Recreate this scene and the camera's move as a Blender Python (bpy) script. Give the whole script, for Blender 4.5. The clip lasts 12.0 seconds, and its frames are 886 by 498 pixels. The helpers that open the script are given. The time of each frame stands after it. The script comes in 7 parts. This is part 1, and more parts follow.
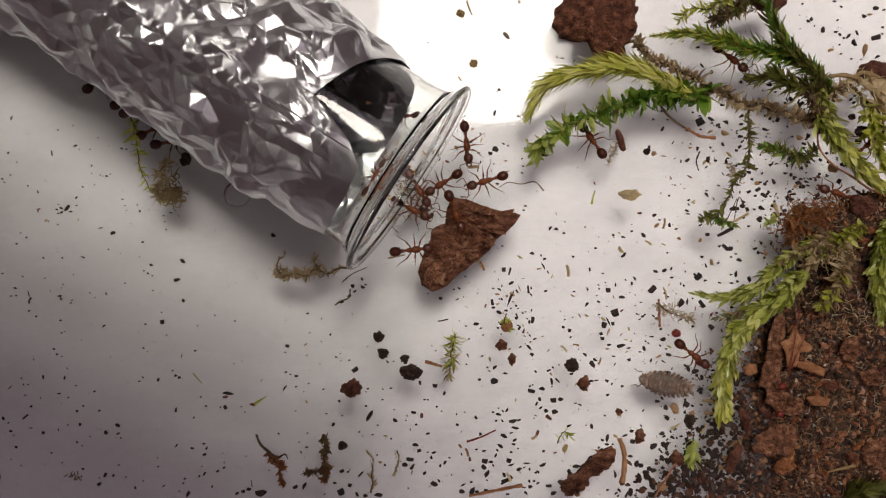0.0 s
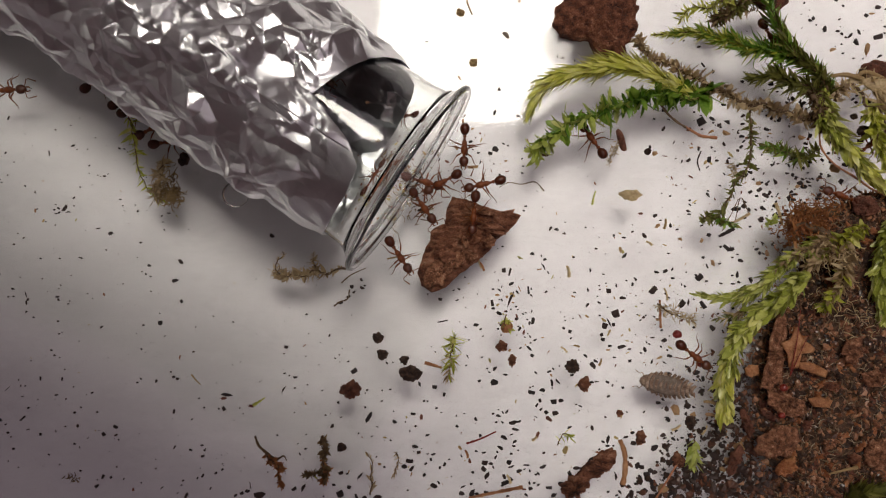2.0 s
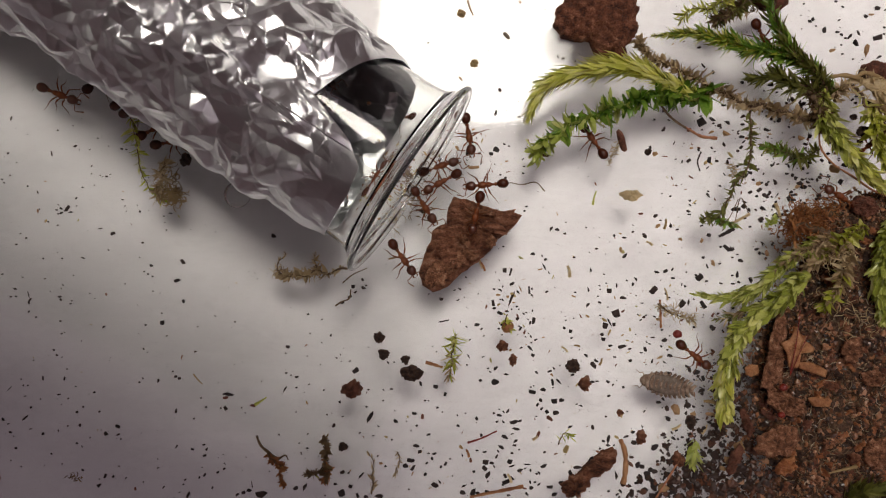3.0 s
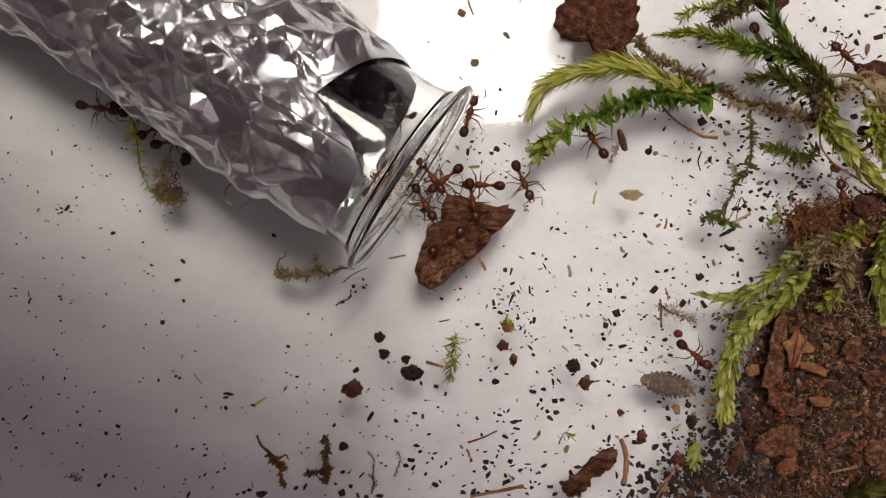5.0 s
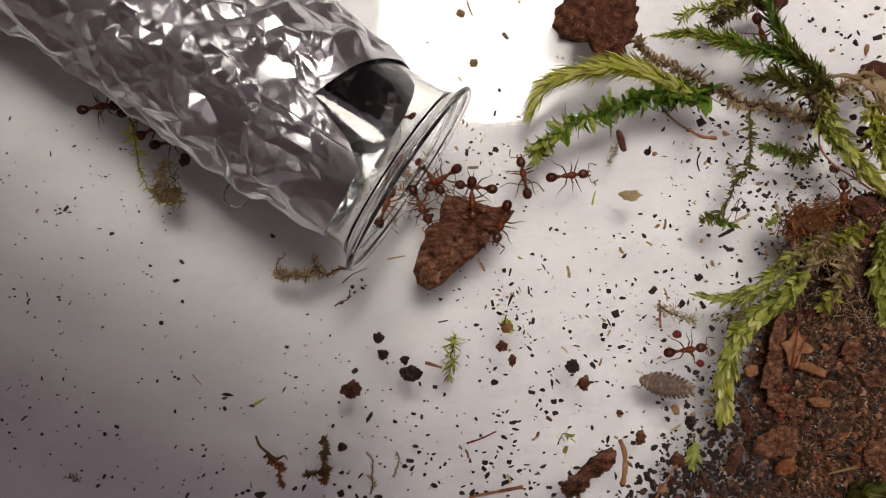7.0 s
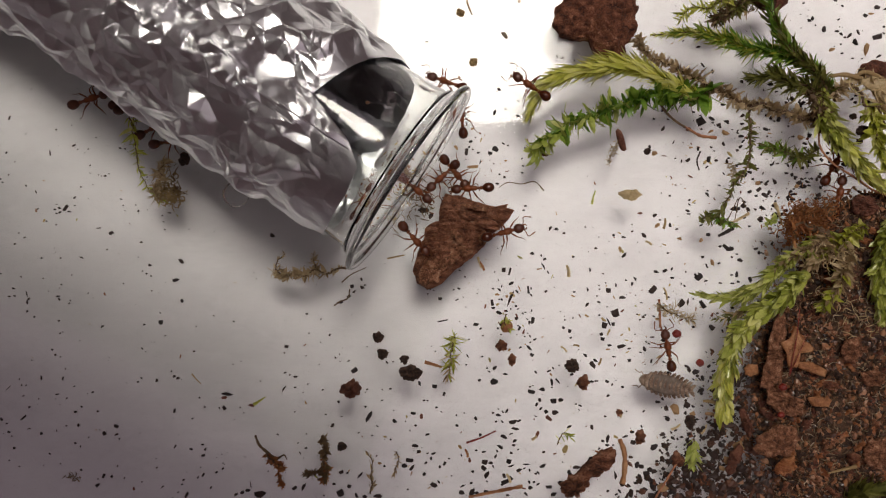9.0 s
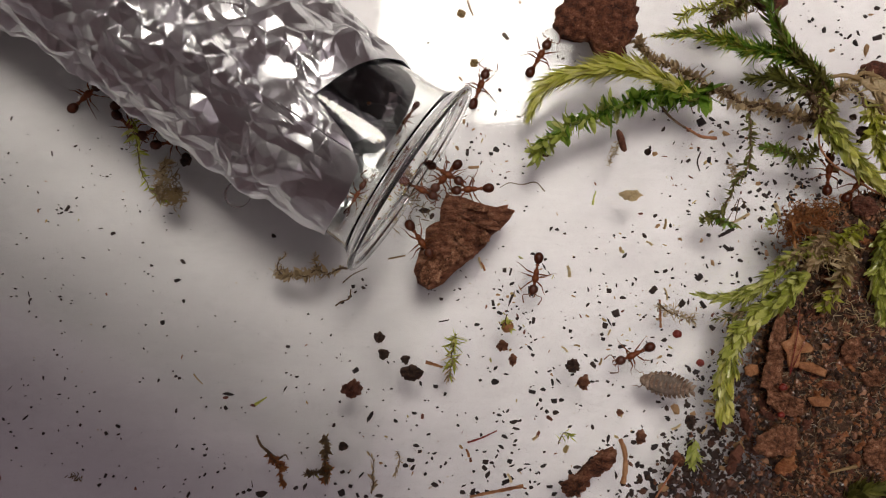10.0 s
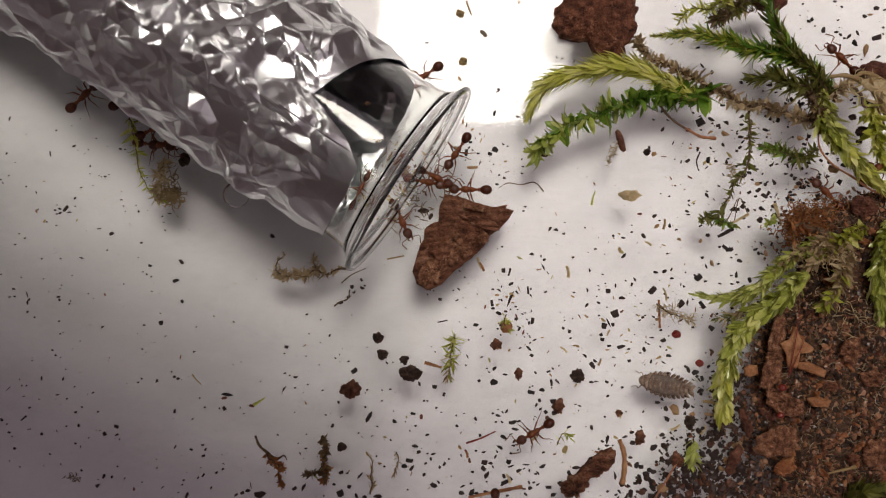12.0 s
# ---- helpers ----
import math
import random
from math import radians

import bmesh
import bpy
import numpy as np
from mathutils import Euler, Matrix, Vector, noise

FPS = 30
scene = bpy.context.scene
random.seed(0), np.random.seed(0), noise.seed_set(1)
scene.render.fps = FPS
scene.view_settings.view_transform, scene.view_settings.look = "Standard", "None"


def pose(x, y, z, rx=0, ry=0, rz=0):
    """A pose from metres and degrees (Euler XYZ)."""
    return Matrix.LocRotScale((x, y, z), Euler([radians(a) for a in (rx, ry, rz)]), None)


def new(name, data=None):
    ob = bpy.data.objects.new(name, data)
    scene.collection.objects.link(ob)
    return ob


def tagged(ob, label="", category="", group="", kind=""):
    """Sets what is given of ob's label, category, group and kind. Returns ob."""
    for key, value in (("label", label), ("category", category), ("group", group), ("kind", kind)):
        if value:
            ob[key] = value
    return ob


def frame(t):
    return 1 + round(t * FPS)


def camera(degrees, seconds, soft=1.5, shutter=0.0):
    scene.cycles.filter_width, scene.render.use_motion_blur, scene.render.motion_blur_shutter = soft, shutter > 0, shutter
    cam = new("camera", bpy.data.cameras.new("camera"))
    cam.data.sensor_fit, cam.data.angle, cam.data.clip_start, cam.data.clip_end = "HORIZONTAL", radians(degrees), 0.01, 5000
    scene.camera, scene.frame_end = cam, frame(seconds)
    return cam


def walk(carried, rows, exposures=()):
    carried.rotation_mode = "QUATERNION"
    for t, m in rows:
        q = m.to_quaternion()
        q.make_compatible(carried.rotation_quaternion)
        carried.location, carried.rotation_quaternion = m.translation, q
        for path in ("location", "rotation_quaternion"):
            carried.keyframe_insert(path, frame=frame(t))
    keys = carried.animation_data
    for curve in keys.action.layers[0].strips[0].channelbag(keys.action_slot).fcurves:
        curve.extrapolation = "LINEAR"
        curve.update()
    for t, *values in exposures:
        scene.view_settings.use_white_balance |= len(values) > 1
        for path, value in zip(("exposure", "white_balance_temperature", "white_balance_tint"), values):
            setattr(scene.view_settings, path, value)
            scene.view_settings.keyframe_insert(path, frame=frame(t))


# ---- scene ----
from mathutils import geometry


# plan sheet: 1 unit = 0.065 mm, u to the right, v towards the viewer; the origin of the world lies at (784, 441)
S = 0.065e-3
EYE = 0.0785
MM = 0.001


def P(u, v, z=0.0):
    """A place on the plan sheet at z millimetres over the floor, as seen from above the middle."""
    k = S * (EYE - z * MM) / EYE
    return Vector(((u - 784) * k, (441 - v) * k, z * MM))


# ---- camera: held over the floor by hand, looking straight down ----
cam = camera(66, 12.0, soft=1.15)
HELD = [
    (0, -0.013, -0.022, 78.79), (0.5, 0.016, 0.036, 78.23), (1, 0.234, 0.097, 78.15), (1.5, 0.139, 0.083, 78.50),
    (2, 0.022, 0.039, 78.34), (2.5, 0.034, 0.064, 78.50), (3, -0.097, 0.048, 78.62), (5, -0.142, 0.002, 78.57),
    (5.5, -0.102, 0.013, 78.53), (6, -0.035, 0.023, 78.53), (6.5, 0, 0, 78.47), (7, -0.021, 0.071, 78.53),
    (9, 0.020, -0.003, 78.50), (9.5, -0.042, -0.021, 78.58), (10, -0.093, 0.038, 78.69), (10.5, -0.130, 0.057, 78.72),
    (11, -0.112, 0.041, 78.59), (11.5, -0.033, 0.057, 78.60), (12, 0.039, 0.066, 78.58)]
walk(cam, [(t, pose(x * MM, y * MM, z * MM)) for t, x, y, z in HELD], exposures=[(0, 0.0), (12, 0.0)])

# ---- light: one soft LED panel beside the lens, one weak unseen panel added under the ceiling as fill ----
LED_STRENGTH = 13.1
FILL_STRENGTH = 0.535
world = bpy.data.worlds.new("world")
scene.world = world
world.use_nodes = True
world.node_tree.nodes["Background"].inputs[0].default_value = (0.02, 0.018, 0.02, 1)
world.node_tree.nodes["Background"].inputs[1].default_value = 1.0


# ---- materials ----
def ramp(nt, fac, stops):
    r = nt.nodes.new("ShaderNodeValToRGB")
    el = r.color_ramp.elements
    while len(el) < len(stops):
        el.new(0.5)
    for e, (p, c) in zip(el, stops):
        e.position, e.color = p, (*c, 1)
    nt.links.new(fac, r.inputs[0])
    return r.outputs[0]


def material(name, stops, rough=0.6, size=1.0, fine=0.2, bump=0.3, depth=0.15, metal=0.0, spread=0.5, stretch=(1, 1, 1),
             through_light=0.0, by_island=0.0, by_object=0.0, rough_spread=0.15, spec=0.5, coat=0.0):
    """Colour from noise of two sizes (millimetres) mixed with a random value of each island or object; bump from the same noise."""
    m = bpy.data.materials.new(name)
    m.use_nodes = True
    nt = m.node_tree
    bsdf = nt.nodes["Principled BSDF"]
    tc = nt.nodes.new("ShaderNodeTexCoord")
    mp = nt.nodes.new("ShaderNodeMapping")
    mp.inputs["Scale"].default_value = stretch
    nt.links.new(tc.outputs["Object"], mp.inputs[0])
    n1 = nt.nodes.new("ShaderNodeTexNoise")
    n1.inputs["Scale"].default_value = 1000.0 / size
    n1.inputs["Detail"].default_value = 4
    n2 = nt.nodes.new("ShaderNodeTexNoise")
    n2.inputs["Scale"].default_value = 1000.0 / fine
    n2.inputs["Detail"].default_value = 3
    for n in (n1, n2):
        nt.links.new(mp.outputs[0], n.inputs["Vector"])
    mix = nt.nodes.new("ShaderNodeMath")
    mix.operation = "MULTIPLY_ADD"
    nt.links.new(n2.outputs[0], mix.inputs[0])
    mix.inputs[1].default_value = 0.6
    nt.links.new(n1.outputs[0], mix.inputs[2])
    norm = nt.nodes.new("ShaderNodeMath")
    norm.operation = "MULTIPLY_ADD"
    nt.links.new(mix.outputs[0], norm.inputs[0])
    norm.inputs[1].default_value = 1.2 * spread * 2
    norm.inputs[2].default_value = 0.5 - 0.8 * 1.2 * spread * 2
    value = norm.outputs[0]
    for amount, node, socket in ((by_island, "ShaderNodeNewGeometry", "Random Per Island"), (by_object, "ShaderNodeObjectInfo", "Random")):
        if amount:
            g = nt.nodes.new(node)
            mx = nt.nodes.new("ShaderNodeMix")
            mx.inputs[0].default_value = amount
            nt.links.new(value, mx.inputs[2])
            nt.links.new(g.outputs[socket], mx.inputs[3])
            value = mx.outputs[0]
    colour = ramp(nt, value, stops)
    nt.links.new(colour, bsdf.inputs["Base Color"])
    bsdf.inputs["Metallic"].default_value = metal
    bsdf.inputs["Specular IOR Level"].default_value = spec
    bsdf.inputs["Coat Weight"].default_value = coat
    if coat:
        bsdf.inputs["Coat Roughness"].default_value = 0.12
    rr = nt.nodes.new("ShaderNodeMath")
    rr.operation = "MULTIPLY_ADD"
    rr.use_clamp = True
    nt.links.new(n2.outputs[0], rr.inputs[0])
    rr.inputs[1].default_value = rough_spread * 2
    rr.inputs[2].default_value = rough - rough_spread
    nt.links.new(rr.outputs[0], bsdf.inputs["Roughness"])
    if bump:
        b = nt.nodes.new("ShaderNodeBump")
        b.inputs["Strength"].default_value = bump
        b.inputs["Distance"].default_value = depth * MM
        nt.links.new(mix.outputs[0], b.inputs["Height"])
        nt.links.new(b.outputs[0], bsdf.inputs["Normal"])
    if through_light:
        tr = nt.nodes.new("ShaderNodeBsdfTranslucent")
        nt.links.new(colour, tr.inputs[0])
        ms = nt.nodes.new("ShaderNodeMixShader")
        ms.inputs[0].default_value = through_light
        nt.links.new(bsdf.outputs[0], ms.inputs[1])
        nt.links.new(tr.outputs[0], ms.inputs[2])
        nt.links.new(ms.outputs[0], nt.nodes["Material Output"].inputs[0])
    return m


def clear(name, colour, rough, ior):
    m = bpy.data.materials.new(name)
    m.use_nodes = True
    b = m.node_tree.nodes["Principled BSDF"]
    b.inputs["Base Color"].default_value = (*colour, 1)
    b.inputs["Roughness"].default_value = rough
    b.inputs["IOR"].default_value = ior
    b.inputs["Transmission Weight"].default_value = 1.0
    return m


def glowing(name, colour, strength):
    m = bpy.data.materials.new(name)
    m.use_nodes = True
    nt = m.node_tree
    e = nt.nodes.new("ShaderNodeEmission")
    e.inputs[0].default_value, e.inputs[1].default_value = (*colour, 1), strength
    nt.links.new(e.outputs[0], nt.nodes["Material Output"].inputs[0])
    return m


PAPER = material("white_paper", [(0.0, (0.62, 0.61, 0.62)), (1.0, (0.85, 0.84, 0.85))], 0.8, 7.0, 0.5, 0.05, 0.02, stretch=(0.45, 1, 1))
ACRYLIC = clear("clear_acrylic", (0.985, 0.985, 0.985), 0.045, 1.49)
GLASS = clear("tube_glass", (0.975, 0.985, 0.98), 0.0, 1.5)
FOIL = material("aluminium_foil", [(0, (0.84, 0.85, 0.87)), (1, (0.92, 0.925, 0.94))], 0.32, 3.0, 0.6, 0.0, 0.02, metal=1.0, rough_spread=0.08)
BARK = material("bark", [(0.1, (0.026, 0.009, 0.005)), (0.36, (0.165, 0.055, 0.026)), (0.65, (0.36, 0.145, 0.075)), (1.0, (0.58, 0.33, 0.21))],
                0.8, 1.1, 0.11, 1.0, 0.5, stretch=(0.6, 1.3, 1), by_object=0.1, spread=0.8)
BARK_TAN = material("tan_bark", [(0.1, (0.055, 0.020, 0.010)), (0.42, (0.22, 0.088, 0.042)), (0.72, (0.40, 0.185, 0.098)), (1.0, (0.62, 0.38, 0.24))], 0.85, 0.6, 0.13, 1.0, 0.35, spread=0.75)
BARK_DARK = material("dark_bark", [(0.1, (0.030, 0.011, 0.006)), (0.45, (0.165, 0.056, 0.028)), (0.75, (0.30, 0.118, 0.060)), (1.0, (0.50, 0.28, 0.17))], 0.85, 1.1, 0.17, 1.0, 0.45, by_object=0.05, spread=0.75)
BARK_RED = material("red_bark", [(0.1, (0.05, 0.020, 0.012)), (0.5, (0.17, 0.06, 0.035)), (1.0, (0.32, 0.14, 0.085))], 0.85, 1.0, 0.15, 1.0, 0.35, by_object=0.15, spread=0.75)
LEAF_TAN = material("tan_leaf", [(0.05, (0.20, 0.075, 0.028)), (0.45, (0.48, 0.21, 0.085)), (1.0, (0.74, 0.43, 0.21))], 0.55, 1.0, 0.15, 0.9, 0.15, through_light=0.2, by_object=0.25, spread=0.7)
LEAF_LITTER = material("leaf_litter", [(0.05, (0.10, 0.030, 0.012)), (0.45, (0.36, 0.125, 0.046)), (1.0, (0.66, 0.33, 0.14))], 0.55, 1.3, 0.2, 0.9, 0.25, through_light=0.15, by_object=0.25, spread=0.8)
PALE_STRAW = material("pale_straw", [(0.1, (0.44, 0.31, 0.15)), (0.5, (0.70, 0.55, 0.30)), (1, (0.88, 0.76, 0.50))], 0.5, 1.0, 0.16, 0.5, 0.06, stretch=(0.4, 2, 2), through_light=0.25, by_object=0.2)
STRAW = material("straw", [(0.1, (0.22, 0.14, 0.06)), (0.5, (0.42, 0.29, 0.13)), (1, (0.60, 0.46, 0.24))], 0.6, 1.5, 0.2, 0.5, 0.08, stretch=(0.3, 2, 2), through_light=0.15, by_object=0.3)
SOIL = material("soil", [(0.1, (0.026, 0.014, 0.009)), (0.5, (0.085, 0.044, 0.025)), (1.0, (0.24, 0.135, 0.075))], 0.8, 0.7, 0.14, 1.0, 0.4, spread=0.75)
CRUMBS = material("soil_crumbs", [(0.0, (0.010, 0.007, 0.005)), (0.32, (0.046, 0.022, 0.012)), (0.55, (0.165, 0.066, 0.029)), (0.76, (0.37, 0.160, 0.067)), (0.87, (0.40, 0.22, 0.12)), (0.95, (0.50, 0.42, 0.30)), (1.0, (0.80, 0.74, 0.66))],
                  0.38, 0.5, 0.12, 0.6, 0.1, by_island=0.75, coat=0.35)
GRAIN = material("dark_grains", [(0.0, (0.008, 0.006, 0.005)), (0.5, (0.022, 0.014, 0.012)), (0.75, (0.060, 0.034, 0.025)), (1.0, (0.17, 0.09, 0.06))],
                 0.65, 0.5, 0.1, 0.6, 0.08, by_island=0.55, by_object=0.25)
MOSS_PALE = material("pale_moss", [(0.1, (0.58, 0.62, 0.08)), (0.5, (0.88, 0.88, 0.24)), (1, (0.98, 0.97, 0.58))], 0.4, 2.5, 0.3, 0.3, 0.05, through_light=0.28, by_island=0.45, coat=0.5)
MOSS_GREEN = material("green_moss", [(0.05, (0.042, 0.110, 0.010)), (0.45, (0.155, 0.315, 0.028)), (0.85, (0.42, 0.56, 0.085))], 0.4, 2.0, 0.3, 0.3, 0.05, through_light=0.3, by_island=0.45, coat=0.5)
MOSS_TIP = material("young_moss", [(0.05, (0.30, 0.38, 0.05)), (0.5, (0.54, 0.62, 0.13)), (1, (0.80, 0.80, 0.34))], 0.4, 2.0, 0.3, 0.3, 0.05, through_light=0.28, by_island=0.45, coat=0.5)
MOSS_DARK = material("dark_moss", [(0.05, (0.060, 0.060, 0.014)), (0.5, (0.18, 0.19, 0.035)), (1, (0.40, 0.38, 0.10))], 0.45, 2.0, 0.3, 0.3, 0.05, through_light=0.25, by_island=0.5, coat=0.5)
MOSS_OLIVE = material("olive_moss", [(0.08, (0.15, 0.18, 0.014)), (0.5, (0.50, 0.53, 0.06)), (0.9, (0.94, 0.91, 0.34))], 0.32, 0.7, 0.15, 0.5, 0.08, through_light=0.25, by_island=0.5, coat=0.5)
MOSS_BRAID = material("scaly_moss", [(0.02, (0.10, 0.085, 0.015)), (0.25, (0.27, 0.31, 0.045)), (0.5, (0.50, 0.55, 0.10)), (0.75, (0.76, 0.78, 0.26)), (1, (0.93, 0.93, 0.60))], 0.32, 0.9, 0.16, 0.4, 0.06, through_light=0.2, by_island=0.6, coat=0.7)
MOSS_BROWN = material("brown_moss", [(0.05, (0.055, 0.032, 0.016)), (0.5, (0.17, 0.105, 0.045)), (1, (0.38, 0.26, 0.11))], 0.6, 2.0, 0.3, 0.3, 0.05, through_light=0.15, by_island=0.5)
MOSS_RUST = material("rusty_moss", [(0.05, (0.12, 0.036, 0.011)), (0.5, (0.36, 0.13, 0.04)), (1, (0.62, 0.32, 0.11))], 0.6, 2.0, 0.3, 0.3, 0.05, through_light=0.15, by_island=0.5)
MOSS_DRY = material("dry_moss", [(0.05, (0.18, 0.115, 0.055)), (0.5, (0.50, 0.37, 0.20)), (1, (0.80, 0.68, 0.44))], 0.6, 2.0, 0.3, 0.3, 0.05, through_light=0.25, by_island=0.5)
STEM = material("moss_stem", [(0.1, (0.06, 0.035, 0.018)), (0.6, (0.16, 0.10, 0.05)), (1, (0.28, 0.20, 0.10))], 0.7, 0.8, 0.15, 0.6, 0.06)
ROOT = material("orange_root", [(0.1, (0.30, 0.10, 0.04)), (1, (0.62, 0.30, 0.15))], 0.55, 0.8, 0.2, 0.4, 0.05)
ANT_RED = material("ant_red", [(0.1, (0.085, 0.016, 0.003)), (0.5, (0.21, 0.048, 0.009)), (1, (0.40, 0.125, 0.024))], 0.36, 0.5, 0.06, 0.6, 0.03, coat=0.15, through_light=0.12)
ANT_DARK = material("ant_dark", [(0.1, (0.036, 0.008, 0.003)), (0.6, (0.085, 0.017, 0.005)), (1, (0.17, 0.040, 0.011))], 0.3, 0.6, 0.06, 0.2, 0.01, coat=0.55, spec=0.25)
ANT_LEG = material("ant_leg", [(0.1, (0.11, 0.028, 0.008)), (1, (0.30, 0.095, 0.027))], 0.4, 0.5, 0.08, 0.2, 0.01, through_light=0.2)
LOUSE = material("woodlouse_shell", [(0.1, (0.085, 0.046, 0.030)), (0.45, (0.28, 0.18, 0.12)), (1, (0.70, 0.55, 0.41))], 0.28, 0.6, 0.12, 0.5, 0.06, by_object=0.4, spread=0.7, through_light=0.2, coat=0.3)
SEED_RED = material("red_seed", [(0.1, (0.15, 0.015, 0.010)), (1, (0.36, 0.05, 0.03))], 0.3, 0.6, 0.1, 0.3, 0.03, coat=0.3)
PHONE = material("phone_back", [(0, (0.29, 0.27, 0.275)), (1, (0.38, 0.36, 0.365))], 0.4, 20, 0.5, 0.05, 0.02)
PLASTIC = material("dark_plastic", [(0, (0.03, 0.03, 0.032)), (1, (0.05, 0.05, 0.052))], 0.5, 8, 0.5, 0.1, 0.05)
WALL = material("wall_paint", [(0, (0.42, 0.34, 0.33)), (1, (0.50, 0.41, 0.40))], 0.85, 400, 5, 0.1, 0.5)
WOOD_FLOOR = material("floor_boards", [(0, (0.10, 0.06, 0.04)), (1, (0.22, 0.14, 0.09))], 0.6, 200, 6, 0.2, 0.5, stretch=(0.2, 1, 1))
LED = glowing("led_diffuser", (1.0, 0.935, 0.835), LED_STRENGTH)
FILL_GLOW = glowing("fill_panel_glow", (1.0, 0.80, 0.88), FILL_STRENGTH)


# ---- mesh helpers ----
def thing(name, label, category, group="", at=None):
    ob = new(name)
    ob.empty_display_size = 0.001
    if at is not None:
        ob.location = at
    return tagged(ob, label, category, group)


def link(name, verts, faces, mat, parent=None, smooth=True, label=""):
    """One mesh object from vertices and faces, placed in its parent's space."""
    me = bpy.data.meshes.new(name)
    me.from_pydata([tuple(v) for v in verts], [], [tuple(f) for f in faces])
    me.materials.append(mat)
    me.polygons.foreach_set("use_smooth", [smooth] * len(me.polygons))
    me.update()
    ob = new(name, me)
    ob.parent = parent
    if label:
        tagged(ob, label)
    return ob


def part(name, bm, mat, parent=None, label="", smooth=True):
    me = bpy.data.meshes.new(name)
    bmesh.ops.recalc_face_normals(bm, faces=bm.faces)
    bm.to_mesh(me)
    bm.free()
    me.materials.append(mat)
    me.polygons.foreach_set("use_smooth", [smooth] * len(me.polygons))
    ob = new(name, me)
    ob.parent = parent
    if label:
        tagged(ob, label)
    return ob


def box(x0, y0, z0, x1, y1, z1, bevel=0.0):
    bm = bmesh.new()
    bmesh.ops.create_cube(bm, size=1.0)
    for v in bm.verts:
        v.co = Vector(((x0 + x1) / 2 + v.co.x * (x1 - x0), (y0 + y1) / 2 + v.co.y * (y1 - y0), (z0 + z1) / 2 + v.co.z * (z1 - z0)))
    if bevel:
        bmesh.ops.bevel(bm, geom=bm.edges[:], offset=bevel, segments=3, affect="EDGES", profile=0.5)
    return bm


def tube_mesh(points, radii, sides=8):
    """Vertices and faces of a tapering tube along points, closed at both ends."""
    verts, faces = [], []
    n = len(points)
    up = Vector((0, 0, 1))
    for i, p in enumerate(points):
        t = (points[min(i + 1, n - 1)] - points[max(i - 1, 0)]).normalized()
        a = t.cross(up)
        if a.length < 0.05:
            a = t.cross(Vector((1, 0, 0)))
        a.normalize()
        b = t.cross(a)
        for k in range(sides):
            w = 2 * math.pi * k / sides
            verts.append(p + (a * math.cos(w) + b * math.sin(w)) * radii[i])
    for i in range(n - 1):
        for k in range(sides):
            j = (k + 1) % sides
            faces.append((i * sides + k, i * sides + j, (i + 1) * sides + j, (i + 1) * sides + k))
    faces.append(tuple(reversed(range(sides))))
    faces.append(tuple(range((n - 1) * sides, n * sides)))
    return verts, faces


def merged(pieces):
    verts, faces = [], []
    for vs, fs in pieces:
        o = len(verts)
        verts += vs
        faces += [tuple(i + o for i in f) for f in fs]
    return verts, faces


def spline(ctrl, n):
    """Catmull-Rom through the control places."""
    c = [ctrl[0] * 2 - ctrl[1]] + list(ctrl) + [ctrl[-1] * 2 - ctrl[-2]]
    out = []
    for k in range(n):
        s = k / (n - 1) * (len(ctrl) - 1)
        i = min(int(s), len(ctrl) - 2)
        f = s - i
        a, b, d, e = c[i], c[i + 1], c[i + 2], c[i + 3]
        out.append(0.5 * ((2 * b) + (d - a) * f + (2 * a - 5 * b + 4 * d - e) * f * f + (3 * b - a - 3 * d + e) * f ** 3))
    return out


def ellipsoid(cx, cy, cz, rx, ry, rz, seg=20, rings=12, shape=None):
    verts, faces = [], []
    for j in range(1, rings):
        th = math.pi * j / rings
        for i in range(seg):
            ph = 2 * math.pi * i / seg
            p = Vector((math.cos(th), math.sin(th) * math.cos(ph), math.sin(th) * math.sin(ph)))
            if shape:
                p = shape(p)
            verts.append(Vector((cx + rx * p.x, cy + ry * p.y, cz + rz * p.z)))
    ends = [Vector((1, 0, 0)), Vector((-1, 0, 0))]
    for p in ends:
        if shape:
            p = shape(p)
        verts.append(Vector((cx + rx * p.x, cy + ry * p.y, cz + rz * p.z)))
    a, b = len(verts) - 2, len(verts) - 1
    for j in range(rings - 2):
        for i in range(seg):
            k = (i + 1) % seg
            faces.append((j * seg + i, j * seg + k, (j + 1) * seg + k, (j + 1) * seg + i))
    for i in range(seg):
        k = (i + 1) % seg
        faces.append((a, k, i))
        faces.append((b, (rings - 2) * seg + i, (rings - 2) * seg + k))
    return verts, faces


def scaled(vf, k):
    return [v * k for v in vf[0]], vf[1]


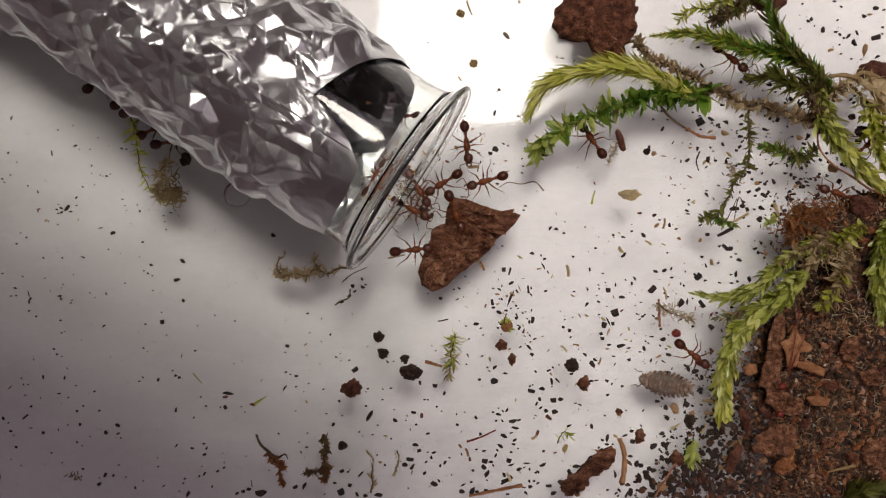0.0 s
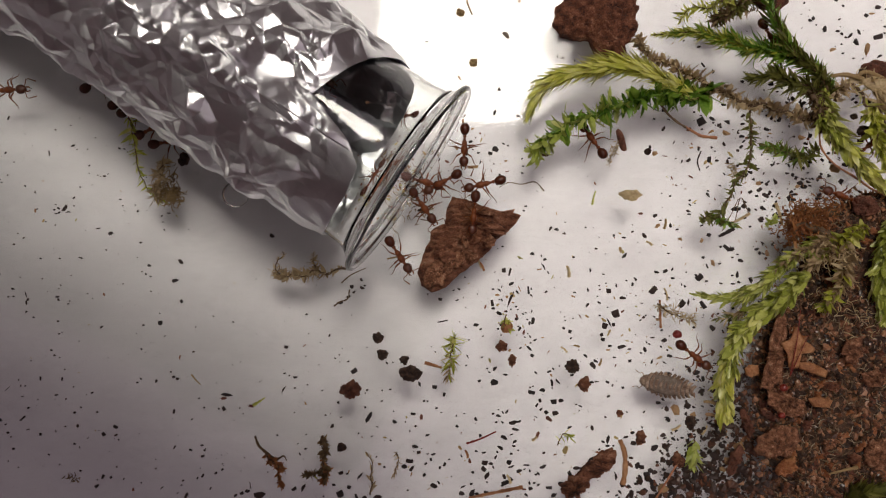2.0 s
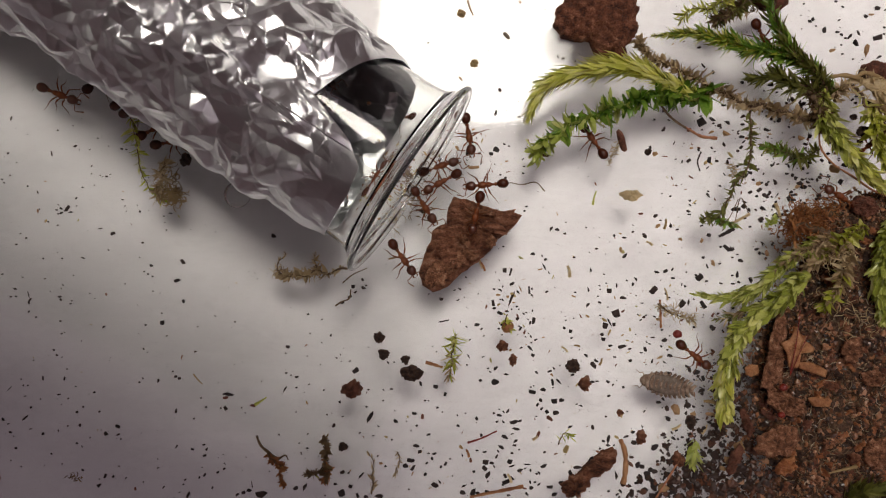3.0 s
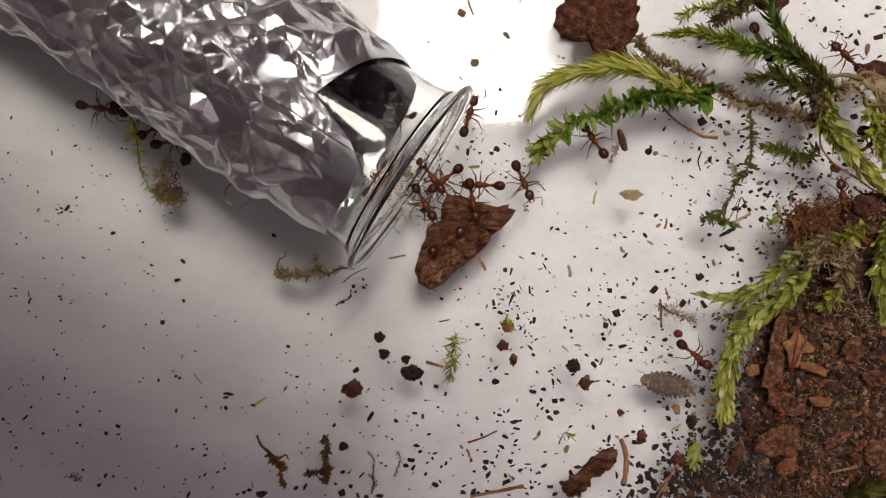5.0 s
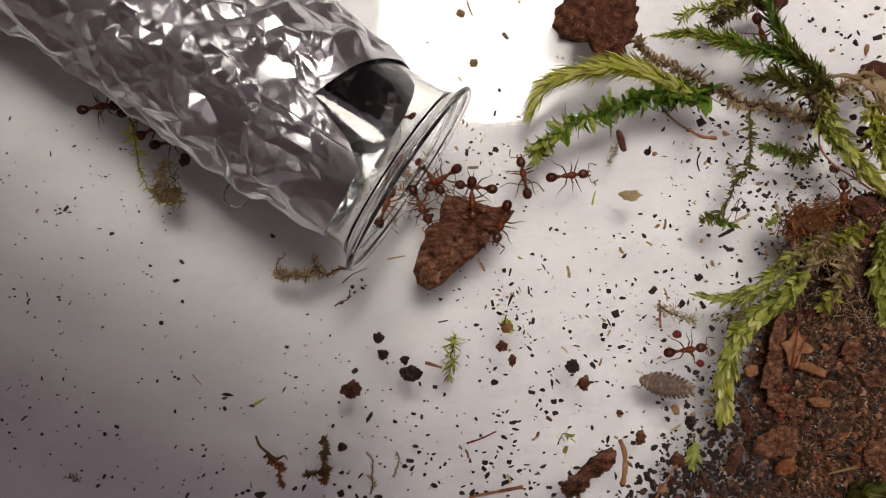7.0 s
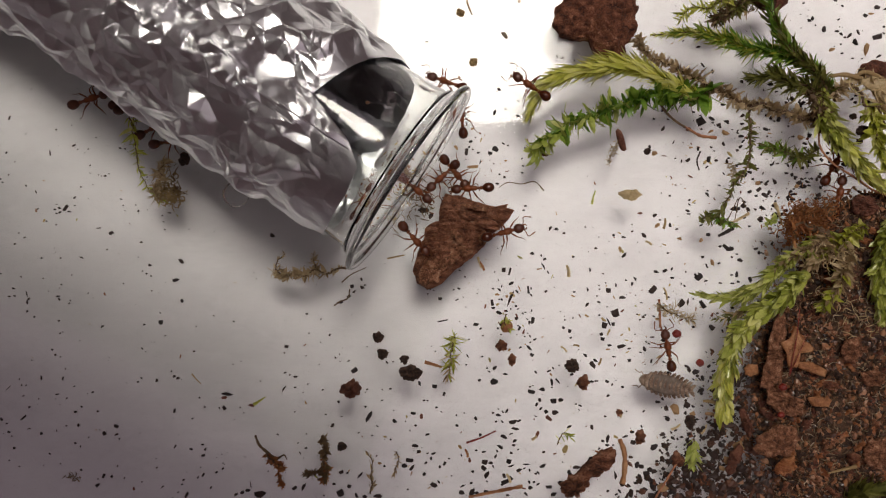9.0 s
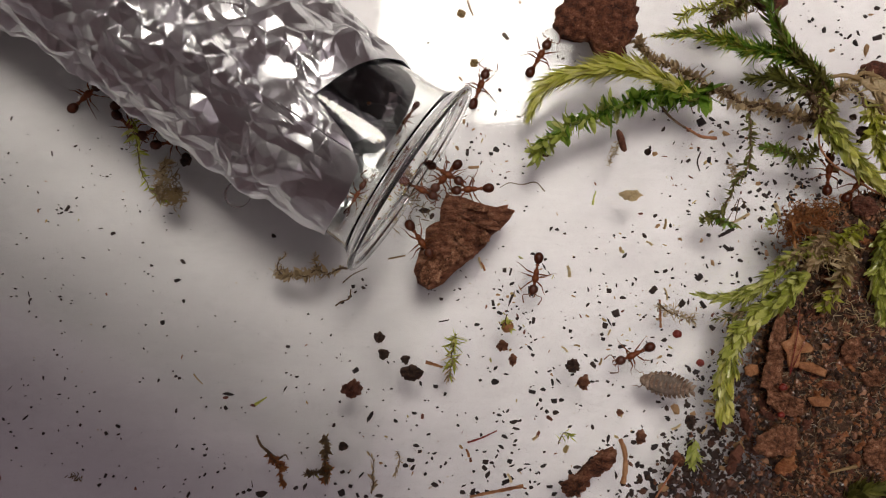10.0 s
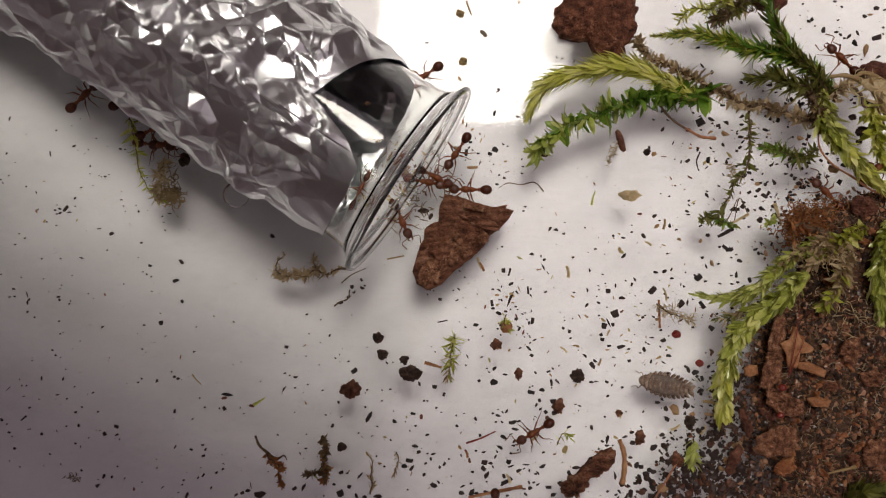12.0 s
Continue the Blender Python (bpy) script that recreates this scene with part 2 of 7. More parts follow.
# ---- the setting ----
def build_room():
    w, low, high = 1.8, -0.75, 1.75
    for name, b, m in (
            ("wall_north", box(-w, w, low, w, w + 0.1, high), WALL), ("wall_south", box(-w, -w - 0.1, low, w, -w, high), WALL),
            ("wall_east", box(w, -w - 0.1, low, w + 0.1, w + 0.1, high), WALL), ("wall_west", box(-w - 0.1, -w - 0.1, low, -w, w + 0.1, high), WALL),
            ("ceiling", box(-w - 0.1, -w - 0.1, high, w + 0.1, w + 0.1, high + 0.1), WALL),
            ("room_floor", box(-w - 0.1, -w - 0.1, low - 0.1, w + 0.1, w + 0.1, low), WOOD_FLOOR)):
        tagged(part(name, b, m, smooth=False), "plain painted room surface" if m is WALL else "brown wooden floor boards of the room", name.split("_")[0], kind="structure")
    table = thing("table", "white table under the clear box floor", "table")
    part("tabletop", box(-0.5, -0.4, -0.034, 0.5, 0.55, -0.0062, 0.002), PAPER, table, smooth=False)
    for x in (-0.45, 0.45):
        for y in (-0.35, 0.5):
            part("leg", box(x - 0.025, y - 0.025, low, x + 0.025, y + 0.025, -0.034), PLASTIC, table, smooth=False)
    sheet = part("floor", box(-0.15, -0.11, -0.0060, 0.15, 0.11, 0.0), ACRYLIC, smooth=False)
    sheet.visible_shadow = False
    tagged(sheet, "clear plastic box floor lying over white paper", "floor", kind="structure")
    # added fill light, no known lamp: a wide unseen glow that lifts the shade
    lamp = thing("ceiling_lamp", "wide flat frosted ceiling lamp with a dim glow", "lamp", at=(0, 0, high))
    part("diffuser", box(-1.22, -1.22, -0.03, 1.22, 1.22, -0.006), FILL_GLOW, lamp, smooth=False)
    for x0, y0, x1, y1 in ((-1.25, -1.25, 1.25, -1.22), (-1.25, 1.22, 1.25, 1.25), (-1.25, -1.22, -1.22, 1.22), (1.22, -1.22, 1.25, 1.22)):
        part("frame", box(x0, y0, -0.035, x1, y1, 0), PLASTIC, lamp, smooth=False)


def rounded_panel(x0, y0, x1, y1, r, z, n=8):
    out = []
    for cx, cy, a0 in ((x1 - r, y1 - r, 0), (x0 + r, y1 - r, 90), (x0 + r, y0 + r, 180), (x1 - r, y0 + r, 270)):
        for k in range(n + 1):
            a = radians(a0 + 90 * k / n)
            out.append(Vector((cx + r * math.cos(a), cy + r * math.sin(a), z)))
    return out


def build_led_lamp():
    """A desk lamp with a slanting flat light panel, half a metre over the floor behind the tube."""
    lamp = thing("desk_lamp", "desk lamp with a flat white LED panel on a gooseneck", "lamp", at=(30 * MM, 190 * MM, 500 * MM))
    d, near, far, slant = 82 * MM, 76 * MM, 92 * MM, 12 * MM
    ring = []
    for v in rounded_panel(-1, -1, 1, 1, 0.4, 0):
        f = (v.y + 1) / 2
        ring.append(Vector((v.x * (near + (far - near) * f) + (2 * f - 1) * slant, v.y * d, 0)))
    link("diffuser", list(reversed(ring)), [tuple(range(len(ring)))], LED, lamp, smooth=False)
    n = len(ring)
    low = [Vector((v.x * 1.05, v.y * 1.03, -0.3 * MM)) for v in ring]
    high = [Vector((v.x * 1.05, v.y * 1.03, 12 * MM)) for v in ring]
    inner = [Vector((v.x * 1.003, v.y * 1.003, -0.3 * MM)) for v in ring]
    back = [Vector((v.x * 1.003, v.y * 1.003, 0.6 * MM)) for v in ring]
    faces = [(i, (i + 1) % n, n + (i + 1) % n, n + i) for i in range(n)] + [tuple(range(n, 2 * n))]
    faces += [(2 * n + i, 2 * n + (i + 1) % n, (i + 1) % n, i) for i in range(n)]
    faces += [(3 * n + i, 3 * n + (i + 1) % n, 2 * n + (i + 1) % n, 2 * n + i) for i in range(n)] + [tuple(range(3 * n, 4 * n))]
    link("housing", low + high + inner + back, faces, PLASTIC, lamp, smooth=False)
    neck = [Vector(p) * MM for p in ((20, 80, 11), (25, 120, 50), (30, 175, 40), (32, 190, -40), (32, 192, -492))]
    vs, fs = tube_mesh(spline(neck, 40), [5 * MM] * 40, 12)
    link("gooseneck", vs, fs, PLASTIC, lamp)
    part("base", box(-38 * MM, 140 * MM, -506.2 * MM, 102 * MM, 240 * MM, -488 * MM, 3 * MM), PLASTIC, lamp)


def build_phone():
    """The telephone that films, unseen: its lens looks down, its body is placed to shade one corner of the floor."""
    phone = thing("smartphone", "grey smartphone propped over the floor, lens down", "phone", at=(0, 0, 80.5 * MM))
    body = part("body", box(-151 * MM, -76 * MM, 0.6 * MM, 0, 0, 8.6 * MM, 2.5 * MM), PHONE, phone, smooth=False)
    # turn and place are picked for the shade this body casts on the floor
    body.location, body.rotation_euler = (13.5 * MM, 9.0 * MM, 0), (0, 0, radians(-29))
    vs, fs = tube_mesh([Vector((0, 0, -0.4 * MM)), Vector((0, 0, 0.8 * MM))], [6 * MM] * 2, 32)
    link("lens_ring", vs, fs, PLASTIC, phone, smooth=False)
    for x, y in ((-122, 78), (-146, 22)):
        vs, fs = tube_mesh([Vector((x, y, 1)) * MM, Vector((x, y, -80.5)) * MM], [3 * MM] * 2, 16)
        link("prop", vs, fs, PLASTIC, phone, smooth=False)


build_room()
build_led_lamp()
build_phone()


# ---- the glass tube in its foil ----
RIM = Vector((-3.19, 6.78, 10.85)) * MM
BACK = Vector((-0.83, 0.557, -0.012)).normalized()
SIDE = Vector((0.557, 0.83, 0.0)).normalized()
RISE = SIDE.cross(BACK) * (1 if SIDE.cross(BACK).z > 0 else -1)


def around(s, r, phi):
    """A place s metres behind the rim, r from the axis, phi degrees from the top towards the far side."""
    return RIM + BACK * s + (RISE * math.cos(radians(phi)) + SIDE * math.sin(radians(phi))) * r


def foil_edge(phi):
    """Where the foil begins behind the rim, in millimetres."""
    stops = [(-180, 5.0), (-130, 4.2), (-90, 4.2), (-60, 3.6), (-30, 3.2), (-13, 3.5), (-4, 5.4), (6, 10.2), (35, 9.0), (65, 7.4), (92, 6.2), (105, 5.4), (135, 5.2), (180, 5.0)]
    for (a, x), (b, y) in zip(stops, stops[1:]):
        if a <= phi <= b:
            return x + (y - x) * (phi - a) / (b - a)
    return 5.0


def ridged(p, size):
    return 1 - 2 * abs(noise.noise(p / size))


def build_tube():
    tube = thing("test_tube", "glass test tube with a flared rim wrapped in crumpled aluminium foil", "test tube", at=RIM)
    mouth = [(6, 9.0), (4.4, 9.0), (3.2, 9.03), (2.3, 9.13), (1.6, 9.36), (1.05, 9.72), (0.72, 10.08), (0.54, 10.36), (0.46, 10.58), (0.28, 10.74), (0.04, 10.74), (-0.14, 10.58), (-0.14, 10.38),
             (0.0, 10.16), (0.28, 9.84), (0.75, 9.42), (1.3, 9.08), (2.1, 8.84), (3.1, 8.73), (4.2, 8.7), (6, 8.7)]
    bend = [(p.x, p.y) for p in spline([Vector((s, r, 0)) for s, r in mouth], 60)]
    seg = 96

    def turned(name, prof, gap=-1):
        """A closed profile (place along the axis, radius) turned round the axis; gap: the profile step that a cap closes instead."""
        n = len(prof)
        verts = [around(q * MM, r * MM, 360 * k / seg) - RIM for k in range(seg) for q, r in prof]
        faces = [(k * n + i, k * n + (i + 1) % n, (k + 1) % seg * n + (i + 1) % n, (k + 1) % seg * n + i) for k in range(seg) for i in range(n) if i != gap]
        if gap >= 0:
            faces.append(tuple(k * n + gap for k in range(seg)))
            faces.append(tuple(k * n + gap + 1 for k in reversed(range(seg))))
        return link(name, verts, faces, GLASS, tube)

    lip = [i for i, (q, r) in enumerate(bend) if q < 1.1]
    turned("rim", bend[lip[0]:lip[-1] + 1])
    inner = bend[lip[-1] + 1:] + [(86, 8.7)] + [(86 + 8.7 * math.sin(a), 8.7 * math.cos(a)) for a in (0.4, 0.8, 1.2, 1.5)]
    outer = [(86 + 9.0 * math.sin(a), 9.0 * math.cos(a)) for a in (1.5, 1.2, 0.8, 0.4)] + [(86, 9.0)] + bend[:lip[0]]
    g = turned("glass_body", inner + outer, len(inner) - 1)
    g.visible_shadow = False
    # foil: a sleeve dented into facets that meet in sharp folds, smoother where it is pressed round the mouth
    rng = np.random.default_rng(4)
    arc = 9.6

    def creased(pts, along, across, lift):
        """Flat facets between random corners on the unrolled sleeve, met in straight creases; places, spacings and lift in millimetres."""
        turn = 2 * math.pi * arc
        nu, nv = int(62 / along), round(turn / across)
        corners, heights = [], []
        for i in range(-1, nu + 2):
            ring = [(along * (i + 0.5 * (k % 2) + rng.uniform(-0.33, 0.33)), turn * (k + rng.uniform(-0.33, 0.33)) / nv - turn / 2, lift * rng.uniform(-1.6, 1.6)) for k in range(nv)]
            for shift in (-turn, 0, turn):
                for x, y, h in ring:
                    if abs(y + shift) < turn / 2 + 3 * across:
                        corners.append((x, y + shift))
                        heights.append(h)
        got = geometry.delaunay_2d_cdt([Vector((x / along, y / across)) for x, y in corners], [], [], 0, 1e-6)
        made, tris, origin = got[0], got[2], got[3]
        c = np.array([(v.x * along, v.y * across) for v in made])
        z = np.array([heights[o[0]] for o in origin])
        order = np.argsort(pts[:, 0])
        xs = pts[order, 0]
        out = np.zeros(len(pts))
        for t in tris:
            a, b, d = c[t[0]], c[t[1]], c[t[2]]
            lo, hi = np.searchsorted(xs, (min(a[0], b[0], d[0]), max(a[0], b[0], d[0])))
            at = order[lo:hi]
            q = pts[at]
            det = (b[0] - a[0]) * (d[1] - a[1]) - (d[0] - a[0]) * (b[1] - a[1])
            if abs(det) < 1e-9 or not len(at):
                continue
            m = ((q[:, 0] - a[0]) * (d[1] - a[1]) - (d[0] - a[0]) * (q[:, 1] - a[1])) / det
            n = ((b[0] - a[0]) * (q[:, 1] - a[1]) - (q[:, 0] - a[0]) * (b[1] - a[1])) / det
            inner = (m >= -2e-3) & (n >= -2e-3) & (m + n <= 1.002)
            out[at[inner]] = (z[t[0]] + m * (z[t[1]] - z[t[0]]) + n * (z[t[2]] - z[t[0]]))[inner]
        return out

    around_n, rows = 400, 340
    places, flat = [], []
    for k in range(around_n):
        phi = -180 + 360 * k / around_n
        e = foil_edge(phi)
        for i in range(rows):
            t = i * 0.15 if i < 314 else 314 * 0.15 + (i - 313) * 1.35
            places.append((e + t, radians(phi) * arc))
            near_mouth = min(1.0, 0.12 + t / 9.0 if -100 < phi < -8 else (0.12 + t / 3.0 if abs(phi) < 110 else 0.6 + t / 3.0))
            flat.append(near_mouth)
    pts, flat = np.array(places), np.array(flat)
    warp = np.array([(noise.noise(Vector((q[0] / 3, q[1] / 3, 0))), noise.noise(Vector((q[0] / 3, q[1] / 3, 9)))) for q in pts])
    bent = pts + warp * 0.5
    bent[:, 0] = np.where(bent[:, 0] > 55, bent[:, 0] - 42, bent[:, 0])
    bent[:, 1] = (bent[:, 1] + math.pi * arc) % (2 * math.pi * arc) - math.pi * arc
    patches = np.array([min(1.0, max(0.15, 0.5 + 1.6 * noise.noise(Vector((q[0] / 5, q[1] / 5, 2))))) for q in pts])
    high = creased(bent, 4.6, 3.2, 0.40) + creased(bent, 2.2, 1.6, 0.38) + (0.3 + patches) * creased(bent, 1.15, 0.9, 0.17)
    high = high.reshape(around_n, rows)
    low = np.percentile(high, 6)
    r = 9.17 + flat * np.maximum(0, high.ravel() - low)
    verts = [around(q[0] * MM, rr * MM, math.degrees(q[1] / arc)) - RIM for q, rr in zip(pts, r)]
    faces = []
    for k in range(around_n):
        m = (k + 1) % around_n
        for i in range(rows - 1):
            faces.append((k * rows + i, k * rows + i + 1, m * rows + i + 1, m * rows + i))
    f = link("foil_wrap", verts, faces, FOIL, tube, smooth=False, label="crumpled shiny aluminium foil sleeve")
    md = f.modifiers.new("thick", "SOLIDIFY")
    md.thickness, md.offset = 0.05 * MM, -1
    return tube


build_tube()


# ---- bark, flakes, grains ----
def flake(name, outline, thick, mat, parent=None, base=0.0, rough=0.35, seg=56, rings=9, dome=0.5, grain=1.0, seed=0, tilt=0.0, label="", edge=1.0):
    """A broken piece with a ragged outline of plan places, thick millimetres; the mesh lies round its own middle."""
    n = len(outline)
    pts = [P(u, v, base + thick * 0.5) for u, v in outline]
    c = sum(pts, Vector()) / n
    c.z = base * MM
    polar = sorted((math.atan2(p.y - c.y, p.x - c.x), math.hypot(p.x - c.x, p.y - c.y)) for p in pts)
    polar = [(polar[-1][0] - 2 * math.pi, polar[-1][1])] + polar + [(polar[0][0] + 2 * math.pi, polar[0][1])]

    def reach(a):
        for (a0, r0), (a1, r1) in zip(polar, polar[1:]):
            if a0 <= a <= a1:
                f = (a - a0) / max(a1 - a0, 1e-6)
                p0, p1 = Vector((math.cos(a0), math.sin(a0))) * r0, Vector((math.cos(a1), math.sin(a1))) * r1
                d = Vector((math.cos(a), math.sin(a)))
                e = p1 - p0
                den = d.x * e.y - d.y * e.x
                return (p0.x * e.y - p0.y * e.x) / den if abs(den) > 1e-12 else r0 + (r1 - r0) * f
        return polar[1][1]

    size = max(r for _, r in polar)
    top, low = [], []
    off = Vector((seed * 7.3, seed * 3.1, seed * 1.7))
    for k in range(seg):
        a = -math.pi + 2 * math.pi * k / seg
        r = reach(a)
        rag = 1 + edge * rough * 0.22 * noise.noise(Vector((math.cos(a) * 3, math.sin(a) * 3, 0)) + off) + edge * rough * 0.12 * noise.noise(Vector((math.cos(a) * 9, math.sin(a) * 9, 1)) + off)
        r *= rag
        for i in range(1, rings + 1):
            f = i / rings
            x, y = math.cos(a) * r * f, math.sin(a) * r * f
            q = Vector((x, y, 0)) / MM
            h = (1 - dome * f ** 2.5) * thick
            h += rough * thick * (0.14 * ridged(Vector((q.x * 0.45 + q.y * 0.2, q.y * 1.3 - q.x * 0.3, 0)) + off, 1.5) - 0.2 + 0.30 * noise.noise(q / 0.6 + off)) * grain + rough * (0.26 * noise.noise(q / 0.42 + off) + 0.26 * noise.noise(q / 0.2 + off) + 0.14 * noise.noise(q / 0.11 + off))
            if rings >= 14:
                w = Vector((q.x * 0.55 + q.y * 0.25, q.y * 1.5 - q.x * 0.5, 3.0)) + off
                h -= rough * (0.34 * max(0, 1 - 14 * abs(noise.noise(w / 1.5))) + 0.2 * max(0, 1 - 7 * abs(noise.noise(w / 0.5))))
            h = max(h, thick * 0.25)
            if i == rings:
                h *= 0.55
            z = (h + tilt * x / size * thick) * MM
            top.append(Vector((x, y, max(z, 0.05 * MM))))
            low.append(Vector((x * (0.94 if i == rings else 1), y * (0.94 if i == rings else 1), max(0.0, (tilt * x / size * thick) * MM * 0.5 + (0.12 * thick * abs(noise.noise(q / 1.3 + off)) * MM)))))
    mid_h = thick * (1 + rough * 0.1) * MM
    verts = top + low + [Vector((0, 0, mid_h)), Vector((0, 0, 0))]
    o, ct, cb = len(top), len(verts) - 2, len(verts) - 1
    faces = []
    for k in range(seg):
        m = (k + 1) % seg
        faces.append((ct, k * rings, m * rings))
        faces.append((cb, o + m * rings, o + k * rings))
        for i in range(rings - 1):
            faces.append((k * rings + i, k * rings + i + 1, m * rings + i + 1, m * rings + i))
            faces.append((o + k * rings + i, o + m * rings + i, o + m * rings + i + 1, o + k * rings + i + 1))
        faces.append((k * rings + rings - 1, o + k * rings + rings - 1, o + m * rings + rings - 1, m * rings + rings - 1))
    ob = link(name, verts, faces, mat, parent, smooth=True, label=label)
    ob.location = c
    return ob


MAIN_BARK = flake("bark_piece", [(802, 348), (830, 353), (863, 366), (890, 373), (908, 376), (913, 369), (922, 381), (912, 396), (897, 413), (877, 426), (863, 448), (840, 466), (810, 489),
                                 (790, 508), (763, 519), (745, 506), (738, 483), (750, 449), (763, 409), (780, 398), (788, 396), (788, 373)], 2.3, BARK, rough=0.75, seg=300, rings=60, dome=0.35, grain=0.5, seed=1, edge=0.35)
tagged(MAIN_BARK, "rough reddish-brown bark chip that ants tug", "bark", "bark chips")
CHIP = tagged(flake("bark_piece", [(985, 12), (1005, -18), (1070, -30), (1136, -15), (1136, 18), (1120, 55), (1108, 92), (1085, 100), (1052, 92), (1042, 68), (1015, 70), (990, 60), (976, 38)],
             2.6, BARK_DARK, rough=0.7, seg=180, rings=32, grain=0.6, seed=2), "dark brown crumbly bark chip near the moss", "bark", "bark chips")
tagged(flake("bark_piece", [(1330, 2), (1345, -20), (1395, -20), (1398, 4), (1380, 18), (1352, 16)], 1.5, BARK_RED, seed=3, seg=48), "small reddish bark chip behind a moss shoot", "bark", "bark chips")
tagged(flake("bark_piece", [(1524, 128), (1530, 112), (1550, 105), (1585, 112), (1590, 140), (1560, 142), (1538, 138)], 1.6, BARK_RED, seed=4, seg=48), "small reddish bark chip beside dry stalks", "bark", "bark chips")


def crust(parent, spots, seed, mat=None):
    """Raised scales on a bark chip: plan offsets from its middle, reach, height of their foot in millimetres."""
    for k, (du, dv, a, b, turn, z) in enumerate(spots):
        ring = []
        r = random.Random(seed + k)
        for i in range(9):
            w = 2 * math.pi * i / 9
            q = r.uniform(0.75, 1.25)
            x, y = a * math.cos(w) * q, b * math.sin(w) * q
            c, s = math.cos(radians(turn)), math.sin(radians(turn))
            ring.append((784 + x * c - y * s, 441 + x * s + y * c))
        ob = flake("bark_scale", ring, 0.28, mat or parent.data.materials[0], parent, rough=0.9, seg=40, rings=7, seed=seed + k)
        ob.location = Vector((du * S, -dv * S, z * MM))


crust(MAIN_BARK, [(28, -24, 38, 6, 18, 2.35), (40, -12, 30, 4, 16, 2.35), (8, -34, 26, 4, 18, 2.35), (-34, 34, 18, 12, 40, 2.25), (-50, 22, 10, 14, 10, 2.1)], 400)
crust(MAIN_BARK, [(-9, 6, 15, 8, 50, 2.45), (2, 30, 15, 10, 30, 2.35), (-58, 70, 22, 12, 22, 1.95), (36, 8, 9, 13, 30, 2.3), (-36, 56, 10, 7, 10, 2.2), (22, -44, 24, 5, 15, 2.3)], 410, BARK_TAN)
crust(MAIN_BARK, [(-56, 62, 36, 20, 130, 1.9), (-22, 40, 24, 12, 140, 2.25)], 430, BARK_TAN)
crust(CHIP, [(-30, 0, 22, 16, 20, 1.9), (20, -20, 24, 16, 70, 1.9), (30, 30, 18, 13, 0, 1.7)], 420)


# ---- moss ----
def moss(name, ctrl, leaf, width, count, spread, mat, label, stem_r=0.16, taper=0.55, seed=0, curl=0.25, stem_mat=None, both=True, droop=0.0, group="moss shoots", ragged=0.25, blunt=False, tip=None, mess=0.35):
    """A shoot along plan places (u, v, height): a tapering stem and many folded pointed leaves set round it; mess: how far they lie tousled."""
    rnd = random.Random(seed)
    pts = [P(u, v, z) for u, v, z in ctrl]
    base = pts[0].copy()
    base.z = 0
    t = thing(name, label, "moss", group, at=base)
    line = [p - base for p in spline(pts, 40)]
    line = [p + Vector((rnd.uniform(-1, 1), rnd.uniform(-1, 1), rnd.uniform(-1, 1))) * 0.06 * MM for p in line]
    line = [p + Vector((noise.noise(p / MM / 1.6 + Vector((seed, 0, 0))), noise.noise(p / MM / 1.6 + Vector((0, seed, 5))), 0.5 * noise.noise(p / MM / 1.6 + Vector((3, 0, seed))))) * 0.5 * mess * MM for p in line]
    vs, fs = tube_mesh(line, [stem_r * MM * (1 - 0.7 * i / 39) for i in range(40)], 7)
    link("stem", vs, fs, stem_mat or STEM, t)
    verts, faces, young = [], [], []
    for c in range(count):
        f = (c + rnd.random()) / count
        first = len(faces)
        s = f * 39
        i = min(int(s), 38)
        p = line[i].lerp(line[i + 1], s - i)
        d = (line[min(i + 2, 39)] - line[max(i - 1, 0)]).normalized()
        a = d.cross(Vector((0, 0, 1)))
        a = a.normalized() if a.length > 0.01 else Vector((1, 0, 0))
        b = a.cross(d)
        w = c * 2.39996 + rnd.uniform(-1.0, 1.0)
        out = a * math.cos(w) * 1.15 + b * math.sin(w) * 0.8
        size = (1 - taper * abs(2 * f - 0.85) ** 2.2) * rnd.uniform(1 - ragged, 1 + ragged)
        size *= 1 + min(mess, 0.55) * (1.2 * noise.noise(Vector((f * count / 14 + seed, seed * 2.7, 0))) - 0.05)
        sp = radians(spread * (1 - 0.45 * f ** 3) * rnd.uniform(0.65 - 0.2 * min(mess, 1.5), 1.3 + 0.5 * min(mess, 1.5)))
        way = (d * math.cos(sp) + out * math.sin(sp) - Vector((0, 0, droop))).normalized()
        side = way.cross(out)
        side = side.normalized() if side.length > 0.01 else a
        face = side.cross(way)
        roll = rnd.gauss(0, 0.9) * mess
        side, face = side * math.cos(roll) + face * math.sin(roll), face * math.cos(roll) - side * math.sin(roll)
        L, W = leaf * MM * size, width * MM * size
        bend = (curl * rnd.uniform(-0.3, 1.0) + rnd.gauss(0, 0.28) * mess) * L
        sway = rnd.gauss(0, 0.22) * mess * L
        o = len(verts)
        rows = ((0.0, 0.45), (0.42, 1.0), (0.82, 0.7)) if blunt else ((0.0, 0.5), (0.3, 1.0), (0.68, 0.72))
        for q, ww in rows:
            m = p + way * L * q + face * bend * q * q + side * sway * q * q
            verts.extend((m - side * W * ww * 0.5 + face * W * 0.22 * ww, m, m + side * W * ww * 0.5 + face * W * 0.22 * ww))
        verts.append(p + way * L + face * bend + side * sway)
        for k in range(2):
            j = o + 3 * k
            faces.extend(((j, j + 3, j + 4, j + 1), (j + 1, j + 4, j + 5, j + 2)))
        j = o + 6
        faces.extend(((j, o + 9, j + 1), (j + 1, o + 9, j + 2)))
        if tip and rnd.random() < (f - 0.25) * 1.25:
            young += faces[first:]
            del faces[first:]
